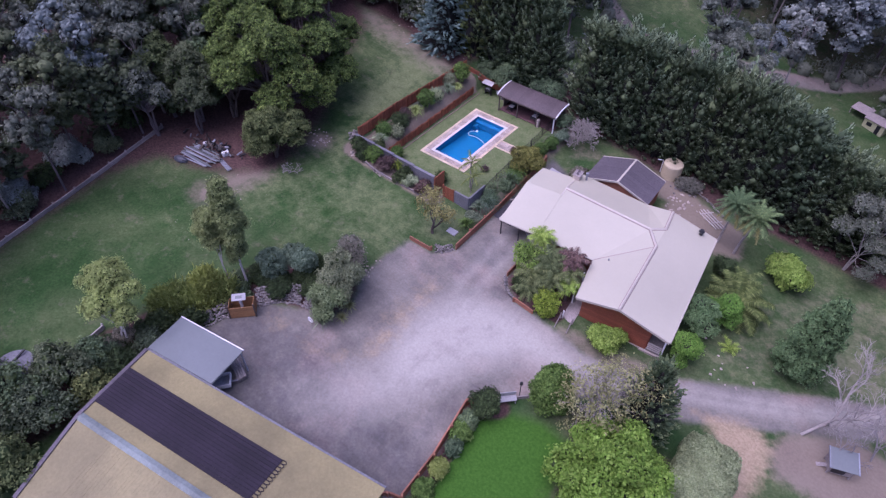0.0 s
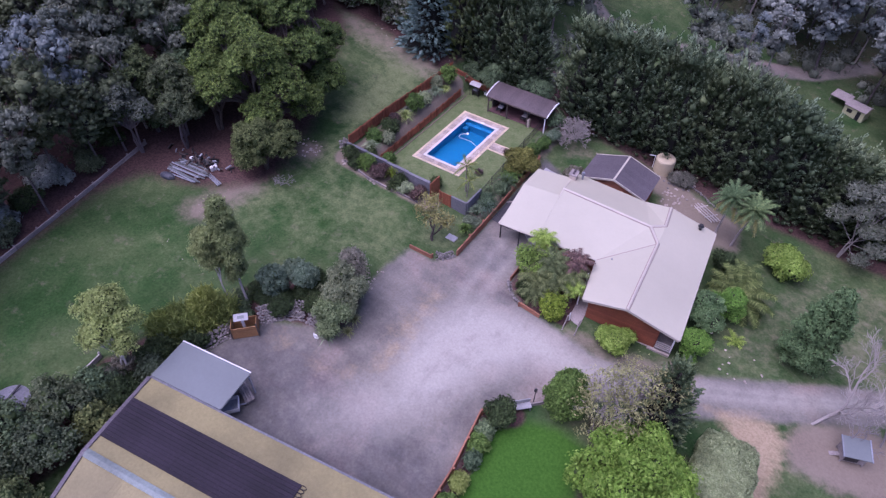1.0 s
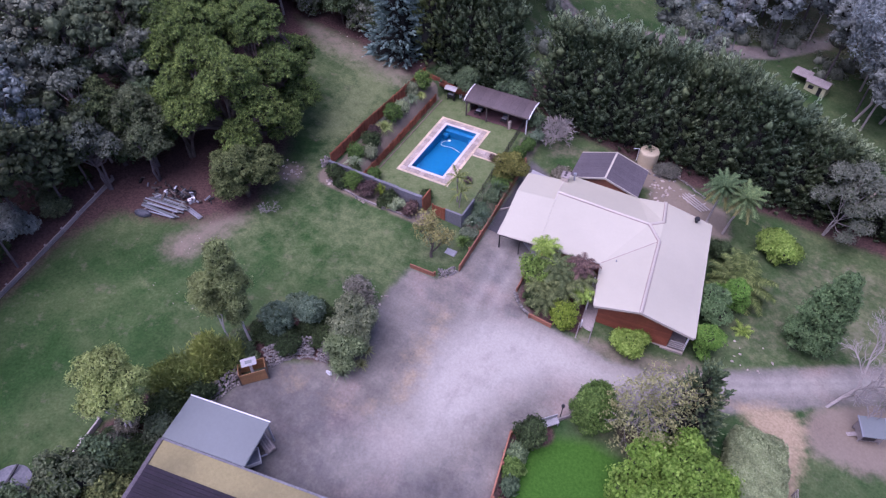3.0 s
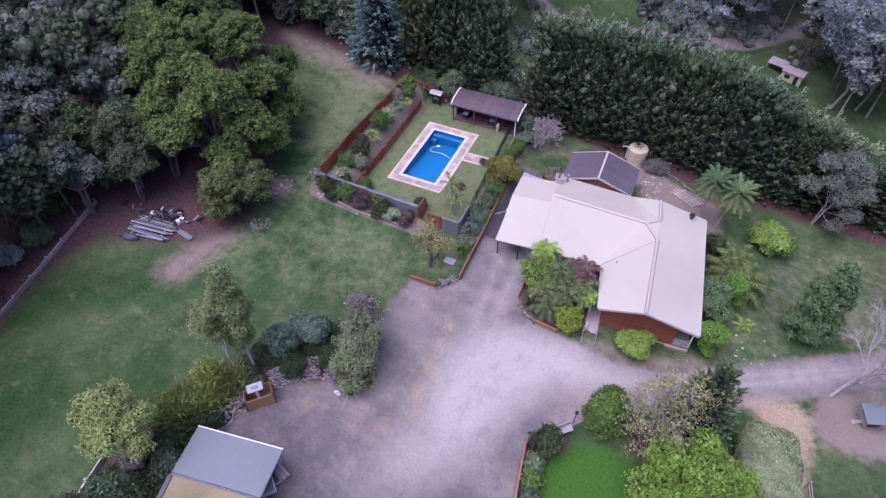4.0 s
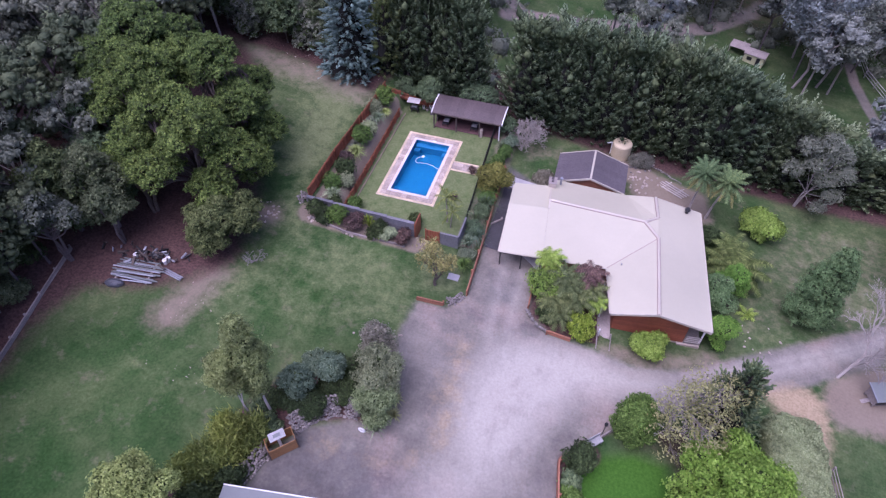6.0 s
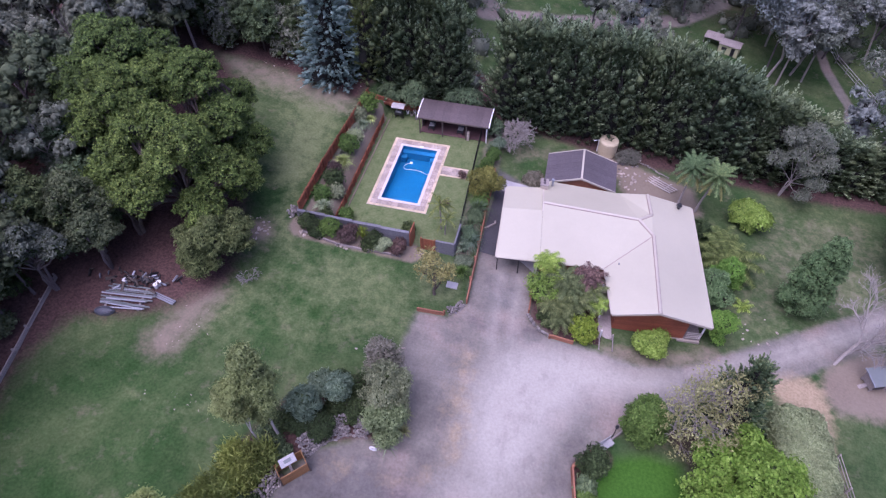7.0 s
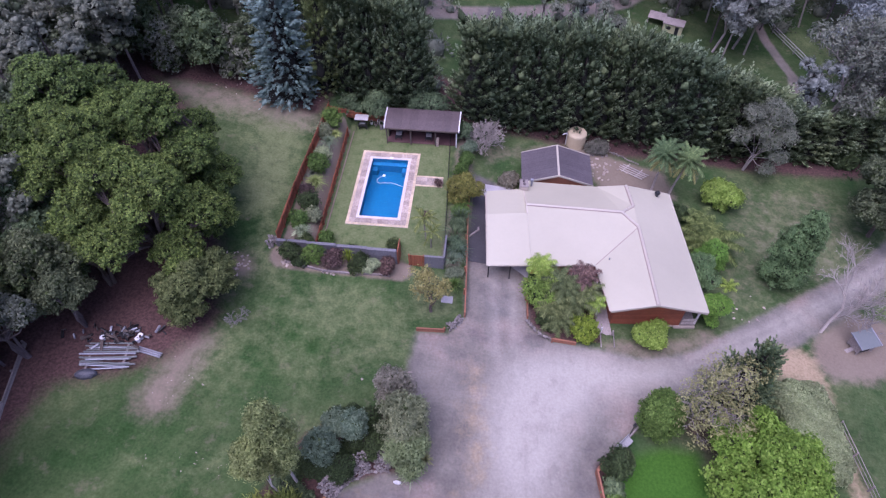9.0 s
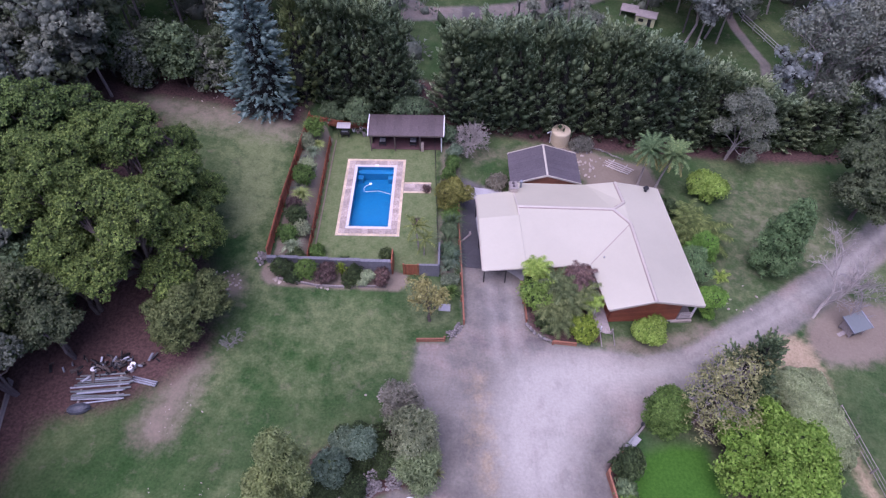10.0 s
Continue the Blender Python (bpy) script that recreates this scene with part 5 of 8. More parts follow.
    for k in range(6):
        x0, x1 = -0.1 + k * 1.02, -0.1 + (k + 1) * 1.02 - 0.001
        part("sheet", slab(bmesh.new(), [(x0, 0.18, 2.68), (x1, 0.18, 2.68), (x1, 3.4, 2.63), (x0, 3.4, 2.63)], [(0, 1, 2, 3)], 0.04), M_STEEL, w)
    part("edge_strip", a_box(-0.12, 6.05, 3.4, 3.48, 2.55, 2.67, 0.01), M_WHITE, w, "white front edge")
    part("edge_strip", a_box(6.03, 6.08, 0.2, 3.4, 2.56, 2.66, 0.01), M_STEEL, w)
    for x in (0.05, 3.0, 5.9):
        part("post", a_box(x - 0.05, x + 0.05, 3.2, 3.3, -0.6, 2.6), M_GALV, w)
    # a trailer and a mower half under the awning
    t = thing("trailer", pose(4.7, -36.9, ground_z(4.7, -36.9), 0, 0, 50), "small white box trailer under the awning", "trailer")
    part("tray", a_box(-0.9, 0.9, -0.55, 0.55, 0.45, 0.55, 0.02), M_GALV, t)
    for x0, x1, y0_, y1_ in ((-0.9, 0.9, 0.5, 0.55), (-0.9, 0.9, -0.55, -0.5), (-0.9, -0.85, -0.5, 0.5), (0.85, 0.9, -0.5, 0.5)):
        part("side", a_box(x0, x1, y0_, y1_, 0.55, 0.9, 0.01), M_WHITE, t)
    for y in (-0.66, 0.66):
        wheel = part("wheel", tube(bmesh.new(), [(0, y - 0.08, 0.3), (0, y + 0.08, 0.3)], [0.3, 0.3], 14), M_BLACK, t)
        part("rim", tube(bmesh.new(), [(0, y - 0.09, 0.3), (0, y + 0.09, 0.3)], [0.15, 0.15], 12), M_GALV, wheel, "pale steel rim")
    part("drawbar", a_box(0.9, 1.5, -0.05, 0.05, 0.42, 0.5), M_GALV, t)
    l = thing("timber_stack", pose(4.9, -35.3, ground_z(4.9, -35.3), 0, 0, -20), "short stack of pale timber posts on the gravel", "timber")
    for k in range(4):
        part("timber_post", a_box(-0.9, 0.9, -0.3 + 0.17 * k, -0.17 + 0.17 * k, 0.5 + 0.02 * k, 0.62 + 0.02 * k, 0.01), M_TIMBER, l)
    for x in (-0.6, 0.6):
        part("bearer", a_box(x - 0.06, x + 0.06, -0.35, 0.4, -0.05, 0.5), M_TIMBER, l)


big_shed()


# ---- low walls, beds, clutter ----
def stone_mesh(name, rng, size, mat):
    v = BEAD_V * np.array(size) * (1 + 0.2 * rng.normal(0, 1, (len(BEAD_V), 1)).clip(-1, 1))
    me = bpy.data.meshes.new(name)
    me.from_pydata([tuple(p) for p in v], [], [tuple(f) for f in BEAD_F])
    me.materials.append(mat)
    return me


RNG = np.random.default_rng(7)
PALE_STONES = [stone_mesh("stone", RNG, (0.2 + 0.06 * RNG.random(), 0.15 + 0.05 * RNG.random(), 0.1 + 0.04 * RNG.random()), M_PALESTONE) for _ in range(4)]
STONES = [stone_mesh("stone", RNG, (0.2 + 0.06 * RNG.random(), 0.15 + 0.05 * RNG.random(), 0.12 + 0.04 * RNG.random()), M_STONE) for _ in range(6)]


def stone_wall(name, label, line, height, step=0.25, lean=0.17, size=0.62):
    w = thing(name, pose(*at_ground(*line[0])), label, "stone wall", kind="structure")
    o = Vector(at_ground(*line[0]))
    for (x0, y0), (x1, y1) in zip(line, line[1:]):
        run = math.hypot(x1 - x0, y1 - y0)
        sx, sy = -(y1 - y0) / run, (x1 - x0) / run
        for lay in range(max(1, round(height / 0.15))):
            for k in range(int(run / step)):
                t = (k + 0.5 + 0.5 * (lay % 2)) * step / run
                off = lean * lay + RNG.normal() * 0.05
                x, y = x0 + (x1 - x0) * t + sx * off, y0 + (y1 - y0) * t + sy * off
                ob = new("stone", STONES[RNG.integers(6)])
                ob.parent = w
                z = ground_z(x0 + (x1 - x0) * t, y0 + (y1 - y0) * t) - o.z
                s = size * (0.8 + 0.5 * RNG.random())
                ob.matrix_basis = pose(x - o.x, y - o.y, z + 0.05 + 0.15 * lay, RNG.normal() * 15, RNG.normal() * 15, RNG.random() * 360) @ Matrix.Scale(s, 4)
    return w


stone_wall("stone_wall", "rough grey stone retaining wall along the gravel", [(4.9, -27.9), (3.7, -27.9), (2.3, -28.8), (1.3, -30.3)], 1.2, 0.18, -0.15, 0.62)
stone_wall("stone_wall", "rough grey stone retaining wall beside the farm shed", [(0.4, -32.0), (-0.2, -33.4), (-0.7, -35.0)], 0.9, 0.18, -0.15, 0.62)
stone_wall("stone_corner", "grey stone corner of a garden bed by the drive", [(9.0, -14.1), (8.5, -15.2), (7.6, -15.6)], 0.55, lean=-0.12)
stone_wall("stone_edging", "grey stone edging of the fern bed", [(16.4, -15.1), (15.1, -14.5), (14.4, -13.4)], 0.5, lean=0.1)
stone_wall("rock_pile", "pile of pale rocks at the wall's end", [(-8.9, -9.2), (-8.3, -9.7), (-8.0, -8.6), (-8.6, -8.2)], 0.6)
stone_wall("rock_row", "loose grey rocks on bare ground by the hedge", [(21.5, 10.8), (24, 10.4), (26.5, 9.2)], 0.2)


def scattered(name, label, cx, cy, rx, ry, n, s0=0.5, s1=1.0, kinds=None):
    w = thing(name, pose(*at_ground(cx, cy)), label, "rocks")
    o = Vector(at_ground(cx, cy))
    for k in range(n):
        x, y = cx + RNG.normal() * rx * 0.5, cy + RNG.normal() * ry * 0.5
        ob = new("stone", (kinds or STONES)[RNG.integers(len(kinds or STONES))])
        ob.parent = w
        ob.matrix_basis = pose(x - o.x, y - o.y, ground_z(x, y) - o.z + 0.02, 0, 0, RNG.random() * 360) @ Matrix.Scale(s0 + (s1 - s0) * RNG.random(), 4)


scattered("rubble", "scatter of pale broken rubble on the grass", -10.6, -12.0, 1.4, 1.2, 26, 0.35, 0.8, PALE_STONES)
scattered("rubble", "few rocks at the corner of the bed below the wall", -6.8, -11.1, 0.7, 0.4, 9, 0.5, 0.9, PALE_STONES)
scattered("rubble", "few rocks along the bed's sleeper edge", -2.9, -11.4, 0.8, 0.3, 7, 0.5, 0.8, PALE_STONES)
scattered("rubble", "scatter of pale rocks in the grass beside the outbuilding", 22.4, 7.2, 2.0, 2.4, 34, 0.5, 1.0, PALE_STONES)
scattered("rubble", "few rocks on the brush heap below the hedge", 22.0, 10.2, 1.7, 1.2, 26, 0.5, 1.2)
scattered("rubble", "a few pale stones lying on the lawn", 33.5, -9.6, 3.0, 2.0, 14, 0.3, 0.7, PALE_STONES)
scattered("rubble", "pale stones beside the gravel", 5.3, -22.6, 0.7, 2.6, 30, 0.3, 0.8, PALE_STONES)
scattered("rubble", "bits of pale debris on the bare patch", -11.8, -22.6, 2.0, 3.2, 26, 0.1, 0.28, PALE_STONES)
scattered("rubble", "bits of pale debris along a worn line in the grass", -8.6, -29.0, 4.4, 1.2, 22, 0.1, 0.28, PALE_STONES)
scattered("rubble", "bits of pale debris by the forest edge", -15.0, 10.0, 8.0, 1.4, 26, 0.15, 0.5, PALE_STONES)
scattered("rubble", "pale stones on the lawn edge", 3.6, -21.2, 1.6, 0.5, 14, 0.3, 0.6, PALE_STONES)


def sleeper_wall(name, label, line, height, mat=M_SLEEPER, rows=2):
    """Lengths of timber stacked in courses between stub posts."""
    o = Vector(at_ground(*line[0]))
    w = thing(name, pose(*o), label, "retaining wall", kind="structure")
    for (x0, y0), (x1, y1) in zip(line, line[1:]):
        run = math.hypot(x1 - x0, y1 - y0)
        n = max(1, round(run / 2.2))
        yaw = math.degrees(math.atan2(y1 - y0, x1 - x0))
        for k in range(n):
            t0, t1 = k / n, (k + 1) / n
            ax, ay, bx, by = x0 + (x1 - x0) * t0, y0 + (y1 - y0) * t0, x0 + (x1 - x0) * t1, y0 + (y1 - y0) * t1
            za, zb = ground_z(ax, ay), ground_z(bx, by)
            pitch = -math.degrees(math.atan2(zb - za, run / n))
            for r in range(rows):
                hh = height / rows
                bm = a_box(-run / n / 2 + 0.01, run / n / 2 - 0.01, -0.06, 0.06, -hh * 0.5 + 0.006, hh * 0.5 - 0.006, 0.012)
                ob = part("sleeper", bm, mat, w)
                ob.matrix_basis = pose((ax + bx) / 2 - o.x, (ay + by) / 2 - o.y, (za + zb) / 2 - o.z + hh * (r + 0.3), 0, pitch, yaw)
            ob = part("stub_post", a_box(-0.07, 0.07, -0.07, 0.07, -0.4, height + 0.02, 0.01), mat, w)
            ob.matrix_basis = pose(ax - o.x, ay - o.y, za - o.z, 0, 0, yaw) @ pose(0, -0.12, 0)


sleeper_wall("sleeper_wall", "orange-brown timber sleeper wall along the drive", [(8.4, 3), (8.55, -3), (8.85, -9), (9.05, -14)], 0.8, rows=3)
sleeper_wall("sleeper_wall", "orange-brown timber sleeper wall at the lawn's tip", [(7.5, -15.75), (5.2, -16.0)], 0.5)
sleeper_wall("bed_edging", "pale weathered sleeper edge of the bed below the wall", [(-6.7, -10.9), (-3.4, -11.3), (-1.0, -11.2)], 0.3, M_TIMBER, 1)
sleeper_wall("bed_edging", "pale weathered sleeper edge of the bed below the wall", [(-0.6, -11.1), (2.3, -10.8)], 0.3, M_TIMBER, 1)
sleeper_wall("sleeper_edging", "orange-brown sleeper edging of the fern bed", [(14.25, -9.2), (14.35, -13.3)], 0.6)
sleeper_wall("sleeper_edging", "orange-brown sleeper edging of the fern bed", [(16.4, -15.2), (18.4, -15.3)], 0.5)
sleeper_wall("yard_wall", "orange-brown sleeper wall between gravel and yard", [(20.3, -34.6), (20.1, -31), (19.3, -26), (20.6, -24.5)], 0.85, rows=3)
sleeper_wall("yard_wall", "orange-brown sleeper corner of the yard", [(18.6, -35.8), (19.4, -34.9), (20.3, -34.6)], 0.5)
sleeper_wall("yard_wall", "grey timber edge of the yard", [(20.7, -24.5), (22.9, -22.0)], 0.4, M_TIMBER)
sleeper_wall("log_wall", "long pale log retaining wall below the forest", [(-23.7, -21.6), (-22.8, -26.4), (-21.6, -32.5), (-20.2, -39.5), (-18.6, -46)], 0.45, M_TIMBER)
sleeper_wall("timber_edging", "pale timber edge of the shrub bed beside the shed", [(-6.1, -39.4), (-5.5, -42.8)], 0.5, M_PALELOG)
sleeper_wall("timber_edging", "short timber rail by the drive wall", [(9.7, -3.4), (8.8, -4.6)], 0.25, M_TIMBER, 1)


def letter_box():
    t = thing("planter_box", pose(0.75, -31.4, ground_z(0.75, -31.4), 0, 0, 46), "honey-coloured timber bin with a white sign board on top", "timber box")
    for k in range(5):
        part("board", a_box(-0.95, 0.95, -0.55, -0.5, 0.02 + 0.24 * k, 0.25 + 0.24 * k, 0.008), M_BOX, t)
        part("board", a_box(-0.95, 0.95, 0.5, 0.55, 0.02 + 0.24 * k, 0.25 + 0.24 * k, 0.008), M_BOX, t)
    for x in (-0.98, 0.93):
        part("end_panel", a_box(x, x + 0.05, -0.55, 0.55, 0, 1.25, 0.01), M_BOX, t)
    for x in (-1.0, 1.0):
        part("post", a_box(x - 0.05, x + 0.05, -0.6, -0.5, -0.2, 1.5, 0.01), M_BARK, t)
    s = thing("sign_board", pose(0.45, -31.2, ground_z(0.75, -31.4) + 1.2, 0, 0, 46), "white board on a short stand above the timber bin", "sign board")
    part("board", a_box(-0.55, 0.55, -0.3, 0.3, 0.65, 0.7, 0.01, pose(0, 0, 0, 25)), M_BOARDPALE, s)
    part("mark", a_box(-0.25, 0.25, -0.12, 0.12, 0.705, 0.712, 0.0, pose(0, 0, 0, 25)), M_STEEL, s)
    part("stand", a_box(-0.09, 0.09, -0.3, -0.1, -1.2, 0.62, 0.01), M_WHITE, s)


letter_box()


def ring_marker():
    t = thing("tyre_marker", pose(5.5, -28.6, ground_z(5.5, -28.6)), "small white ring standing on the gravel", "ring")
    pts = [(0.22 * math.cos(a), 0, 0.28 + 0.22 * math.sin(a)) for a in np.linspace(0, 2 * math.pi, 15)]
    part("ring", tube(bmesh.new(), pts, [0.07] * 15, 6), M_WHITE, t)
    p = thing("white_post", pose(4.75, -27.5, ground_z(4.75, -27.5)), "short white stone post at the wall's end", "post")
    part("post", a_box(-0.16, 0.16, -0.16, 0.16, -0.2, 1.1, 0.04), M_STONE, p)


ring_marker()


def pipe_stack():
    t = thing("pipe_stack", pose(-17.4, -21.7, ground_z(-17.4, -21.7), 0, 4, 9), "stack of galvanised steel pipes and channels on bare earth", "pipes")
    for k in range(18):
        y, low = -1.1 + 0.2 * (k % 12), 0.14 if k < 12 else 0.27
        a0, a1 = -2.2 + 0.7 * RNG.random(), 1.5 + 0.7 * RNG.random()
        part("pipe", tube(bmesh.new(), [(a0, y + 0.12 * RNG.normal(), low), (a1, y + 0.12 * RNG.normal(), low)], [0.05 + 0.03 * RNG.random()] * 2, 7), (M_GALV, M_STEEL, M_STEEL)[k % 3], t)
    for x in (-1.4, 1.2):
        part("bearer", a_box(x - 0.08, x + 0.08, -1.1, 1.1, -0.1, 0.08), M_TIMBER, t)
    j = thing("scrap_heap", pose(-17.4, -20.0, ground_z(-17.4, -20.0), 0, 4, 8), "heap of dark scrap metal, offcuts and white buckets", "scrap")
    for k in range(70):
        s = 0.08 + 0.17 * RNG.random()
        m = pose(RNG.normal() * 1.5, RNG.normal() * 0.5, 0.08 + 0.25 * RNG.random(), RNG.normal() * 20, RNG.normal() * 20, RNG.random() * 180)
        part("offcut", a_box(-s * 1.8, s * 1.8, -s * 0.4, s * 0.4, -0.06, 0.08, 0.01, m), (M_BLACK, M_BLACK, M_BARK, M_BLACK, M_BARK, M_GALV)[k % 6], j)
    for x, y in ((-1.0, -0.3), (1.6, -0.4), (1.75, -0.1)):
        part("bucket", tube(bmesh.new(), [(x, y, -0.05), (x, y, 0.4)], [0.17, 0.2], 12), M_WHITE, j)
    r = thing("steel_rails", pose(-14.6, -21.0, ground_z(-14.6, -21.0), 0, 0, -12), "bundle of pale steel rails on the ground", "rails")
    for k in range(3):
        part("rail", a_box(-1.0, 1.0, -0.2 + 0.16 * k, -0.1 + 0.16 * k, 0, 0.12, 0.01), M_GALV, r)
    b = thing("wheelbarrow_tray", pose(-18.4, -23.4, ground_z(-18.4, -23.4) + 0.02, 0, 0, 10), "upturned dark wheelbarrow tray on the grass", "wheelbarrow")
    v = BALL_V * np.array([0.85, 0.45, 0.42])
    v[:, 2] = np.abs(v[:, 2])
    me = bpy.data.meshes.new("tray")
    me.from_pydata([tuple(p) for p in v], [], [tuple(f) for f in BALL_F])
    part_mesh("tray", me, plain("blue_black_steel", (0.05, 0.055, 0.07), (0.12, 0.13, 0.15), 2, 0.4), b)
    part("frame_bar", tube(bmesh.new(), [(-0.9, -0.2, 0.1), (0.9, -0.2, 0.3), (1.2, -0.2, 0.2)], [0.03] * 3, 6), M_BLACK, b)


pipe_stack()


def water_tank():
    t = thing("water_tank", pose(19.5, 11.0, ground_z(19.5, 11.0)), "round cream water tank beneath the hedge", "water tank")
    bm = tube(bmesh.new(), [(0, 0, -0.3), (0, 0, 1.55), (0, 0, 1.66), (0, 0, 1.76)], [1.06, 1.04, 0.96, 0.25], 28)
    part("shell", bm, M_TANK, t)
    for z in (0.5, 1.0, 1.5):
        pts = [(1.035 * math.cos(a), 1.035 * math.sin(a), z) for a in np.linspace(0, 2 * math.pi, 29)]
        part("hoop", tube(bmesh.new(), pts, [0.016] * 29, 5), M_TANK, t)
    part("lid", tube(bmesh.new(), [(0, 0, 1.74), (0, 0, 1.82)], [0.28, 0.26], 16), M_TANK, t)
    part("pipe", tube(bmesh.new(), [(-1.1, -0.3, 0), (-1.1, -0.3, 1.7), (-1.6, -0.8, 1.9)], [0.05] * 3, 8), M_WHITE, t)
    w = thing("water_tank", pose(-6.3, -45.6, ground_z(-6.3, -45.6)), "pale round concrete tank half hidden by shrubs", "water tank")
    part("shell", tube(bmesh.new(), [(0, 0, -0.3), (0, 0, 1.7), (0, 0, 1.95)], [1.4, 1.4, 0.3], 28), M_RENDER, w)
    for a in (20, 110):
        part("roof_beam", a_box(-1.3, 1.3, -0.07, 0.07, 1.93, 2.03, 0.01, pose(0, 0, 0, 0, 0, a)), M_BLACK, w)


water_tank()


def clutter():
    l = thing("timber_poles", pose(25.4, 7.9, ground_z(25.4, 7.9), 0, 0, -32), "pale timber poles lying on bare ground", "timber")
    for k in range(4):
        part("pole", tube(bmesh.new(), [(-1.7 + 0.2 * k, -0.5 + 0.33 * k, 0.1), (1.6 + 0.1 * k, -0.4 + 0.3 * k, 0.1)], [0.06, 0.06], 7), M_PALELOG, l)
    for x in (-0.7, 0.8):
        part("cross_pole", tube(bmesh.new(), [(x, -0.7, 0.2), (x + 0.2, 0.8, 0.2)], [0.05, 0.05], 6), M_PALELOG, l)
    b = thing("garden_bench", pose(21.5, -23.8, ground_z(21.5, -23.8), 0, 0, 45), "white garden bench at the yard's corner", "bench")
    part("seat", a_box(-0.7, 0.7, -0.25, 0.25, 0.42, 0.48, 0.01), M_BOARDPALE, b)
    part("backrest", a_box(-0.7, 0.7, 0.22, 0.28, 0.55, 0.95, 0.02), M_BOARDPALE, b)
    for x in (-0.6, 0.6):
        for y in (-0.2, 0.22):
            part("leg", a_box(x - 0.03, x + 0.03, y - 0.03, y + 0.03, 0, 0.42), M_BOARDPALE, b)
    p = thing("lamp_post", pose(22.0, -22.9, ground_z(22.0, -22.9)), "short dark garden lamp on a post", "lamp")
    part("pole", tube(bmesh.new(), [(0, 0, -0.2), (0, 0, 1.8)], [0.04, 0.03], 8), M_BLACK, p)
    part("lantern", tube(bmesh.new(), [(0, 0, 1.8), (0, 0, 1.95), (0, 0, 2.15), (0, 0, 2.25)], [0.06, 0.14, 0.12, 0.02], 8), M_BLACK, p)
    h = thing("hutch", pose(43.2, -11.9, ground_z(43.2, -11.9), 0, 0, 20) @ Matrix.Scale(0.85, 4), "small raised timber hutch with a grey sheet roof", "hutch")
    part("roof", slab(bmesh.new(), [(-1.15, -0.95, 1.5), (1.15, -0.95, 1.5), (1.15, 0.95, 1.85), (-1.15, 0.95, 1.85)], [(0, 1, 2, 3)], 0.05), M_STEEL, h, "grey corrugated roof")
    for x in (-1.15, 1.15):
        part("roof_edge", slab(bmesh.new(), [(x - 0.05, -0.97, 1.54), (x + 0.05, -0.97, 1.54), (x + 0.05, 0.97, 1.89), (x - 0.05, 0.97, 1.89)], [(0, 1, 2, 3)], 0.12), M_GALV, h)
    part("body", a_box(-0.95, 0.95, -0.7, 0.75, 0.35, 1.5, 0.01), M_TIMBER, h)
    part("mesh_front", a_box(-0.8, 0.3, -0.73, -0.71, 0.5, 1.3), M_DARK, h)
    for x in (-0.9, 0.9):
        for y in (-0.65, 0.7):
            part("leg", a_box(x - 0.05, x + 0.05, y - 0.05, y + 0.05, -0.3, 0.36), M_TIMBER, h)
    part("ramp", slab(bmesh.new(), [(-1.9, -0.3, 0.05), (-0.95, -0.3, 0.45), (-0.95, 0.1, 0.45), (-1.9, 0.1, 0.05)], [(0, 1, 2, 3)], 0.04), M_TIMBER, h)
    s = thing("stepping_slab", pose(7.4, -12.4, ground_z(7.4, -12.4)), "pale concrete slab in the dry grass", "slab")
    part("slab", a_box(-0.5, 0.5, -0.35, 0.35, -0.1, 0.08, 0.02), M_CONCRETE, s)


clutter()


def wire_fence(name, label, line, height=1.1, step=2.4, rails=3, mat=M_TIMBER, r=0.03):
    o = Vector(at_ground(*line[0]))
    f = thing(name, pose(*o), label, "fence")
    pts = []
    for (x0, y0), (x1, y1) in zip(line, line[1:]):
        n = max(1, round(math.hypot(x1 - x0, y1 - y0) / step))
        pts += [(x0 + (x1 - x0) * k / n, y0 + (y1 - y0) * k / n) for k in range(n)]
    pts.append(line[-1])
    for x, y in pts:
        z = ground_z(x, y) - o.z
        part("post", tube(bmesh.new(), [(x - o.x, y - o.y, z - 0.3), (x - o.x, y - o.y, z + height)], [0.07, 0.06], 6), mat, f)
    for k in range(rails):
        hh = height * (k + 0.9) / rails
        for a, b in zip(pts, pts[1:]):
            part("rail", tube(bmesh.new(), [(a[0] - o.x, a[1] - o.y, ground_z(*a) - o.z + hh), (b[0] - o.x, b[1] - o.y, ground_z(*b) - o.z + hh)], [r, r], 4), mat, f)


wire_fence("rail_fence", "weathered timber rail fence beside the sandy path", [(38.5, -20.0), (39.0, -25), (39.5, -31)])
wire_fence("pale_fence", "pale rail fence beside the far track", [(54.2, 35), (52.4, 39.5), (50.4, 44.2), (49.6, 50)], 1.2, 3, 3, M_CONCRETE, 0.05)


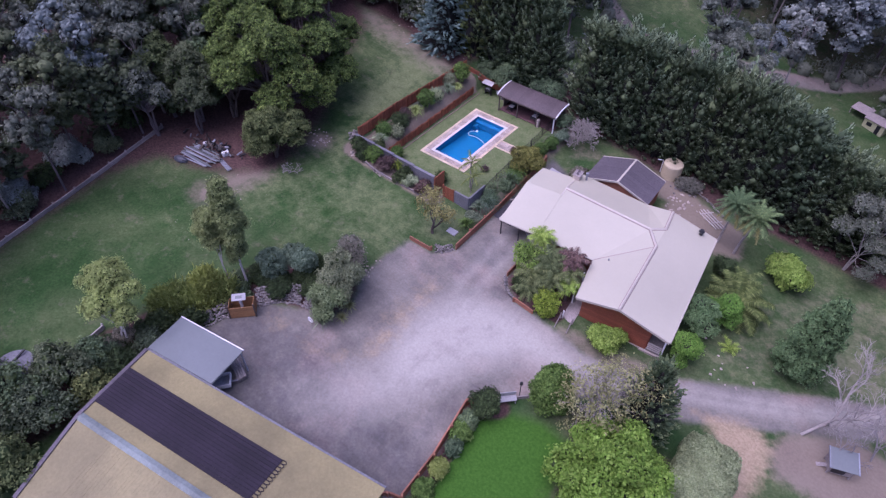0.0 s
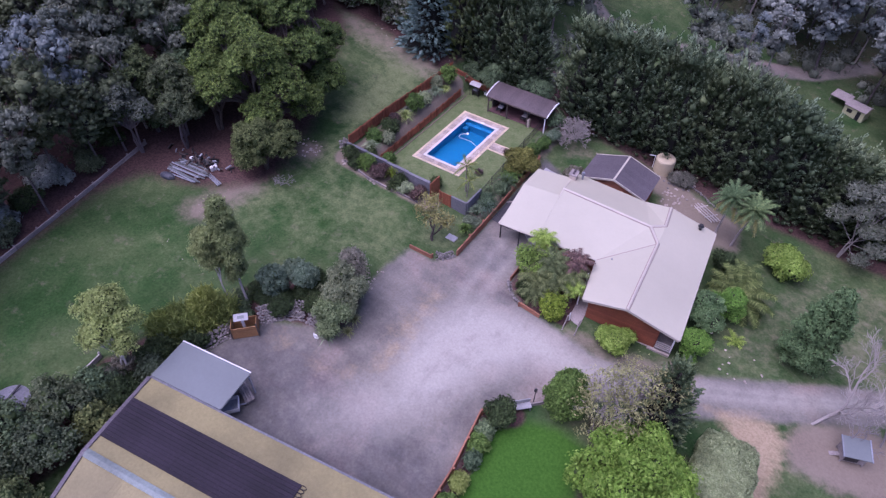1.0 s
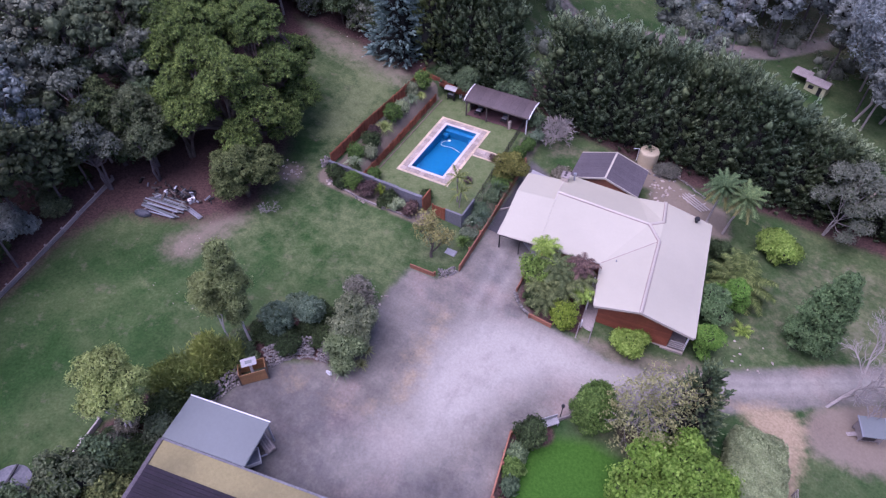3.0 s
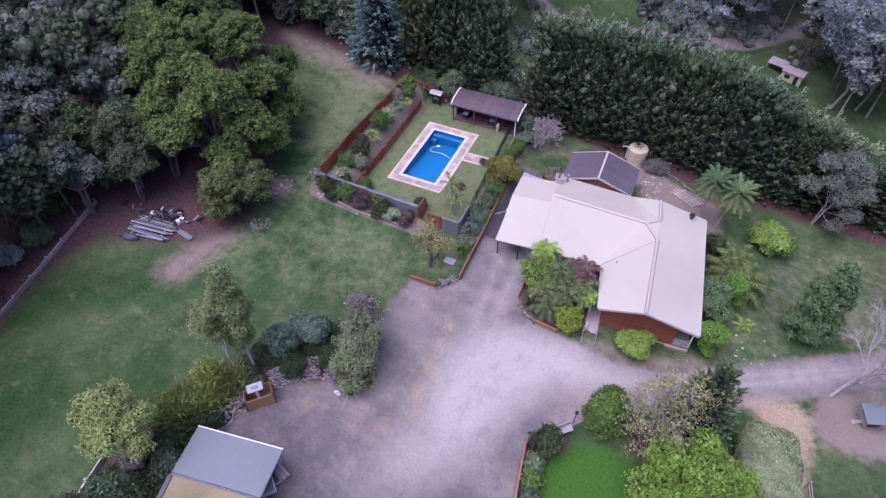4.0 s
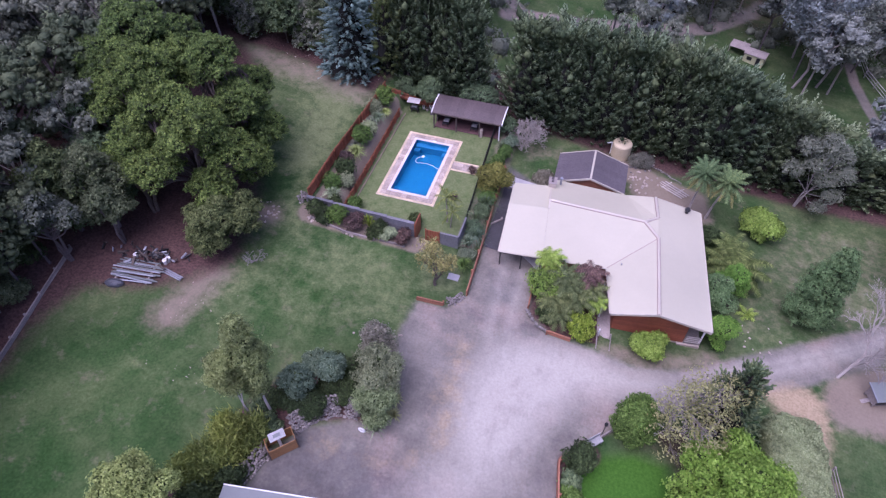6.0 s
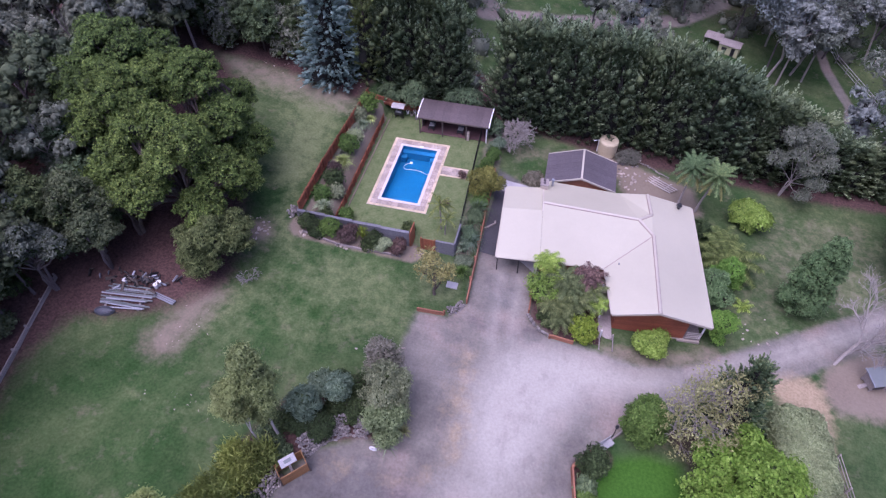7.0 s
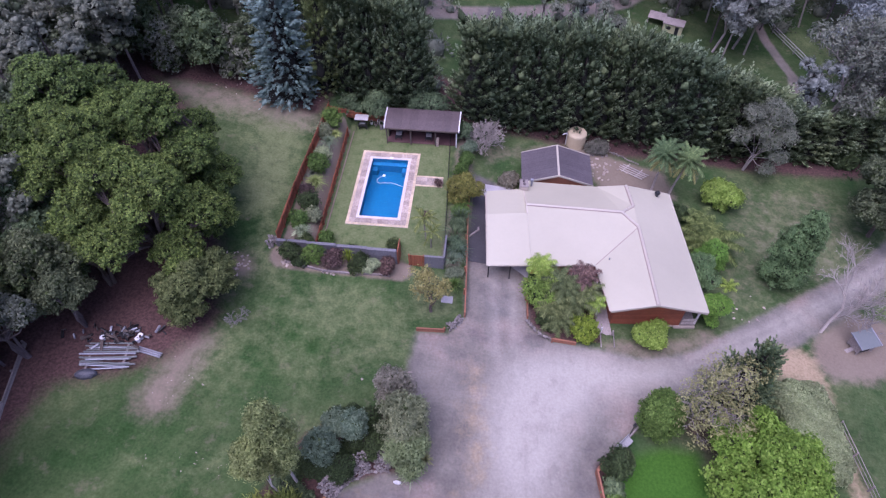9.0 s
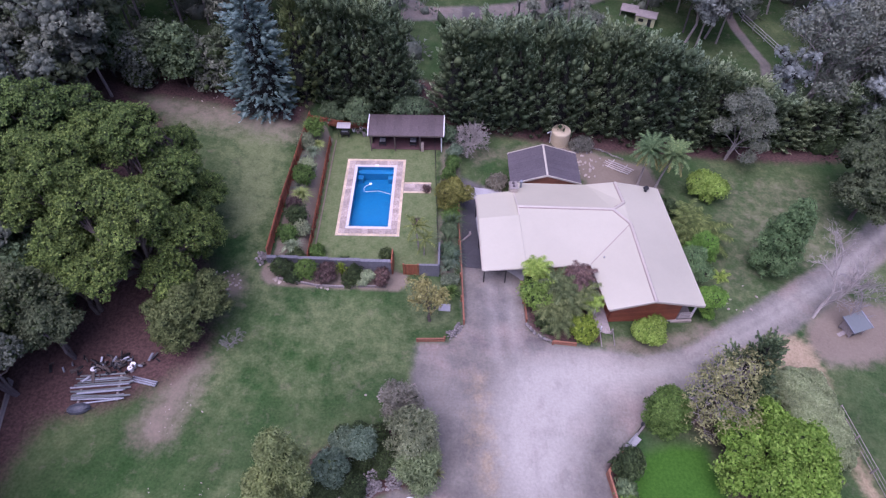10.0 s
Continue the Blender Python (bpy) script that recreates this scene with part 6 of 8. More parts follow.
def far_building():
    b = thing("far_cottage", pose(35.2, 41.4, ground_z(35.2, 41.4), 0, 0, -20) @ Matrix.Scale(0.62, 4), "small yellow-green cottage with a pale sheet roof in the paddock", "cottage")
    part("wall", a_box(-2.2, 2.2, -1.4, 1.4, -0.4, 2.2), plain("yellow_green_render", (0.4, 0.4, 0.22), (0.52, 0.52, 0.3), 1, 0.8), b)
    part("roof", slab(bmesh.new(), [(-2.4, -1.6, 2.2), (2.4, -1.6, 2.2), (2.4, 0, 2.9), (2.4, 1.6, 2.2), (-2.4, 1.6, 2.2), (-2.4, 0, 2.9)], [(0, 1, 2, 5), (5, 2, 3, 4)], 0.1), M_TIMBER, b)
    part("door", a_box(0.6, 1.4, -1.44, -1.4, -0.2, 1.8), M_DARK, b)
    part("window", a_box(-1.5, -0.4, -1.44, -1.4, 0.8, 1.6), M_DARK, b)
    c = thing("far_lean_to", pose(32.9, 42.6, ground_z(32.9, 42.6), 0, 0, -20) @ Matrix.Scale(0.62, 4), "low pale sheet lean-to beside the cottage", "shed")
    part("roof", slab(bmesh.new(), [(-2, -1.2, 1.7), (2, -1.2, 1.7), (2, 1.2, 2.2), (-2, 1.2, 2.2)], [(0, 1, 2, 3)], 0.08), M_TIMBER, c)
    for x in (-1.8, 1.8):
        for y in (-1.1, 1.1):
            part("post", a_box(x - 0.06, x + 0.06, y - 0.06, y + 0.06, -0.4, 1.7), M_TIMBER, c)


far_building()


# ---- plants ----
def plant(name, label, category, x, y, turn=0.0, group="", scale=1.0):
    return thing(name, pose(x, y, ground_z(x, y) - 0.05, 0, 0, turn) @ Matrix.Scale(scale, 4), label, category, group)


def bush(name, label, x, y, r, h, leaf, count=1500, length=0.28, width=0.16, lump=None, up=0.0, n=16, group="", category="shrub", seed=0, ry=None):
    """A rounded shrub that reaches the ground."""
    rng = np.random.default_rng(seed or int(abs(x * 31 + y * 57)) + 1)
    p = plant(name, label, category, x, y, group=group)
    lobes = lumps(rng, (0, 0, h * 0.46), (r * 0.66, (ry or r) * 0.66, h * 0.38), n, (lump or r * 0.42) * 0.85, -0.75)
    # The core is coloured dark to stand in for shade inside the bush.
    part_mesh("crown", crown("crown", rng, lobes, int(count * 1.6), length * 0.75, width * 0.8, up, 0.74, -0.2, loose=0.4), (leaf, M_CORESHADE), p)
    bm = bmesh.new()
    for k in range(3):
        a = 2.1 * k
        tube(bm, [(0.05 * math.cos(a), 0.05 * math.sin(a), -0.2), (0.3 * r * math.cos(a), 0.3 * r * math.sin(a), h * 0.6)], [0.05, 0.02], 5)
    part("stem", bm, M_BARK, p)
    return p


def conifer(name, label, x, y, height, r, leaf, seed, group="", tip=0.35, foot=0.9, reach=0.9, step=0.58, per=16, length=0.28, width=0.13, rise=0.75, ragged=0.18, belly=0.3, inner=None, young=None):
    """A close conifer: sprays in tiers round a straight trunk, over a core coloured dark for shade, with a ragged
    pointed top.
    """
    rng = np.random.default_rng(seed)
    p = plant(name, label, "conifer", x, y, rng.random() * 360, group=group)
    part("trunk", tube(bmesh.new(), [(0, 0, -0.4), (0, 0, height * 0.5), (0, 0, height * 0.96)], [0.24, 0.16, 0.03], 8), M_BARK, p)

    def hull(f):
        return r * (foot + (1 - foot) * min(1, f * 4)) * (1 - (1 - tip) * max(0, (f - belly) / (1 - belly)) ** 1.25)

    side, tiers, base, aim = 18, 12, [], []
    bulge = rng.normal(0, ragged, (tiers + 1, side))
    z, k = 0.15, 0
    while z < height - 0.2:
        f = z / height
        rr = hull(f)
        m = max(5, int(2 * math.pi * rr / step))
        for j in range(m):
            a = 2 * math.pi * (j + 0.5 * (k % 2)) / m + rng.normal() * 0.12
            q = rr * (1 + bulge[int(f * tiers), int(a / 2 / math.pi * side) % side]) - reach * 0.78 + rng.normal() * 0.15
            q = max(0.05, q)
            base.append((q * math.cos(a), q * math.sin(a), z + rng.normal() * 0.12))
            lean = rise * (0.6 + 1.2 * f * f) + rng.normal() * 0.2
            aim.append((math.cos(a), math.sin(a), lean))
        z, k = z + step * 0.95, k + 1
    for j in range(int(30 * tip * r)):
        a, q = rng.random() * 6.28, hull(0.99) * math.sqrt(rng.random())
        base.append((q * math.cos(a), q * math.sin(a), height - 0.35))
        aim.append((0.5 * math.cos(a), 0.5 * math.sin(a), 1.3))
    rows = []
    for k in range(tiers + 1):
        f = k / tiers
        q = np.maximum(0.04, hull(f) * (1 + bulge[k]) - reach * 0.95 - 0.12 * r)
        t = np.arange(side) / side * 2 * math.pi
        rows.append(np.stack([q * np.cos(t), q * np.sin(t), np.full(side, f * (height - 0.3))], 1))
    core = np.concatenate(rows)
    faces = [(i * side + j, i * side + (j + 1) % side, (i + 1) * side + j) for i in range(tiers) for j in range(side)]
    faces += [(i * side + (j + 1) % side, (i + 1) * side + (j + 1) % side, (i + 1) * side + j) for i in range(tiers) for j in range(side)]
    faces += [(tiers * side, tiers * side + j, tiers * side + j + 1) for j in range(1, side - 1)]
    # The third material is the tip leaf, paler where light would catch the plumes.
    part_mesh("crown", spray_mesh("crown", rng, np.array(base), unit(np.array(aim)), reach, per, length, width, core, np.array(faces)), (leaf, inner or M_HEARTSHADE, young or leaf), p)
    return p


def palm(name, label, x, y, trunk, fronds, length, leaf, seed, lean=(0, 0), droop=0.55, width=0.5, bark=M_BARKPALE, category="palm", girth=0.16, pairs=13, rise=(0.1, 1.1), old=None):
    rng = np.random.default_rng(seed)
    p = plant(name, label, category, x, y)
    if trunk > 0.3:
        top = Vector((lean[0], lean[1], trunk))
        part("trunk", tube(bmesh.new(), [(0, 0, -0.3), top * 0.35 + Vector((lean[0] * -0.1, 0, 0)), top * 0.75, top], [girth * 1.4, girth, girth * 0.9, girth], 9), bark, p)
    bm = bmesh.new()
    for k in range(fronds):
        f = k / fronds
        frond(bm, (lean[0], lean[1], max(0.15, trunk)), 2.39996 * k, length * (0.75 + 0.35 * rng.random()), rise[1] + (rise[0] - rise[1]) * f, droop * (0.7 + 0.6 * f), width, pairs)
    part("fronds", bm, leaf, p)
    if old:
        bm = bmesh.new()
        for k in range(fronds // 4):
            frond(bm, (lean[0], lean[1], trunk - 0.1), 2.39996 * k + 1.0, length * rng.uniform(0.6, 0.85), -0.2, droop * 1.6, width * 0.8, pairs)
        part("old_fronds", bm, old, p, "yellowing hanging fronds")
    return p


def strap(name, label, x, y, h, n, leaf, seed=3, spread=1.0, group=""):
    """A clump of sword-shaped leaves."""
    rng = np.random.default_rng(seed + int(abs(10 * x + y)))
    p = plant(name, label, "plant", x, y, group=group)
    bm = bmesh.new()
    for k in range(n):
        a, q = 2.39996 * k, rng.uniform(0.15, 1.0)
        d = Vector((math.cos(a), math.sin(a), 0))
        s = Vector((-math.sin(a), math.cos(a), 0)) * min(0.03, 0.05 * h)
        mid = d * h * 0.42 * q * spread + Vector((0, 0, h * (0.75 - 0.2 * q)))
        tip = d * h * 0.95 * q * spread + Vector((0, 0, h * (1.05 - 0.75 * q)))
        v = [bm.verts.new(c) for c in (-s * 0.6, s * 0.6, mid + s, mid - s, tip)]
        bm.faces.new((v[0], v[1], v[2], v[3])), bm.faces.new((v[3], v[2], v[4]))
    part("leaves", bm, leaf, p)
    return p


def bare_tree(name, label, x, y, height, spread, lean, seed, mat=M_BARE, girth=0.2, levels=4, turn=0.0, leaf=None, count=0, puff=0.45, size=(0.2, 0.09), bend=0.12, thin=0.68):
    """A tree of limbs that fork again and again, bare or with leaves in small tufts at the twig ends."""
    rng = np.random.default_rng(seed)
    p = plant(name, label, "tree", x, y, turn)
    bm = bmesh.new()
    ends = []

    def grow(a, d, length, r, level):
        mid = a + d * length * 0.5 + Vector(rng.normal(0, bend * 0.5 * length, 3))
        b = a + d * length
        tube(bm, [a, mid, b], [r, r * 0.85, r * 0.7], 5 if level > 2 else 3)
        if level < 2:
            ends.append(b[:])
        if level:
            for k in range(3 if level > 1 else 4):
                turnv = Vector(rng.normal(0, 1, 3)).cross(d).normalized()
                nd = (d + turnv * rng.uniform(0.4, 0.95) * spread + Vector((0, 0, bend))).normalized()
                grow(b if k else mid, nd, length * rng.uniform(0.58, 0.82), max(0.012, r * thin), level - 1)

    grow(Vector((0, 0, -0.2)), Vector((lean[0], lean[1], 1)).normalized(), height * 0.34, girth, levels)
    part("trunk", bm, mat, p)
    if leaf:
        e = np.array(ends)
        e = e[rng.permutation(len(e))][:max(60, len(e) // 2)]
        lobes = [(c, np.array([puff, puff, puff * 0.7]) * rng.uniform(0.6, 1.3)) for c in e]
        part_mesh("crown", crown("crown", rng, lobes, count, size[0], size[1], 0.0, 0.0, -0.5, loose=0.6), (leaf, M_CORESHADE), p)
    return p


# conifer row and spruce
row_label = "tall dense dark green cypress in a clipped row"
ROW = [(8.1, 12.0, 12.2), (9.8, 12.2, 12.6), (12.1, 12.4, 12.8), (14.4, 12.6, 13.0), (16.8, 12.8, 13.2), (19.3, 13.2, 13.4), (21.7, 13.4, 13.4), (24.2, 13.5, 13.2), (26.6, 13.6, 12.9), (29.1, 13.6, 12.4), (31.6, 13.6, 11.7), (34.1, 13.5, 10.9), (36.6, 13.6, 10.1), (39.0, 13.9, 9.0), (43.6, 14.6, 6.6), (46.4, 15.0, 6.2), (49.4, 15.6, 6.6), (52.4, 16.6, 7.0), (55.4, 17.4, 7.4)]
masters = []
for k in range(3):
    x, y, h = ROW[k]
    masters.append((conifer("cypress", row_label, x, y, 12.5, 2.45, L_CYPRESS, 40 + k, group="cypress row", tip=0.55, reach=1.5, step=0.95, per=30, length=0.3, width=0.15, rise=2.2, ragged=0.12, young=L_LITTIP), x, y))
rr = random.Random(5)
for k, (x, y, h) in enumerate(ROW):
    m = Matrix.Translation((x, y, ground_z(x, y) - 0.1)) @ Matrix.Diagonal((rr.uniform(1.2, 1.4), rr.uniform(0.92, 1.08), h * (0.885 + rr.uniform(-0.03, 0.03)) / 12.5, 1)) @ pose(0, 0, 0, 0, 0, rr.uniform(0, 360))
    if k < 3:
        masters[k][0].matrix_basis = m
    else:
        src = masters[k % 3][0]
        c = copy_thing(src, Matrix())
        c.matrix_basis = m
for k, (x, y, h) in enumerate([(-5.6, 12.6, 12.4), (-3.4, 12.9, 12.8), (-1.2, 13.0, 12.6), (0.6, 12.9, 12.0), (1.9, 12.8, 11.0)]):
    c = copy_thing(masters[k % 3][0], Matrix())
    c.matrix_basis = Matrix.Translation((x, y, ground_z(x, y) - 0.1)) @ pose(0, 0, 0, 0, 0, 70 * k) @ Matrix.Diagonal((1.05, 1.05, h * 0.9 / 12.5, 1))
    tagged(c, "tall dark cypress behind the pool shelter", group="cypress clump")
conifer("olive_cypress", "olive-green cypress beside the blue spruce", -7.8, 11.8, 13.0, 2.0, L_OLIVECYP, 51, tip=0.45, reach=1.3, step=0.85, per=26, rise=1.6, ragged=0.22, young=L_OLIVEGUM)
conifer("blue_spruce", "tall pale blue spruce at the lawn's edge", -11.2, 10.4, 15.5, 3.1, L_SPRUCE, 52, tip=0.1, foot=0.95, reach=1.2, step=0.66, per=24, length=0.32, width=0.17, rise=0.35, ragged=0.24, belly=0.08, inner=M_HEARTSHADE)

# big wattles over the western lawn
def dome_lobes(rng, c, r, n, size, flat=0.85, low=-0.45):
    """A heart, coloured dark for the shade in the gaps, and leafy clumps set evenly over a dome round it."""
    c = np.array(c, float)
    lobes, bare = [(c - np.array([0, 0, 0.15 * r]), np.array([r, r, r * flat]) * 0.6)], [1]
    for j in range(n):
        z = 1 - (1 - low) * (j + 0.5) / n
        q, b = math.sqrt(max(0, 1 - z * z)), 2.39996 * j + rng.normal() * 0.25
        t = r * size * math.exp(rng.normal() * 0.2)
        lobes.append((c + np.array([q * math.cos(b), q * math.sin(b), z * flat]) * r * rng.uniform(0.68, 1.0), np.array([t, t, t * 0.8])))
        bare.append(0)
    return lobes, bare


def clump_tree(name, label, x, y, domes, leaf, count, seed, girth=0.3, fork=2.5, n=34, size=0.3, bark=M_BARK, deep=None, leaf_size=(0.19, 0.125), group="", flat=0.85, low=-0.45, core=0.82, loose=0.42, lift=0.15, stems=1, category="tree", hang=0.0, inner=None):
    """A tree or tall shrub whose crown is a heap of leafy domes (dx, dy, z, r), each carried by a limb."""
    rng = np.random.default_rng(seed)
    p = plant(name, label, category, x, y, group=group)
    bm = bmesh.new()
    mean = Vector((sum(d[0] for d in domes), sum(d[1] for d in domes), 0)) / len(domes)
    forks = []
    for k in range(stems):
        a = 2.4 * k + rng.random()
        off = Vector((math.cos(a), math.sin(a), 0)) * (0.9 * girth if stems > 1 else 0)
        top = mean * 0.35 + off * 3 + Vector((0, 0, fork * rng.uniform(0.85, 1.1)))
        tube(bm, [off - Vector((0, 0, 0.3)), off + (top - off) * 0.5 + Vector((0.15 * rng.normal(), 0.15 * rng.normal(), 0)) * min(1.0, fork / 3), top], [girth * 1.25, girth, girth * 0.85])
        forks.append(top)
    for k, (dx, dy, z, r) in enumerate(domes):
        a, b = forks[k % stems], Vector((dx, dy, z))
        mid = a + (b - a) * 0.5 + Vector((rng.normal(), rng.normal(), rng.random())) * 0.1 * (b - a).length
        g = girth * 0.55
        tube(bm, [a, mid, b], [g, g * 0.75, g * 0.4], 6)
        for j in range(4):
            w = Vector((rng.normal(), rng.normal(), 0.3 * rng.normal())).normalized() * r * 0.8
            tube(bm, [mid, (mid + b + w) * 0.5, b + w], [g * 0.45, g * 0.3, g * 0.12], 4)
    part("trunk", bm, bark, p)
    lobes, bare = [], []
    for d in domes:
        a, b = dome_lobes(rng, d[:3], d[3], n, size, flat, low)
        lobes += a
        bare += b
    # Clump cores and hearts get darker colours as painted shade under the leaves.
    part_mesh("crown", crown("crown", rng, lobes, count, leaf_size[0], leaf_size[1], hang, core, -0.3, loose=loose, lift=lift, bare=bare), (leaf, inner or L_DEEP, deep or M_HEARTSHADE), p)
    return p


def clipped_hedge(name, label, x, y, hx, hy, h, leaf, count, seed, turn):
    """A clipped block: fine leaves over a rounded, slightly uneven box of close twigs."""
    rng = np.random.default_rng(seed)
    p = plant(name, label, "hedge", x, y, turn)
    d = rng.normal(0, 1, (count, 3))
    d[:, 2] = np.abs(d[:, 2]) * 1.2 - 0.25
    d /= np.maximum(np.abs(d[:, :1]) ** 5 + np.abs(d[:, 1:2]) ** 5 + np.abs(d[:, 2:]) ** 5, 1e-9) ** 0.2
    wave = 1 + 0.05 * np.sin(5 * d[:, :1] + 2) * np.sin(7 * d[:, 1:2]) + 0.03 * np.sin(17 * d[:, 1:2] + 9 * d[:, :1])
    half = np.array([hx, hy, h * 0.55])
    at = d * half * wave * (0.95 + 0.1 * rng.random((count, 1))) + np.array([0, 0, h * 0.45])
    v, _ = leaf_quads(rng, at, unit(d ** 3 / half), 0.15, 0.1, 0.0, 0.2)
    c = BALL_V / ((np.abs(BALL_V) ** 5).sum(1, keepdims=True) ** 0.2) * half * 0.93 + np.array([0, 0, h * 0.45])
    part_mesh("crown", cloud_mesh("crown", v, c, BALL_F), (leaf, leaf), p)
    part("stem", tube(bmesh.new(), [(0, 0, -0.2), (0.05, 0, h * 0.5)], [0.08, 0.05], 6), M_BARK, p)
    return p


def twig_dome(name, label, category, x, y, stem, r, h, n, seed, mat=M_BARE, girth=0.1):
    """Bare twigs that arch out from a stem's end into a rounded head."""
    rng = np.random.default_rng(seed)
    p = plant(name, label, category, x, y)
    top = Vector(stem)
    bm = bmesh.new()
    if top.length > 0.5:
        part("trunk", tube(bmesh.new(), [(0, 0, -0.3), top * 0.5 + Vector((0.1, -0.1, 0.1)), top], [girth * 1.5, girth * 1.2, girth], 8), M_BARKGREY if top.length > 1 else mat, p)

    def fork(a, d, length, g, level):
        mid = a + d * length * 0.5 + Vector(rng.normal(0, 0.09 * length, 3))
        e = a + d * length
        tube(bm, [a, mid, e], [g, g * 0.85, g * 0.7], 4)
        for k in range(3 if level else 0):
            turn = Vector(rng.normal(0, 1, 3)).cross(d).normalized()
            fork(e if k else mid, (d + turn * rng.uniform(0.4, 0.9)).normalized(), length * rng.uniform(0.6, 0.85), max(0.02, g * 0.66), level - 1)

    for k in range(n):
        a = 2.39996 * k
        q = 0.35 + 0.65 * math.sqrt((k + 0.5) / n)
        d = Vector((r * q * math.cos(a), r * q * math.sin(a), h * (1.15 - 0.75 * q)))
        fork(top.copy(), d.normalized(), d.length * 0.36, 0.07 if top.length > 0.5 else 0.045, 4)
    part("crown", bm, mat, p)
    return p


def heaped(seed, heads, m=15, share=0.37, low=-0.35):
    """Smaller domes heaped over each of a few broad heads (dx, dy, z, r)."""
    rng = np.random.default_rng(seed)
    out = []
    for dx, dy, z, r in heads:
        r = 0.94 * r
        for j in range(m):
            u = 1 - (1 - low) * (j + 0.5) / m
            q, a = math.sqrt(max(0, 1 - u * u)), 2.39996 * j + rng.normal() * 0.3 + dx
            k = 0.66 * r * rng.uniform(0.86, 1.1)
            out.append((dx + k * q * math.cos(a), dy + k * q * math.sin(a), z + k * u * 0.95, r * share * rng.uniform(0.8, 1.2)))
    return out


big = "broad dark wattle tree with domed yellow-green crown"
clump_tree("wattle_tree", big, -15.2, -13.2, heaped(61, [(0.8, -0.2, 9.2, 3.1), (-2.2, 0.6, 10.4, 2.5), (-1.6, -2.8, 6.6, 2.4), (3.0, 1.0, 6.4, 2.3), (2.8, 3.2, 3.2, 2.2), (2.2, -1.8, 4.8, 2.0), (0.0, 2.4, 8.0, 2.2)], 11, 0.39, -0.35), L_WATTLE, 52000, 61, 0.26, 3.6, n=13, size=0.37, leaf_size=(0.165, 0.115), stems=3, group="wattles")
clump_tree("wattle_tree", big, -20.4, -10.6, heaped(62, [(0.4, -0.4, 10.8, 2.9), (-2.6, -1.6, 8.2, 2.5), (0.6, 3.4, 9.6, 2.6), (-1.6, -4.6, 5.0, 2.3), (1.2, -4.0, 7.2, 2.2)], 11, 0.39, -0.35), L_WATTLE, 48000, 62, 0.26, 4.6, n=13, size=0.37, leaf_size=(0.165, 0.115), stems=2, group="wattles")
clump_tree("wattle_tree", big, -16.0, -6.4, heaped(63, [(-0.8, 0.4, 10.2, 2.7), (1.8, -0.6, 7.0, 2.4), (0.6, 2.8, 6.0, 2.5), (2.6, 0.6, 3.2, 2.3), (2.0, -2.8, 2.8, 1.9)], 11, 0.39, -0.45), L_WATTLE, 44000, 63, 0.24, 2.4, n=13, size=0.37, leaf_size=(0.165, 0.115), stems=2, group="wattles")
clump_tree("wattle_tree", big, -23.6, -6.0, heaped(64, [(0.0, 0.0, 11.0, 3.0), (2.2, 2.2, 9.0, 2.5), (-2.0, -2.2, 8.8, 2.5), (1.8, -2.2, 7.0, 2.3)], 11, 0.39, -0.35), L_WATTLE, 34000, 64, 0.24, 4.6, n=13, size=0.37, leaf_size=(0.165, 0.115), stems=2, group="wattles")
clump_tree("wattle_tree", "lower dark wattle at the foot of the taller ones", -19.8, -15.4, heaped(67, [(0.0, 0.0, 5.2, 2.3), (-2.2, 0.6, 5.0, 2.2), (1.2, 1.8, 5.6, 2.1)], 10, 0.39, -0.4), L_WATTLE, 18000, 67, 0.16, 2.2, n=13, size=0.37, leaf_size=(0.165, 0.115), stems=3, group="wattles")
for k, (x, y, h, s) in enumerate(((-21.6, -18.2, 8.4, 1.0), (-24.2, -19.6, 9.0, 1.0), (-20.2, -19.4, 6.4, 0.75), (-23.0, -22.6, 7.6, 0.85))):
    clump_tree("shade_wattle", "dark wattle with bare lower stems above the earth bank", x, y, heaped(300 + k, [(0.0, 0.0, h - 1.8 * s, 2.0 * s), (1.4 * s, 0.6 * s, h - 3.2 * s, 1.7 * s), (-1.3 * s, -0.5 * s, h - 3.4 * s, 1.7 * s)], 9, 0.39, -0.4), (L_DARKGUM, L_OLIVEWATTLE, L_DARKGUM, L_GUM)[k], 9000, 300 + k, 0.12, h * 0.42, n=12, size=0.38, bark=M_BARKGREY, leaf_size=(0.2, 0.125), stems=3, group="shade wattles")
clump_tree("wattle_tree", "low spreading wattle with grey-green domed crown over bare earth", -12.1, -16.6, heaped(66, [(0.0, 0.0, 3.8, 2.5), (1.2, 1.4, 3.0, 2.2), (-0.4, -0.8, 2.4, 2.0)], 11, low=-0.5), L_OLIVEWATTLE, 26000, 66, 0.14, 1.4, stems=3, n=11, size=0.37, group="wattles", leaf_size=(0.17, 0.11))
for k, (x, y, h) in enumerate(((-22.8, -15.6, 7.6), (-24.6, -18.4, 7.0), (-24.4, -12.6, 9.0))):
    clump_tree("dark_wattle", "dark leafy tree between the wattles and the forest", x, y, [(0, 0, h - 1.6, 1.8), (1.2, 0.6, h - 3.0, 1.6), (-1.0, -0.8, h - 3.2, 1.6), (0.4, -1.4, h - 4.4, 1.5), (1.0, -0.4, h - 5.6, 1.3)], L_TEALDARK, 9000, 68 + k, 0.16, 2.2, n=20, leaf_size=(0.24, 0.15), group="dark wattles")
bare_tree("dead_branch", "fallen grey leafless branch on the grass", -9.4, -17.6, 2.2, 1.2, (0.9, 0.3), 4, girth=0.06, levels=5)

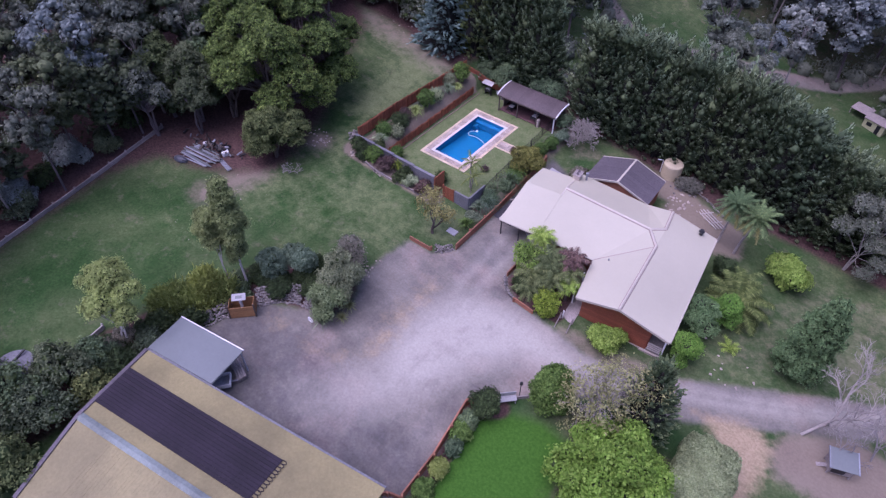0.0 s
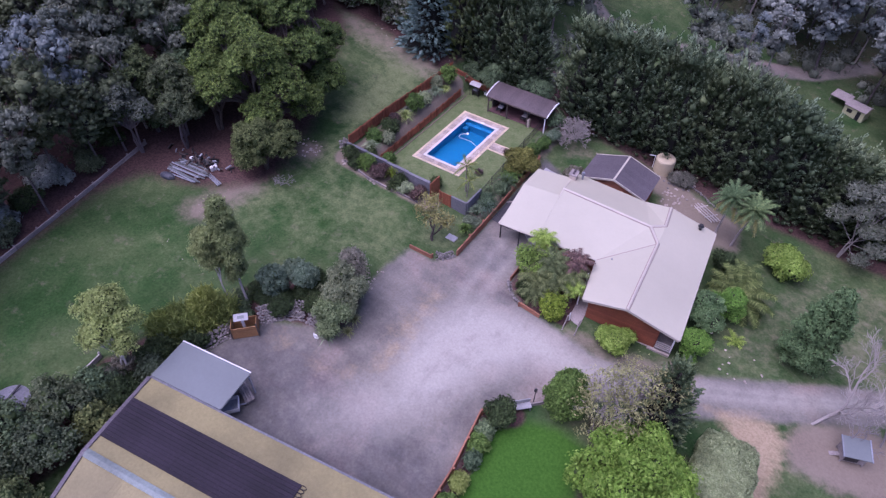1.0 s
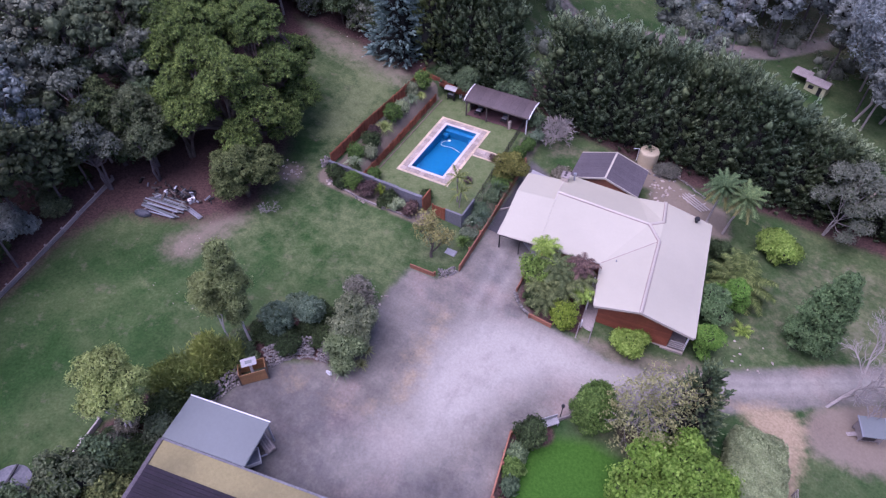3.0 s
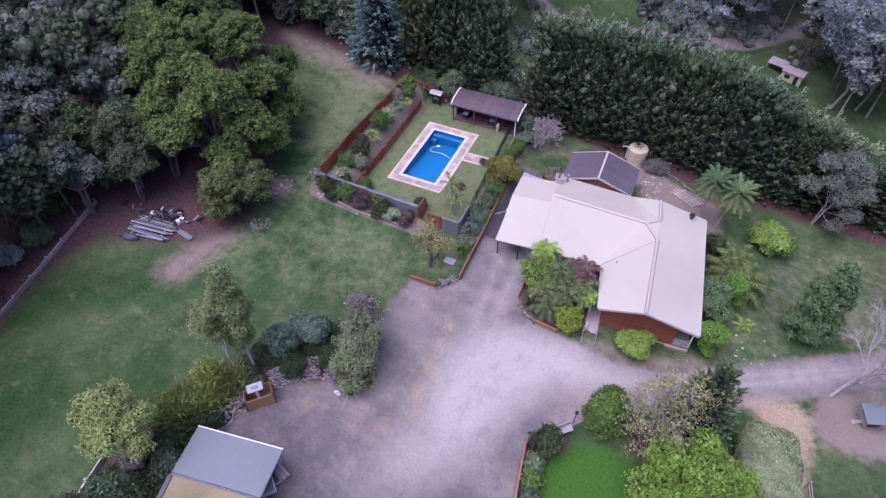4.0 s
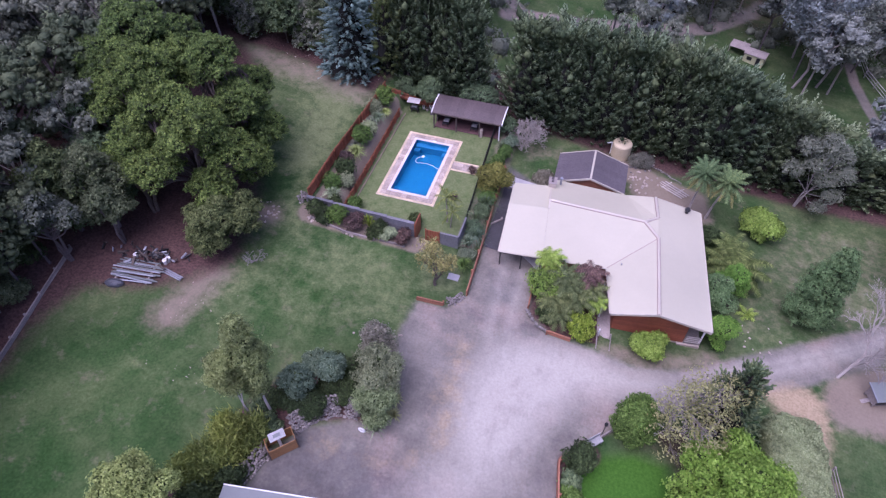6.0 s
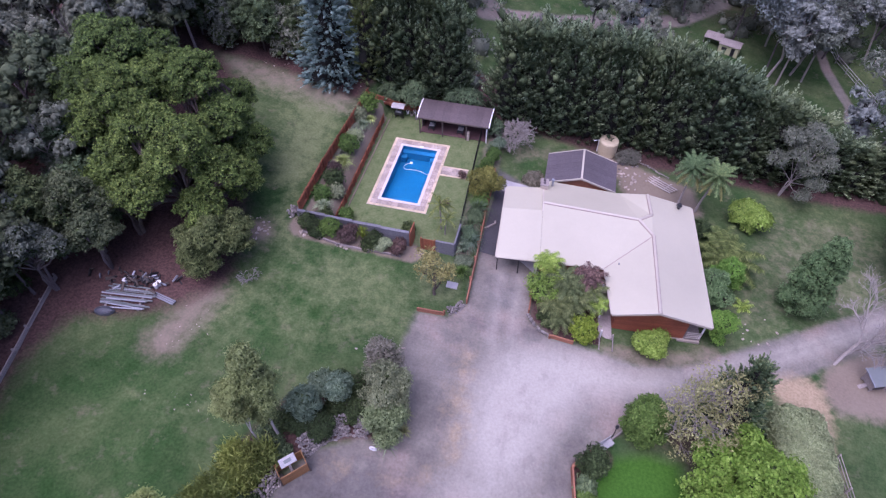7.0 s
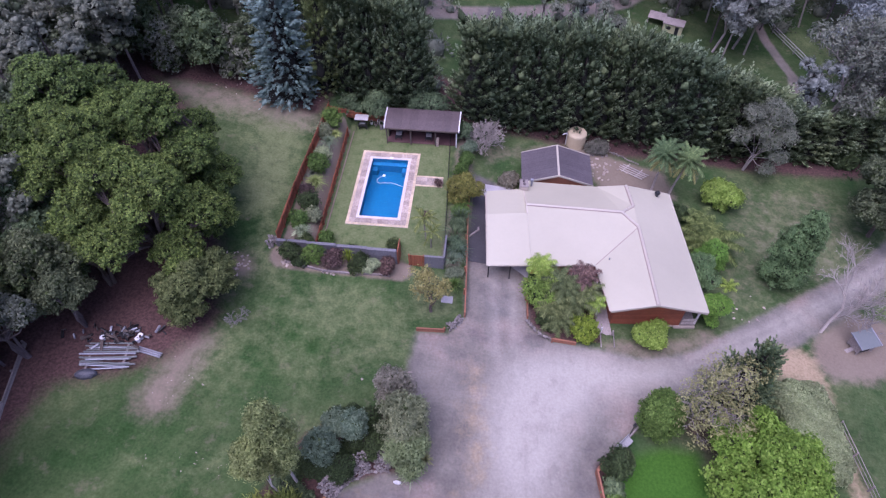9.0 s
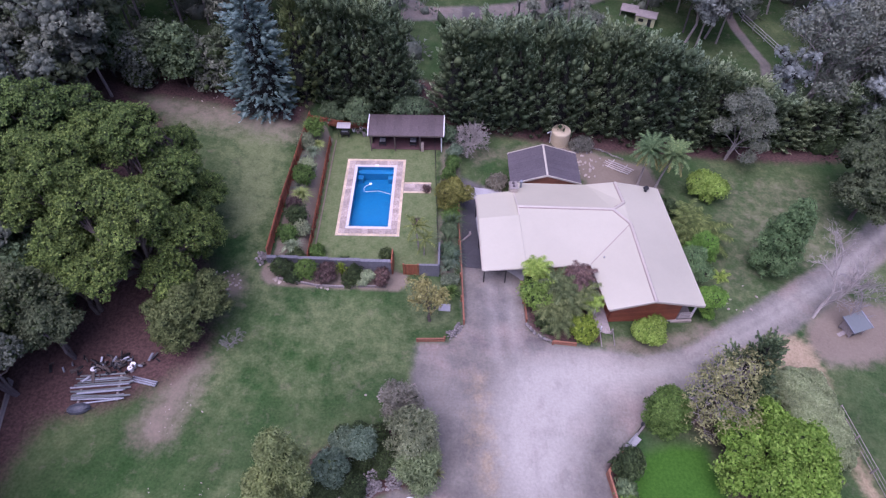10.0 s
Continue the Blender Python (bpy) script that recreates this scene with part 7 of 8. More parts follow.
# forest of gums
def gum(label, x, y, h, r, leaf, seed, count=2700, bark=M_BARKGREY, clumps=11, base=0.42):
    """A forest gum: a slender forking trunk, bare below, and separate leafy clumps at its limb ends."""
    rng = np.random.default_rng(seed)
    p = plant("gum_tree", label, "tree", x, y, group="forest gums")
    bm = bmesh.new()
    bend = Vector((rng.normal() * 0.4, rng.normal() * 0.4, 0))
    stem = lambda f: Vector((0, 0, h * f)) + bend * math.sin(2.6 * f)
    tube(bm, [stem(0) - Vector((0, 0, 0.5)), stem(0.3), stem(0.6), stem(0.92)], [0.15, 0.12, 0.08, 0.03], 6)
    lobes, bare = [], []
    for k in range(clumps):
        f = base + (0.97 - base) * (k + 0.5) / clumps
        a = 2.39996 * k + rng.normal() * 0.3
        w = r * (0.25 + 0.75 * math.sin(math.pi * min(1.0, 0.25 + 0.75 * (1 - (f - base) / (1 - base))))) * rng.uniform(0.45, 0.95)
        c = stem(f) + Vector((w * math.cos(a), w * math.sin(a), 0))
        a0 = stem(f * 0.72)
        tube(bm, [a0, (a0 + c) * 0.5 + Vector((0, 0, -0.15 * w)), c], [0.07, 0.05, 0.02], 4)
        s = r * rng.uniform(0.28, 0.42)
        one, flag = dome_lobes(rng, c, s, 9, 0.42, 0.8, -0.5)
        lobes += one
        bare += flag
    part("trunk", bm, bark, p)
    # Clump hearts take a near-black colour in place of shade.
    part_mesh("crown", crown("crown", rng, lobes, count, 0.32, 0.17, 0.0, 0.85, -0.4, loose=0.42, lift=0.1, bare=bare), (leaf, leaf, M_HEARTSHADE), p)
    return p


wall_x = lambda y: -23.7 + 0.19 * max(0.0, -(y + 21.6)) + (0.03 * max(0.0, -(y + 32)))
gums = []
for k, (leaf, h, r, bark) in enumerate(((L_GUMHAZE, 14, 3.0, M_BARKGREY), (L_GUM, 12.5, 2.8, M_BARKPALE), (L_DARKGUM, 12, 3.2, M_BARKGREY), (L_GUM, 15, 3.0, M_BARKGREY), (L_GUMHAZE, 13, 2.6, M_BARKPALE))):
    gums.append(gum("grey-green gum tree with slender dark trunk in the forest", -26.4 - 2.8 * k, -26 + 5 * k, h, r, leaf, 70 + k, bark=bark))
fr = random.Random(11)
spots = [(-26.4 - 2.8 * k, -26 + 5 * k) for k in range(5)]


def forest(n, x0, x1, y0, y1, gap, ok, s0=0.8, s1=1.15, kinds=(0, 1, 2, 3, 4)):
    tries = 0
    while n and tries < 9000:
        tries += 1
        x, y = fr.uniform(x0, x1), fr.uniform(y0, y1)
        if not ok(x, y) or any((x - a) ** 2 + (y - b) ** 2 < gap * gap for a, b in spots):
            continue
        spots.append((x, y))
        c = copy_thing(gums[kinds[fr.randrange(len(kinds))]], Matrix())
        s = fr.uniform(s0, s1)
        c.matrix_basis = Matrix.Translation((x, y, ground_z(x, y) - 0.2)) @ pose(0, 0, 0, fr.gauss(0, 3), fr.gauss(0, 3), fr.uniform(0, 360)) @ Matrix.Diagonal((s, s, s * fr.uniform(0.9, 1.1), 1))
        n -= 1


west_edge = lambda x, y: x < wall_x(y) - 0.9 and not (x > -26 and y > -19)
for k in range(12):
    y = -47 + 3.3 * k
    x = wall_x(y) - 1.6 - 1.1 * (k % 3)
    bush("forest_shrub", "dark shrub below the forest edge", x, y, 1.3 + 0.3 * (k % 2), 2.0 + 0.5 * (k % 3), (L_DARKGUM, L_DEEP, L_GUMHAZE)[k % 3], 1300, 0.28, 0.15, 0.5, n=14, group="forest edge shrubs")
forest(13, -27, -16, -50, -6, 2.3, lambda x, y: west_edge(x, y) and not west_edge(x + 2.2, y), 0.68, 0.98, (1, 2, 2, 3))
forest(48, -44, -17, -50, 12, 2.7, west_edge, 0.8, 1.12, (1, 2, 2, 3))
forest(16, -40, -25.5, -6, 13, 2.8, lambda x, y: True, 0.75, 1.0, (1, 2, 2, 3))
forest(44, -50, -13, 15, 40, 3.2, lambda x, y: y > 15.5, 0.75, 1.1)
forest(10, -12, -1, 20, 40, 4.0, lambda x, y: y > 21, 0.9, 1.15)
forest(62, 4, 64, 42, 70, 3.7, lambda x, y: y > 46.5 - 0.05 * x, 0.9, 1.25, (0, 0, 4))
forest(6, 13, 30, 24, 46, 4.0, lambda x, y: y > 24 and abs(y - 30 - 0.62 * (x - 2)) > 3.0 and (x < 25 or y > 44), 0.7, 1.0)
forest(17, 54, 70, 12, 46, 3.9, lambda x, y: x > 56.5, 0.8, 1.1, (0, 4))
forest(4, 40, 47, 34, 46, 4.0, lambda x, y: y > 36, 0.8, 1.05, (0, 4))


for k, (x, y) in enumerate(((46.0, 19.5), (57.5, 25.0), (57.0, 30.5), (56.0, 20.5), (55.0, 16.5))):
    c = copy_thing(gums[k], Matrix())
    c.matrix_basis = Matrix.Translation((x, y, ground_z(x, y) - 0.2)) @ pose(0, 0, 0, 3, -2, 40 * k) @ Matrix.Scale(0.75 + 0.06 * (k % 4), 4)


def undergrowth(name, label, n, x0, x1, y0, y1, ok, leaf, seed):
    """Scrub that nobody could count below the trees."""
    rng = np.random.default_rng(seed)
    lobes = []
    while len(lobes) < n:
        x, y = rng.uniform(x0, x1), rng.uniform(y0, y1)
        if ok(x, y):
            s = rng.uniform(0.5, 1.4)
            lobes.append((np.array([x, y, ground_z(x, y) + s * 0.3]), np.array([s * 1.2, s * 1.2, s])))
    ob = part_mesh(name, crown(name, rng, lobes, n * 70, 0.45, 0.22, 0.3), leaf)
    tagged(ob, label, "undergrowth", kind="stuff")


undergrowth("forest_scrub", "dark scrub below the western forest", 90, -58, -20, -55, 12, lambda x, y: west_edge(x + 0.5, y), L_DARKGUM, 81)
undergrowth("forest_scrub", "dark scrub below the northern forest", 130, -60, 4, 14.2, 34, lambda x, y: y > 14.2, L_GUM, 82)
undergrowth("forest_scrub", "dark scrub along the paddock", 90, -5, 60, 42, 62, lambda x, y: y > 45, L_GUM, 83)
undergrowth("forest_scrub", "dark scrub at the cypress feet", 40, 42, 60, 13, 19, lambda x, y: abs(y - 16.5) < 2.5, L_DEEP, 84)

# trees east of the house
clump_tree("grey_gum", "spreading gum with pale grey leaves and white forked trunk", 38.4, 11.0, [(-1.2, 0.5, 7.4, 0.94), (0.4, 0.9, 7.9, 0.98), (1.7, 0.5, 6.8, 0.94), (-0.3, -0.5, 6.0, 0.86), (2.5, -0.5, 5.4, 0.86), (1.0, -1.0, 4.6, 0.78), (-1.9, -0.3, 5.0, 0.78), (2.3, -1.3, 3.2, 0.74), (1.5, -1.7, 1.8, 0.66)], L_PALEGREY, 10500, 91, 0.065, 2.0, n=10, size=0.4, bark=M_BARKPALE, leaf_size=(0.2, 0.09), core=0.5, loose=0.8, stems=3, low=-0.6)
for k, (x, y, h, lx, ly) in enumerate(((49.6, 19.5, 14, 0.05, 0.05), (40.4, 37.6, 15, 0.14, 0.0), (43.6, 39.1, 13, 0.15, 0.0), (54.6, 28.4, 15, -0.05, 0.1), (53.6, 22.8, 14, 0.1, 0.1))):
    bare_tree("tall_gum", "tall gum with pale bare limbs beyond the cypresses", x, y, h, 0.7, (lx, ly), 160 + k, M_BARKPALE, 0.2, 5, leaf=(L_GUM, L_GUMHAZE)[k % 2], count=9000, puff=0.85, size=(0.38, 0.16))
bare_tree("dead_tree", "grey leafless tree beyond the hedge's end", 50.5, 20.5, 11.5, 0.85, (0.15, 0.1), 9, M_BARKPALE, 0.22, 5)
clump_tree("round_conifer", "dense grey-green columnar conifer on the lawn", 38.0, -5.0, [(0, 0, 1.5, 1.7), (0.1, 0.1, 3.0, 1.75), (0.15, 0.2, 4.6, 1.6), (0.2, 0.3, 6.1, 1.3), (0.2, 0.3, 7.4, 0.95), (0.2, 0.4, 8.3, 0.6)], L_TEAL, 24000, 118, 0.16, 1.0, n=40, size=0.27, leaf_size=(0.16, 0.1), low=-0.6, flat=0.95, category="conifer")
for k, (x, y, h) in enumerate(((49.4, 2.6, 10.4), (52.0, 7.4, 11.0))):
    clump_tree("broad_tree", "broad grey-green leafy tree beyond the lawn", x, y, [(0, 0, h - 1.6, 1.9), (-1.6, 0.6, h - 2.8, 1.7), (1.4, -0.8, h - 2.6, 1.7), (-0.6, -1.8, h - 4.0, 1.7), (0.8, 1.8, h - 3.8, 1.7), (-2.2, -0.8, h - 5.4, 1.6), (1.8, 1.0, h - 5.4, 1.6), (0.2, -2.0, h - 6.6, 1.5), (-1.4, 0.8, h - 7.2, 1.5)], L_DARKGUM, 20000, 94 + k, 0.2, 2.0, n=24, leaf_size=(0.24, 0.15), group="broad trees")
bush("brush_heap", "heap of brown cut brush below the hedge", 22.0, 10.5, 1.5, 1.0, L_DUSTYBROWN, 2200, 0.3, 0.08, 0.35, n=22, ry=1.1)
bush("lime_shrub", "bright lime-green rounded shrub on the lawn", 34.0, 4.7, 1.85, 3.3, L_YELLOW, 4200, 0.26, 0.16, 0.6, n=24)
palm("date_palm", "tall feather palm with slender pale trunk", 27.3, 5.2, 5.0, 40, 2.0, L_PALMTALL, 101, (0.3, 0.4), width=0.36, droop=0.5, pairs=30, girth=0.1, rise=(0.1, 1.35), old=L_YELLOWING)
palm("date_palm", "tall feather palm with slender pale trunk", 29.1, 5.0, 5.2, 40, 2.0, L_PALMTALL, 102, (0.7, -0.1), width=0.36, droop=0.5, pairs=30, girth=0.1, rise=(0.1, 1.35), old=L_YELLOWING)
palm("young_palm", "young feather palm beside the verandah", 31.2, 0.6, 1.2, 16, 2.0, L_PALM, 103)
palm("cycad", "large dark green cycad with arching fronds", 31.6, -2.2, 1.0, 36, 3.5, L_CYCAD, 104, droop=0.62, width=0.62, category="cycad", girth=0.3, pairs=22)
bush("round_shrub", "bright green clipped shrub beside the verandah", 31.2, -4.6, 1.65, 4.0, L_BRIGHT, 4000, 0.2, 0.13, 0.45, n=22)
bush("sage_shrub", "blue-green rounded shrub beside the verandah", 29.9, -6.7, 1.75, 3.9, L_TEAL, 4000, 0.22, 0.13, 0.5, n=22)
bush("sage_shrub", "fresh green shrub at the house corner", 30.1, -10.7, 1.45, 3.2, L_BRIGHT, 3600, 0.22, 0.13, 0.4, n=18)
bush("dark_shrub", "dark shrub below the palms", 29.2, 1.4, 1.0, 2.0, L_DEEP, 1500)
palm("low_palm", "small bright palm on the lawn", 32.9, -6.7, 0.2, 10, 1.1, L_YELLOW, 105, pairs=8, width=0.28)
bare_tree("bare_tree", "leafless grey tree leaning over the drive", 40.2, -10.8, 8.6, 1.0, (0.62, 0.62), 21, M_TWIGPALE, 0.17, 6, thin=0.62, bend=0.05)
bare_tree("bare_shrub", "leafless grey shrub beside the hutch", 42.3, -11.6, 4.2, 1.2, (0.2, 0.0), 22, girth=0.07, levels=4)
bare_tree("bare_shrub", "leafless grey shrub on bare ground", 45.2, -9.4, 5.0, 1.2, (-0.2, 0.2), 23, girth=0.08, levels=4)

# shrubs and trees round the green yard
clump_tree("round_tree", "dense round dark green tree at the yard's corner", 24.0, -21.9, [(0, 0, 1.6, 1.35), (0.1, 0.2, 2.7, 1.25), (0.1, 0.3, 3.5, 0.8)], L_GREEN, 12000, 111, 0.1, 0.8, n=40, size=0.26, leaf_size=(0.19, 0.12), low=-0.7)
bare_tree("thin_tree", "thin-leaved autumn tree with pale open branches", 26.7, -20.8, 7.8, 0.95, (0.0, 0.25), 117, M_BARKPALE, 0.13, 6, leaf=L_AUTUMN, count=4600, puff=0.48, size=(0.2, 0.085), thin=0.66)
conifer("dark_conifer", "narrow dark green conifer beside the drive", 30.2, -19.2, 8.8, 1.95, L_TEALDARK, 112, tip=0.3, reach=0.66, step=0.44, per=24, length=0.2, width=0.11, rise=1.0, young=L_SAGEGREEN)
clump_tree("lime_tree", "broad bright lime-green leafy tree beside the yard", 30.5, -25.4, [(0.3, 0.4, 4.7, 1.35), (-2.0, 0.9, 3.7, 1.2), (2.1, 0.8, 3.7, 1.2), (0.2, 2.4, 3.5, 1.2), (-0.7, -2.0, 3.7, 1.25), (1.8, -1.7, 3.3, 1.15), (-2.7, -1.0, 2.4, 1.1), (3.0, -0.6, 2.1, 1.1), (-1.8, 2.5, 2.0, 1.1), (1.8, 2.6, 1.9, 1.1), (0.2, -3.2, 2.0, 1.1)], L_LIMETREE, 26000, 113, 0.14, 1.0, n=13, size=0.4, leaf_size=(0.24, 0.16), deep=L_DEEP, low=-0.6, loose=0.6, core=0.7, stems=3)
clipped_hedge("sage_hedge", "clipped flat-topped block of grey-green hedge beside the sandy path", 35.5, -21.2, 2.0, 3.7, 2.4, L_SAGEHEDGE, 26000, 114, 4)
bush("dark_shrub", "dark glossy shrub at the yard wall", 20.6, -25.8, 0.95, 2.4, L_DEEP, 1800)
for k, (x, y) in enumerate(((20.5, -28.4), (20.7, -29.6), (20.9, -31.4), (21.1, -33.2), (20.4, -27.2))):
    bush("yard_shrub", "low leafy green shrub along the yard wall", x, y, 0.62, 1.0, (L_GREEN, L_TEALDARK, L_WEEP)[k % 3], 900, 0.3, 0.18, 0.3, n=10, group="yard shrubs")

# bed in front of the house
for k, (x, y, h, leaf, n, f) in enumerate(((15.2, -9.4, 2.9, L_YELLOW, 20, 1.5), (16.8, -10.4, 2.4, L_FERN, 18, 1.9), (18.9, -10.0, 3.0, L_BROWN, 22, 1.6), (19.7, -12.0, 2.2, L_YELLOW, 16, 1.2), (18.2, -12.2, 1.9, L_FERN, 18, 1.9), (16.2, -12.4, 1.6, L_FERN, 18, 1.8), (17.4, -11.2, 2.4, L_FERN, 18, 1.8), (17.0, -13.6, 1.3, L_FERN, 16, 1.6), (19.2, -11.0, 2.4, L_FERN, 16, 1.7))):
    palm("tree_fern", "tree fern with arching feathered fronds in the front bed", x, y, h, n, f, leaf, 120 + k, droop=0.6, width=0.42, bark=M_BARK, category="tree fern", girth=0.12, pairs=12)
for k, (x, y, h, r, leaf) in enumerate(((15.2, -11.3, 2.2, 1.05, L_YELLOW), (16.2, -10.2, 2.3, 0.65, L_YELLOW), (18.9, -14.2, 1.7, 0.85, L_BRIGHTLIME), (17.8, -12.8, 1.1, 0.9, L_DEEP), (16.0, -13.4, 0.9, 0.7, L_DEEP))):
    clump_tree("bed_bush", "leafy bush between the ferns in the front bed", x, y, [(0, 0, h - r * 0.6, r), (0.4 * r, -0.3 * r, h - r * 1.0, r * 0.8)], leaf, 2600, 240 + k, 0.04, 0.4, n=16, size=0.42, leaf_size=(0.2, 0.12), low=-0.7, loose=0.6, group="front bed bushes", category="shrub")
bush("front_shrub", "light green shrub below the boarded gable", 24.6, -13.8, 1.45, 1.9, L_YELLOW, 2600, 0.26, 0.16, 0.45, n=16)

# planting round the pool
for k, (x, y, r, h, leaf) in enumerate(((-6.2, 7.0, 0.85, 2.0, L_GREEN), (-6.4, 0.6, 0.85, 1.9, L_GREEN), (-6.3, 2.2, 0.7, 1.4, L_SAGE), (-6.3, -4.2, 0.9, 1.6, L_DEEP), (-5.7, -5.2, 0.6, 1.1, L_DUSTY), (-6.9, 5.4, 0.7, 1.3, L_DUSTY), (-6.8, -2.6, 0.55, 1.0, L_BROWN), (-6.8, -6.2, 0.7, 1.1, L_GREEN), (-5.7, -8.3, 0.7, 1.0, L_DEEP), (-4.2, -7.0, 0.55, 1.1, L_GREEN), (2.0, -7.4, 0.5, 1.1, L_DEEP), (-1.6, -8.2, 0.45, 0.8, L_DEEP))):
    clump_tree("pool_shrub", "rounded leafy shrub in the pool garden", x, y, [(0, 0, h - r * 0.7, r * 0.85), (0.35 * r, -0.3 * r, h - r * 1.1, r * 0.65)], leaf, 1500, 260 + k, 0.04, 0.4, n=13, size=0.42, leaf_size=(0.2, 0.11), low=-0.7, loose=0.55, group="pool garden shrubs", category="shrub")
for k, (x, y, h) in enumerate(((-6.2, 4.2, 1.5), (-6.3, -1.4, 1.6), (-6.6, 3.2, 1.2), (-6.2, -7.4, 1.4), (-5.8, 5.6, 1.1), (-6.7, -0.4, 1.1))):
    strap("flax", "pale spiky flax clump in the raised bed", x, y, h, 110, (L_SAGE, L_PALEGUM, L_PALEGREY)[k % 3], group="flax clumps", spread=1.1)
for k in range(12):
    x, h = -37.5 + 2.25 * k, 5.2 + 0.9 * (k % 3)
    y = 11.0 + 0.9 * (k % 2) + (1.4 if k > 9 else 0)
    clump_tree("edge_scrub", "dark grey-green leafy scrub at the forest edge", x, y, [(0, 0, h - 1.3, 1.5), (1.0, -0.4, h - 2.6, 1.4), (-1.0, -0.3, h - 2.8, 1.4), (0.1, -0.8, h - 4.0, 1.4)], (L_GUM, L_DARKGUM, L_TEALDARK)[k % 3], 3600, 200 + k, 0.1, 1.4, n=14, size=0.38, leaf_size=(0.26, 0.16), low=-0.7, group="forest edge scrub", category="shrub")
for k, (x, y, r, h, leaf) in enumerate(((-6.4, -10.2, 1.2, 1.8, L_DEEP), (-4.6, -10.4, 1.0, 1.4, L_GREEN), (-2.6, -10.2, 1.1, 1.7, L_BROWN), (-0.6, -10.2, 0.8, 1.6, L_DEEP), (0.6, -10.4, 0.7, 1.3, L_SAGE), (2.0, -10.3, 0.95, 1.3, L_BROWN), (-5.6, -10.8, 0.6, 0.9, L_DEEP))):
    bush("bed_shrub", "dusty shrub in the bed below the garden wall", x, y, r, h, leaf, 1100, 0.24, 0.12, 0.3, n=12, group="wall bed shrubs")
strap("yellow_flax", "tall yellow-green strappy plant against the wall", -1.5, -9.9, 2.0, 40, L_LIME, spread=0.6)
strap("yellow_flax", "small yellow-green strappy plant against the wall", -0.2, -10.6, 1.0, 24, L_LIME)
for k, (x, y, r, h, leaf) in enumerate(((7.4, 8.2, 0.9, 2.4, L_TEALDARK), (7.9, 6.6, 0.9, 1.5, L_BLUEBUSH), (7.6, 4.6, 0.8, 1.3, L_GREEN), (7.4, 3.2, 0.7, 1.2, L_GREEN), (7.7, -2.4, 0.8, 1.3, L_GREEN), (7.5, -4.0, 0.6, 1.0, L_TEALDARK), (7.8, -6.6, 0.9, 1.4, L_TEALDARK), (7.9, -9.6, 0.5, 0.8, L_DUSTY))):
    bush("fence_shrub", "dark green shrub between pool fence and drive", x, y, r, h, leaf, 1000, 0.26, 0.13, 0.32, n=12, group="fence shrubs")
for k, (x, y, h) in enumerate(((7.5, -5.6, 1.9), (7.9, -7.4, 1.7), (7.6, -1.6, 1.8), (7.8, -3.3, 2.0), (7.6, -8.4, 1.4), (7.9, -11.0, 1.2), (7.4, 5.6, 1.3))):
    strap("spiky_plant", "dark blue-green spiky clump beside the drive wall", x, y, h, 90, (L_TEALDARK, L_BLUEBUSH, L_GREEN)[k % 3], group="drive plants", spread=1.15)
bush("olive_bush", "large olive-yellow bush beside the drive", 8.0, -0.3, 1.7, 3.4, L_OLIVE, 4200, 0.24, 0.14, 0.5, n=22)
bush("small_bush", "small dusty brown bush behind the carport", 12.4, 3.3, 0.9, 1.4, L_DUSTYBROWN, 1100)
bush("purple_plant", "small purple-leaved plant beside the path", 5.3, 1.2, 0.45, 0.8, L_BROWN, 300, 0.22, 0.08, 0.15, n=8)
bush("purple_plant", "small dark-leaved plant on the pool lawn", 4.6, -3.2, 0.45, 0.8, L_BROWN, 300, 0.22, 0.08, 0.15, n=8)
palm("slim_palm", "slim young palm on the pool lawn", 4.9, -6.2, 3.0, 9, 1.5, L_PALM, 131, (-0.2, 0.3), girth=0.06, pairs=9, width=0.25)
palm("slim_palm", "slim young palm on the pool lawn", 5.4, -6.8, 2.0, 8, 1.2, L_PALM, 132, (0.1, 0.2), girth=0.05, pairs=8, width=0.22)
twig_dome("bare_bush", "rounded grey leafless bush beside the shelter", "shrub", 9.6, 8.4, (0, 0, 0.3), 2.2, 3.3, 16, 24, M_TWIGPALE)
bare_tree("small_tree", "small thin tree with dark trunk and few yellowing leaves", 6.2, -13.9, 4.6, 0.95, (0.05, 0.1), 133, M_BARK, 0.16, 4, leaf=L_YELLOWING, count=1700, puff=0.42, size=(0.2, 0.11), thin=0.55)
bush("ground_fern", "low green bush behind the barbecue", -5.2, 10.8, 1.4, 2.8, L_TEALDARK, 2000, n=14)
bush("ground_fern", "green bush behind the pool shelter", -2.2, 11.0, 1.6, 3.6, L_TEALDARK, 2600, n=16)
bush("ground_fern", "green bush behind the pool shelter", 2.6, 11.2, 1.7, 3.6, L_TEALDARK, 2600, n=16)

# shrubs along the shed and the stone wall
clump_tree("slender_gum", "slender gum with light foliage and white trunk", -1.1, -29.4, [(-0.42, 0.34, 10.4, 0.6), (-0.34, 0.26, 9.4, 0.8), (-0.77, 0.51, 8.3, 0.84), (0.09, 0.17, 7.8, 0.8), (-0.26, 0.59, 6.8, 0.8), (-0.77, 0.0, 6.4, 0.72), (0.26, -0.17, 6.1, 0.64), (-0.51, 0.34, 5.2, 0.64), (-0.1, 0.1, 4.3, 0.62), (-0.6, 0.0, 3.5, 0.55)], L_OLIVEGUM, 18000, 141, 0.09, 4.6, n=14, size=0.4, bark=M_BARKWHITE, leaf_size=(0.17, 0.085), low=-0.7, flat=1.0, core=0.78, loose=0.6, group="slender gums")
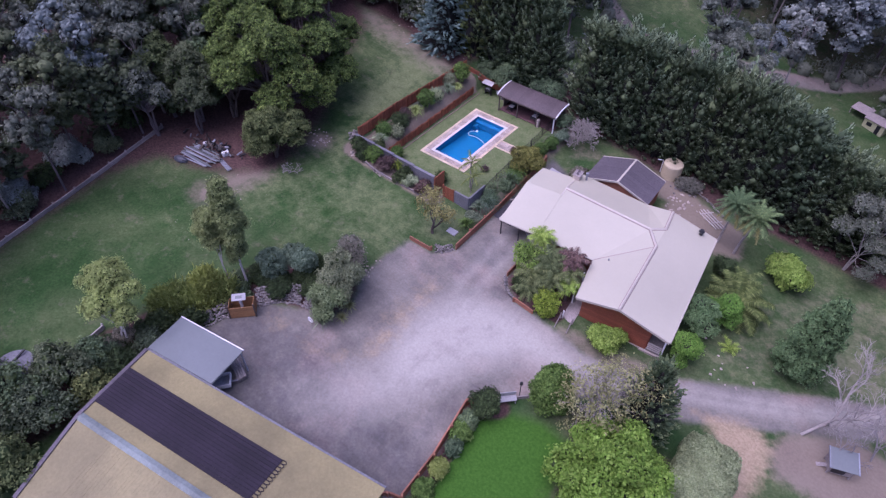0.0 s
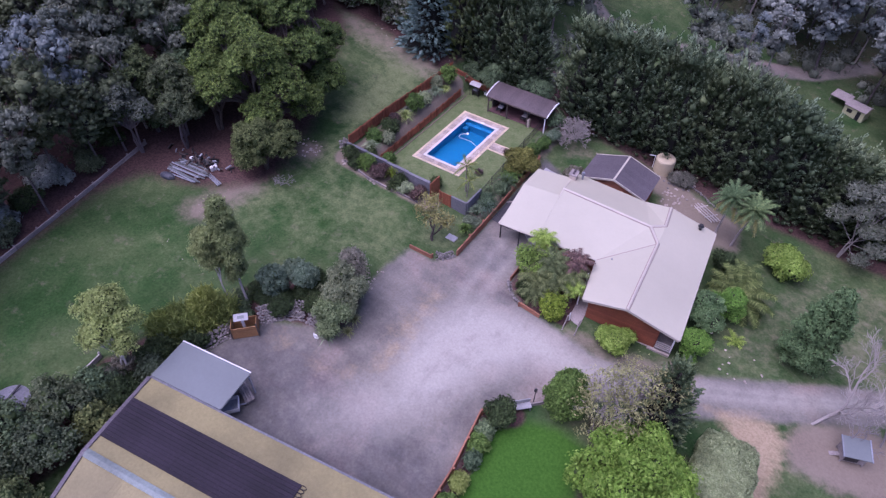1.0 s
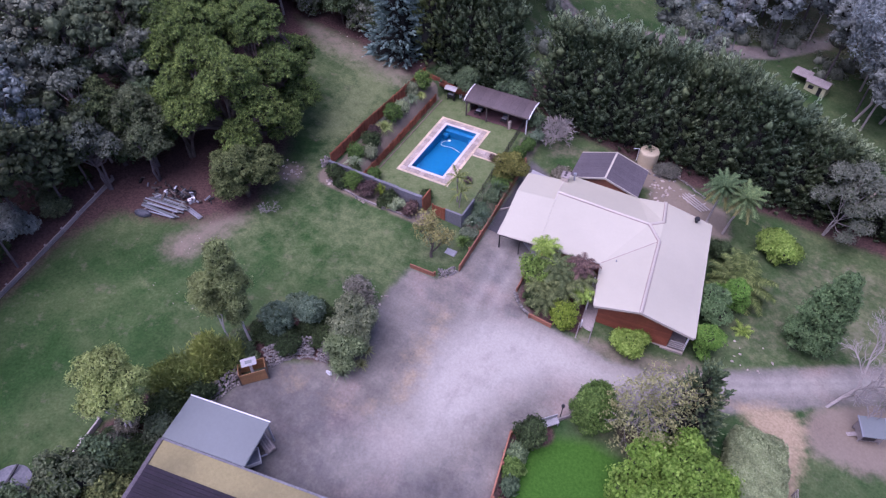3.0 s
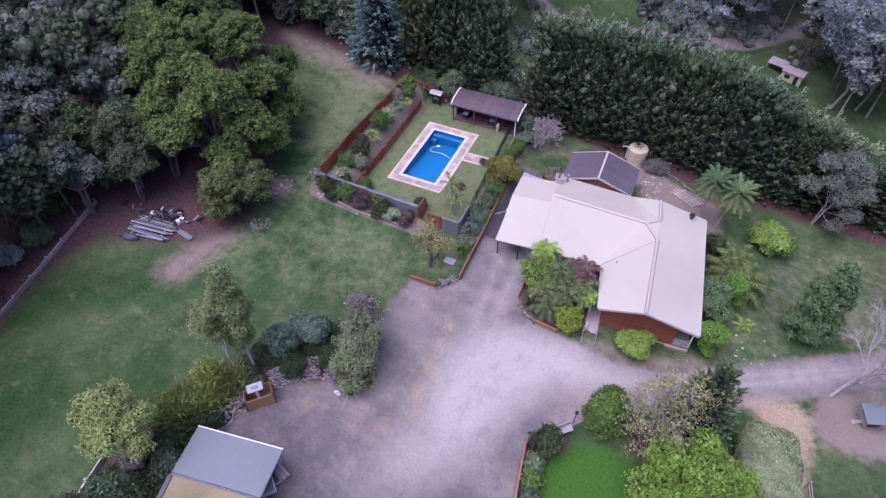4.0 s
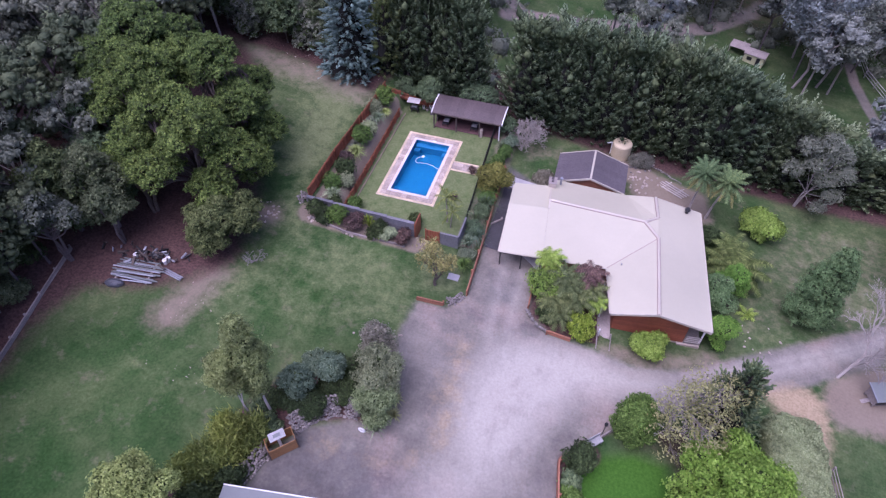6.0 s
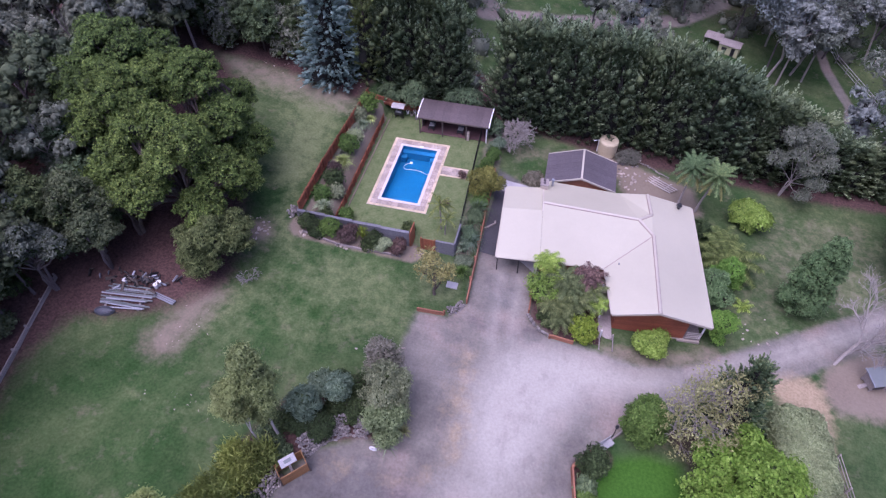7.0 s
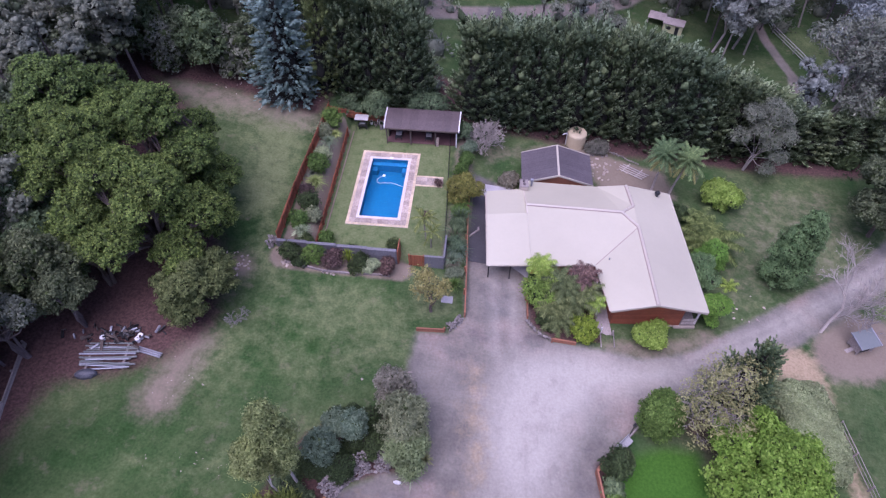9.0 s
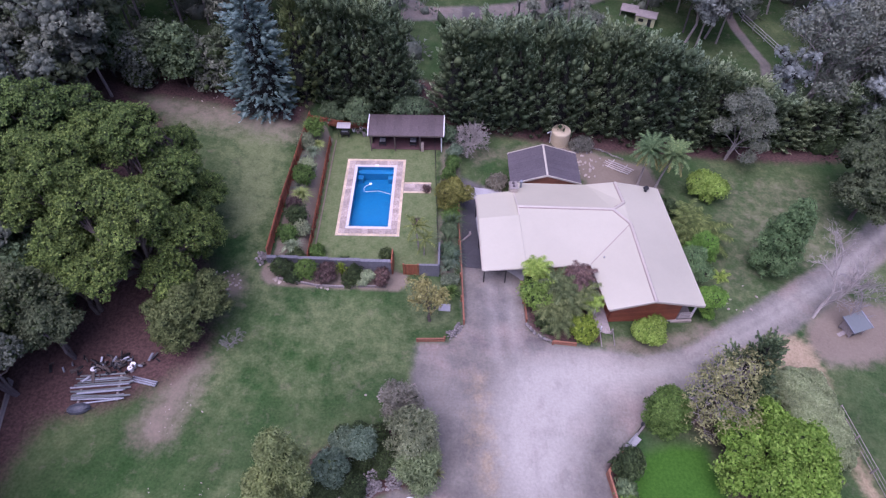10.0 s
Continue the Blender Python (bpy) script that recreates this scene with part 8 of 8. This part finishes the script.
clump_tree("slender_gum", "shorter slender gum with yellowing foliage and white trunk", -1.8, -30.6, [(-0.68, 0.42, 7.6, 0.64), (-0.85, 0.34, 6.6, 0.76), (-0.59, 0.17, 5.6, 0.72), (-0.94, 0.59, 4.7, 0.64)], L_OLIVEGUM, 8000, 142, 0.07, 3.2, n=14, size=0.4, bark=M_BARKWHITE, leaf_size=(0.17, 0.085), low=-0.7, flat=1.0, core=0.78, loose=0.6, group="slender gums")
clump_tree("pale_gum", "small pale green gum with white stems beside the farm shed", -3.4, -39.2, [(-0.7, 1.5, 6.4, 1.05), (-1.9, 0.9, 5.6, 1.0), (0.6, 1.7, 5.4, 0.9), (-0.2, 0.2, 5.0, 0.95), (-2.2, 2.2, 4.4, 0.8), (1.2, 0.6, 4.2, 0.75), (-1.5, -0.3, 3.8, 0.8)], L_PALEGUM, 15000, 143, 0.08, 1.8, n=13, size=0.4, bark=M_BARKWHITE, leaf_size=(0.17, 0.08), low=-0.5, flat=0.9, core=0.78, loose=0.6, stems=3)
for k, (x, y, h) in enumerate(((-3.2, -34.2, 2.4), (-2.5, -32.2, 2.8), (-1.6, -31.6, 2.4), (-3.9, -35.0, 2.0), (-2.3, -33.2, 1.9))):
    clump_tree("arching_shrub", "yellow-green arching feathery shrub in the bed", x, y, [(0, 0, h - 0.7, 0.7), (0.5, 0.3, h - 1.0, 0.55), (-0.45, -0.3, h - 1.1, 0.55), (0.2, -0.5, h - 1.4, 0.5)], L_WEEP, 3200, 150 + k, 0.05, 0.5, n=12, size=0.4, leaf_size=(0.46, 0.075), low=-0.6, core=0.62, loose=0.45, hang=1.0, group="arching shrubs", category="shrub")
for k, (x, y, h, r) in enumerate(((0.3, -27.5, 3.2, 0.95), (0.9, -25.8, 2.9, 0.75), (2.2, -25.7, 3.2, 0.8))):
    clump_tree("blue_bush", "rounded blue-green bush above the stone wall", x, y, [(0, 0, h - r * 0.8, r), (0.1, 0.1, h - r * 1.6, r * 0.85)], L_BLUEBUSH, 4500, 180 + k, 0.06, 0.6, n=20, size=0.38, leaf_size=(0.17, 0.1), low=-0.6, group="blue bushes", category="shrub")
for k, (x, y, r) in enumerate(((-0.9, -28.4, 1.3), (-1.9, -29.6, 1.1), (-2.6, -36.0, 1.2), (-4.4, -40.2, 1.2), (-3.0, -39.6, 1.2), (-0.6, -30.6, 0.9))):
    bush("ground_cover", "low dark leafy ground cover in the bed", x, y, r, 0.9, (L_DEEP, L_TEALDARK)[k % 2], 1200, 0.2, 0.12, 0.35, n=16, group="ground cover")
for k, (x, y, r, h) in enumerate(((-4.0, -39.0, 1.0, 1.3), (-4.5, -40.6, 0.9, 1.0), (-3.2, -40.4, 1.0, 1.6), (-3.3, -37.6, 1.1, 1.2))):
    bush("dusty_shrub", "dusty brown-green shrub below the pale gum", x, y, r, h, (L_DUSTYBROWN, L_DEEP)[k % 2], 1300, 0.2, 0.11, 0.3, n=16, group="dusty shrubs")
bush("dark_hedge", "dark low hedge behind the stone wall", 3.2, -26.2, 2.4, 1.5, L_DEEP, 6000, 0.18, 0.11, 0.5, n=34, ry=1.7)
bush("dark_hedge", "dark low hedge behind the stone wall", 0.9, -28.2, 1.8, 1.4, L_DEEP, 4000, 0.2, 0.12, 0.45, n=26, ry=1.3)
bush("dark_hedge", "dark low hedge behind the stone wall", 1.6, -24.6, 2.2, 1.3, L_DEEP, 3000, 0.2, 0.12, 0.45, n=22, ry=1.2)
clump_tree("edge_shrub", "tall dusty shrub with grey dead twigs at the gravel's edge", 4.7, -22.6, [(0, 0, 3.4, 0.7), (-0.7, 0.4, 2.9, 0.6), (0.6, -0.3, 2.9, 0.65), (0.0, -0.9, 2.4, 0.7), (-0.6, -0.4, 1.9, 0.6)], L_DUSTYBROWN, 5500, 144, 0.06, 1.0, n=11, size=0.4, bark=M_TWIGPALE, leaf_size=(0.18, 0.1), core=0.62, loose=0.7, stems=3, low=-0.6, group="edge shrubs", category="shrub")
clump_tree("edge_shrub", "tall grey-green shrub at the gravel's edge", 5.5, -24.9, [(0, 0, 4.0, 0.85), (0.8, 0.3, 3.2, 0.8), (-0.8, 0.4, 3.1, 0.75), (0.2, -0.9, 3.1, 0.85), (1.0, -0.7, 2.1, 0.75), (-0.7, -0.7, 2.2, 0.75), (0.5, 0.9, 2.0, 0.75)], L_DUSTY, 10000, 145, 0.08, 1.0, n=12, size=0.4, bark=M_TWIGPALE, leaf_size=(0.18, 0.1), core=0.72, loose=0.6, stems=2, low=-0.6, group="edge shrubs", category="shrub")
clump_tree("edge_shrub", "rounded sage-green shrub at the gravel's edge", 5.9, -27.0, [(0, 0, 2.3, 1.0), (0.6, 0.6, 2.1, 0.8), (-0.6, 0.1, 1.8, 0.8), (0.4, -0.7, 1.4, 0.8)], L_SAGEGREEN, 7000, 146, 0.06, 0.6, n=16, size=0.38, leaf_size=(0.17, 0.09), core=0.75, loose=0.55, low=-0.7, group="edge shrubs", category="shrub")
twig_dome("dead_shrub", "pale leafless shrub on the lawn's edge", "shrub", 3.6, -21.6, (0, 0, 0.3), 0.9, 1.6, 8, 27, M_TWIGPALE)
strap("straw_grass", "dry straw-coloured grass clump beside the tall shrub", 6.9, -25.6, 1.0, 80, L_AUTUMN)
strap("straw_grass", "dry straw-coloured grass clump beside the tall shrub", 7.2, -26.8, 0.9, 80, L_AUTUMN)
strap("pale_grass", "pale grassy clump below the tall shrub", 6.4, -28.2, 1.3, 60, L_SAGE)
for k, (x, y, r, h, leaf) in enumerate(((-2.6, -36.6, 1.2, 1.8, L_DEEP), (-1.6, -38.2, 1.2, 2.0, L_DEEP), (-1.4, -40.6, 1.3, 2.2, L_DEEP), (-3.4, -41.4, 1.5, 2.6, L_DARKGUM), (-1.2, -43.0, 1.4, 2.6, L_DEEP), (-3.4, -43.8, 1.9, 4.2, L_DARKGUM), (-3.7, -42.4, 1.3, 2.2, L_TEALDARK), (-1.6, -46.0, 1.9, 3.8, L_DARKGUM), (-3.8, -46.8, 2.0, 4.6, L_DARKGUM), (0.4, -49.4, 2.0, 3.6, L_DARKGUM), (-1.4, -34.6, 0.9, 1.3, L_DEEP), (-3.0, -49.4, 2.2, 4.2, L_GUM), (-6.2, -48.6, 2.0, 4.0, L_DARKGUM), (-8.4, -47.6, 1.8, 3.6, L_GUM))):
    clump_tree("shed_shrub", "tangled grey-green shrub along the farm shed", x, y, [(0, 0, h - 0.5 * r, 0.56 * r), (0.5 * r, 0.3 * r, h - 0.9 * r, 0.55 * r), (-0.5 * r, 0.1 * r, h - 0.95 * r, 0.55 * r), (0.1 * r, -0.55 * r, h - 1.1 * r, 0.55 * r)], (leaf, L_DARKGUM, leaf, L_TEALDARK, L_OLIVEWATTLE)[k % 5], 3000, 220 + k, 0.06, 0.5, n=13, size=0.4, leaf_size=(0.22, 0.12), low=-0.7, loose=0.55, group="shed shrubs", category="shrub")
for k, (x, y) in enumerate(((-23.6, -36.5), (-25.4, -30.5))):
    bush("blue_scrub", "dark blue-green scrub above the log wall", x, y, 1.6, 2.6, L_GUMHAZE, 2200, 0.4, 0.2, 0.6, n=16)
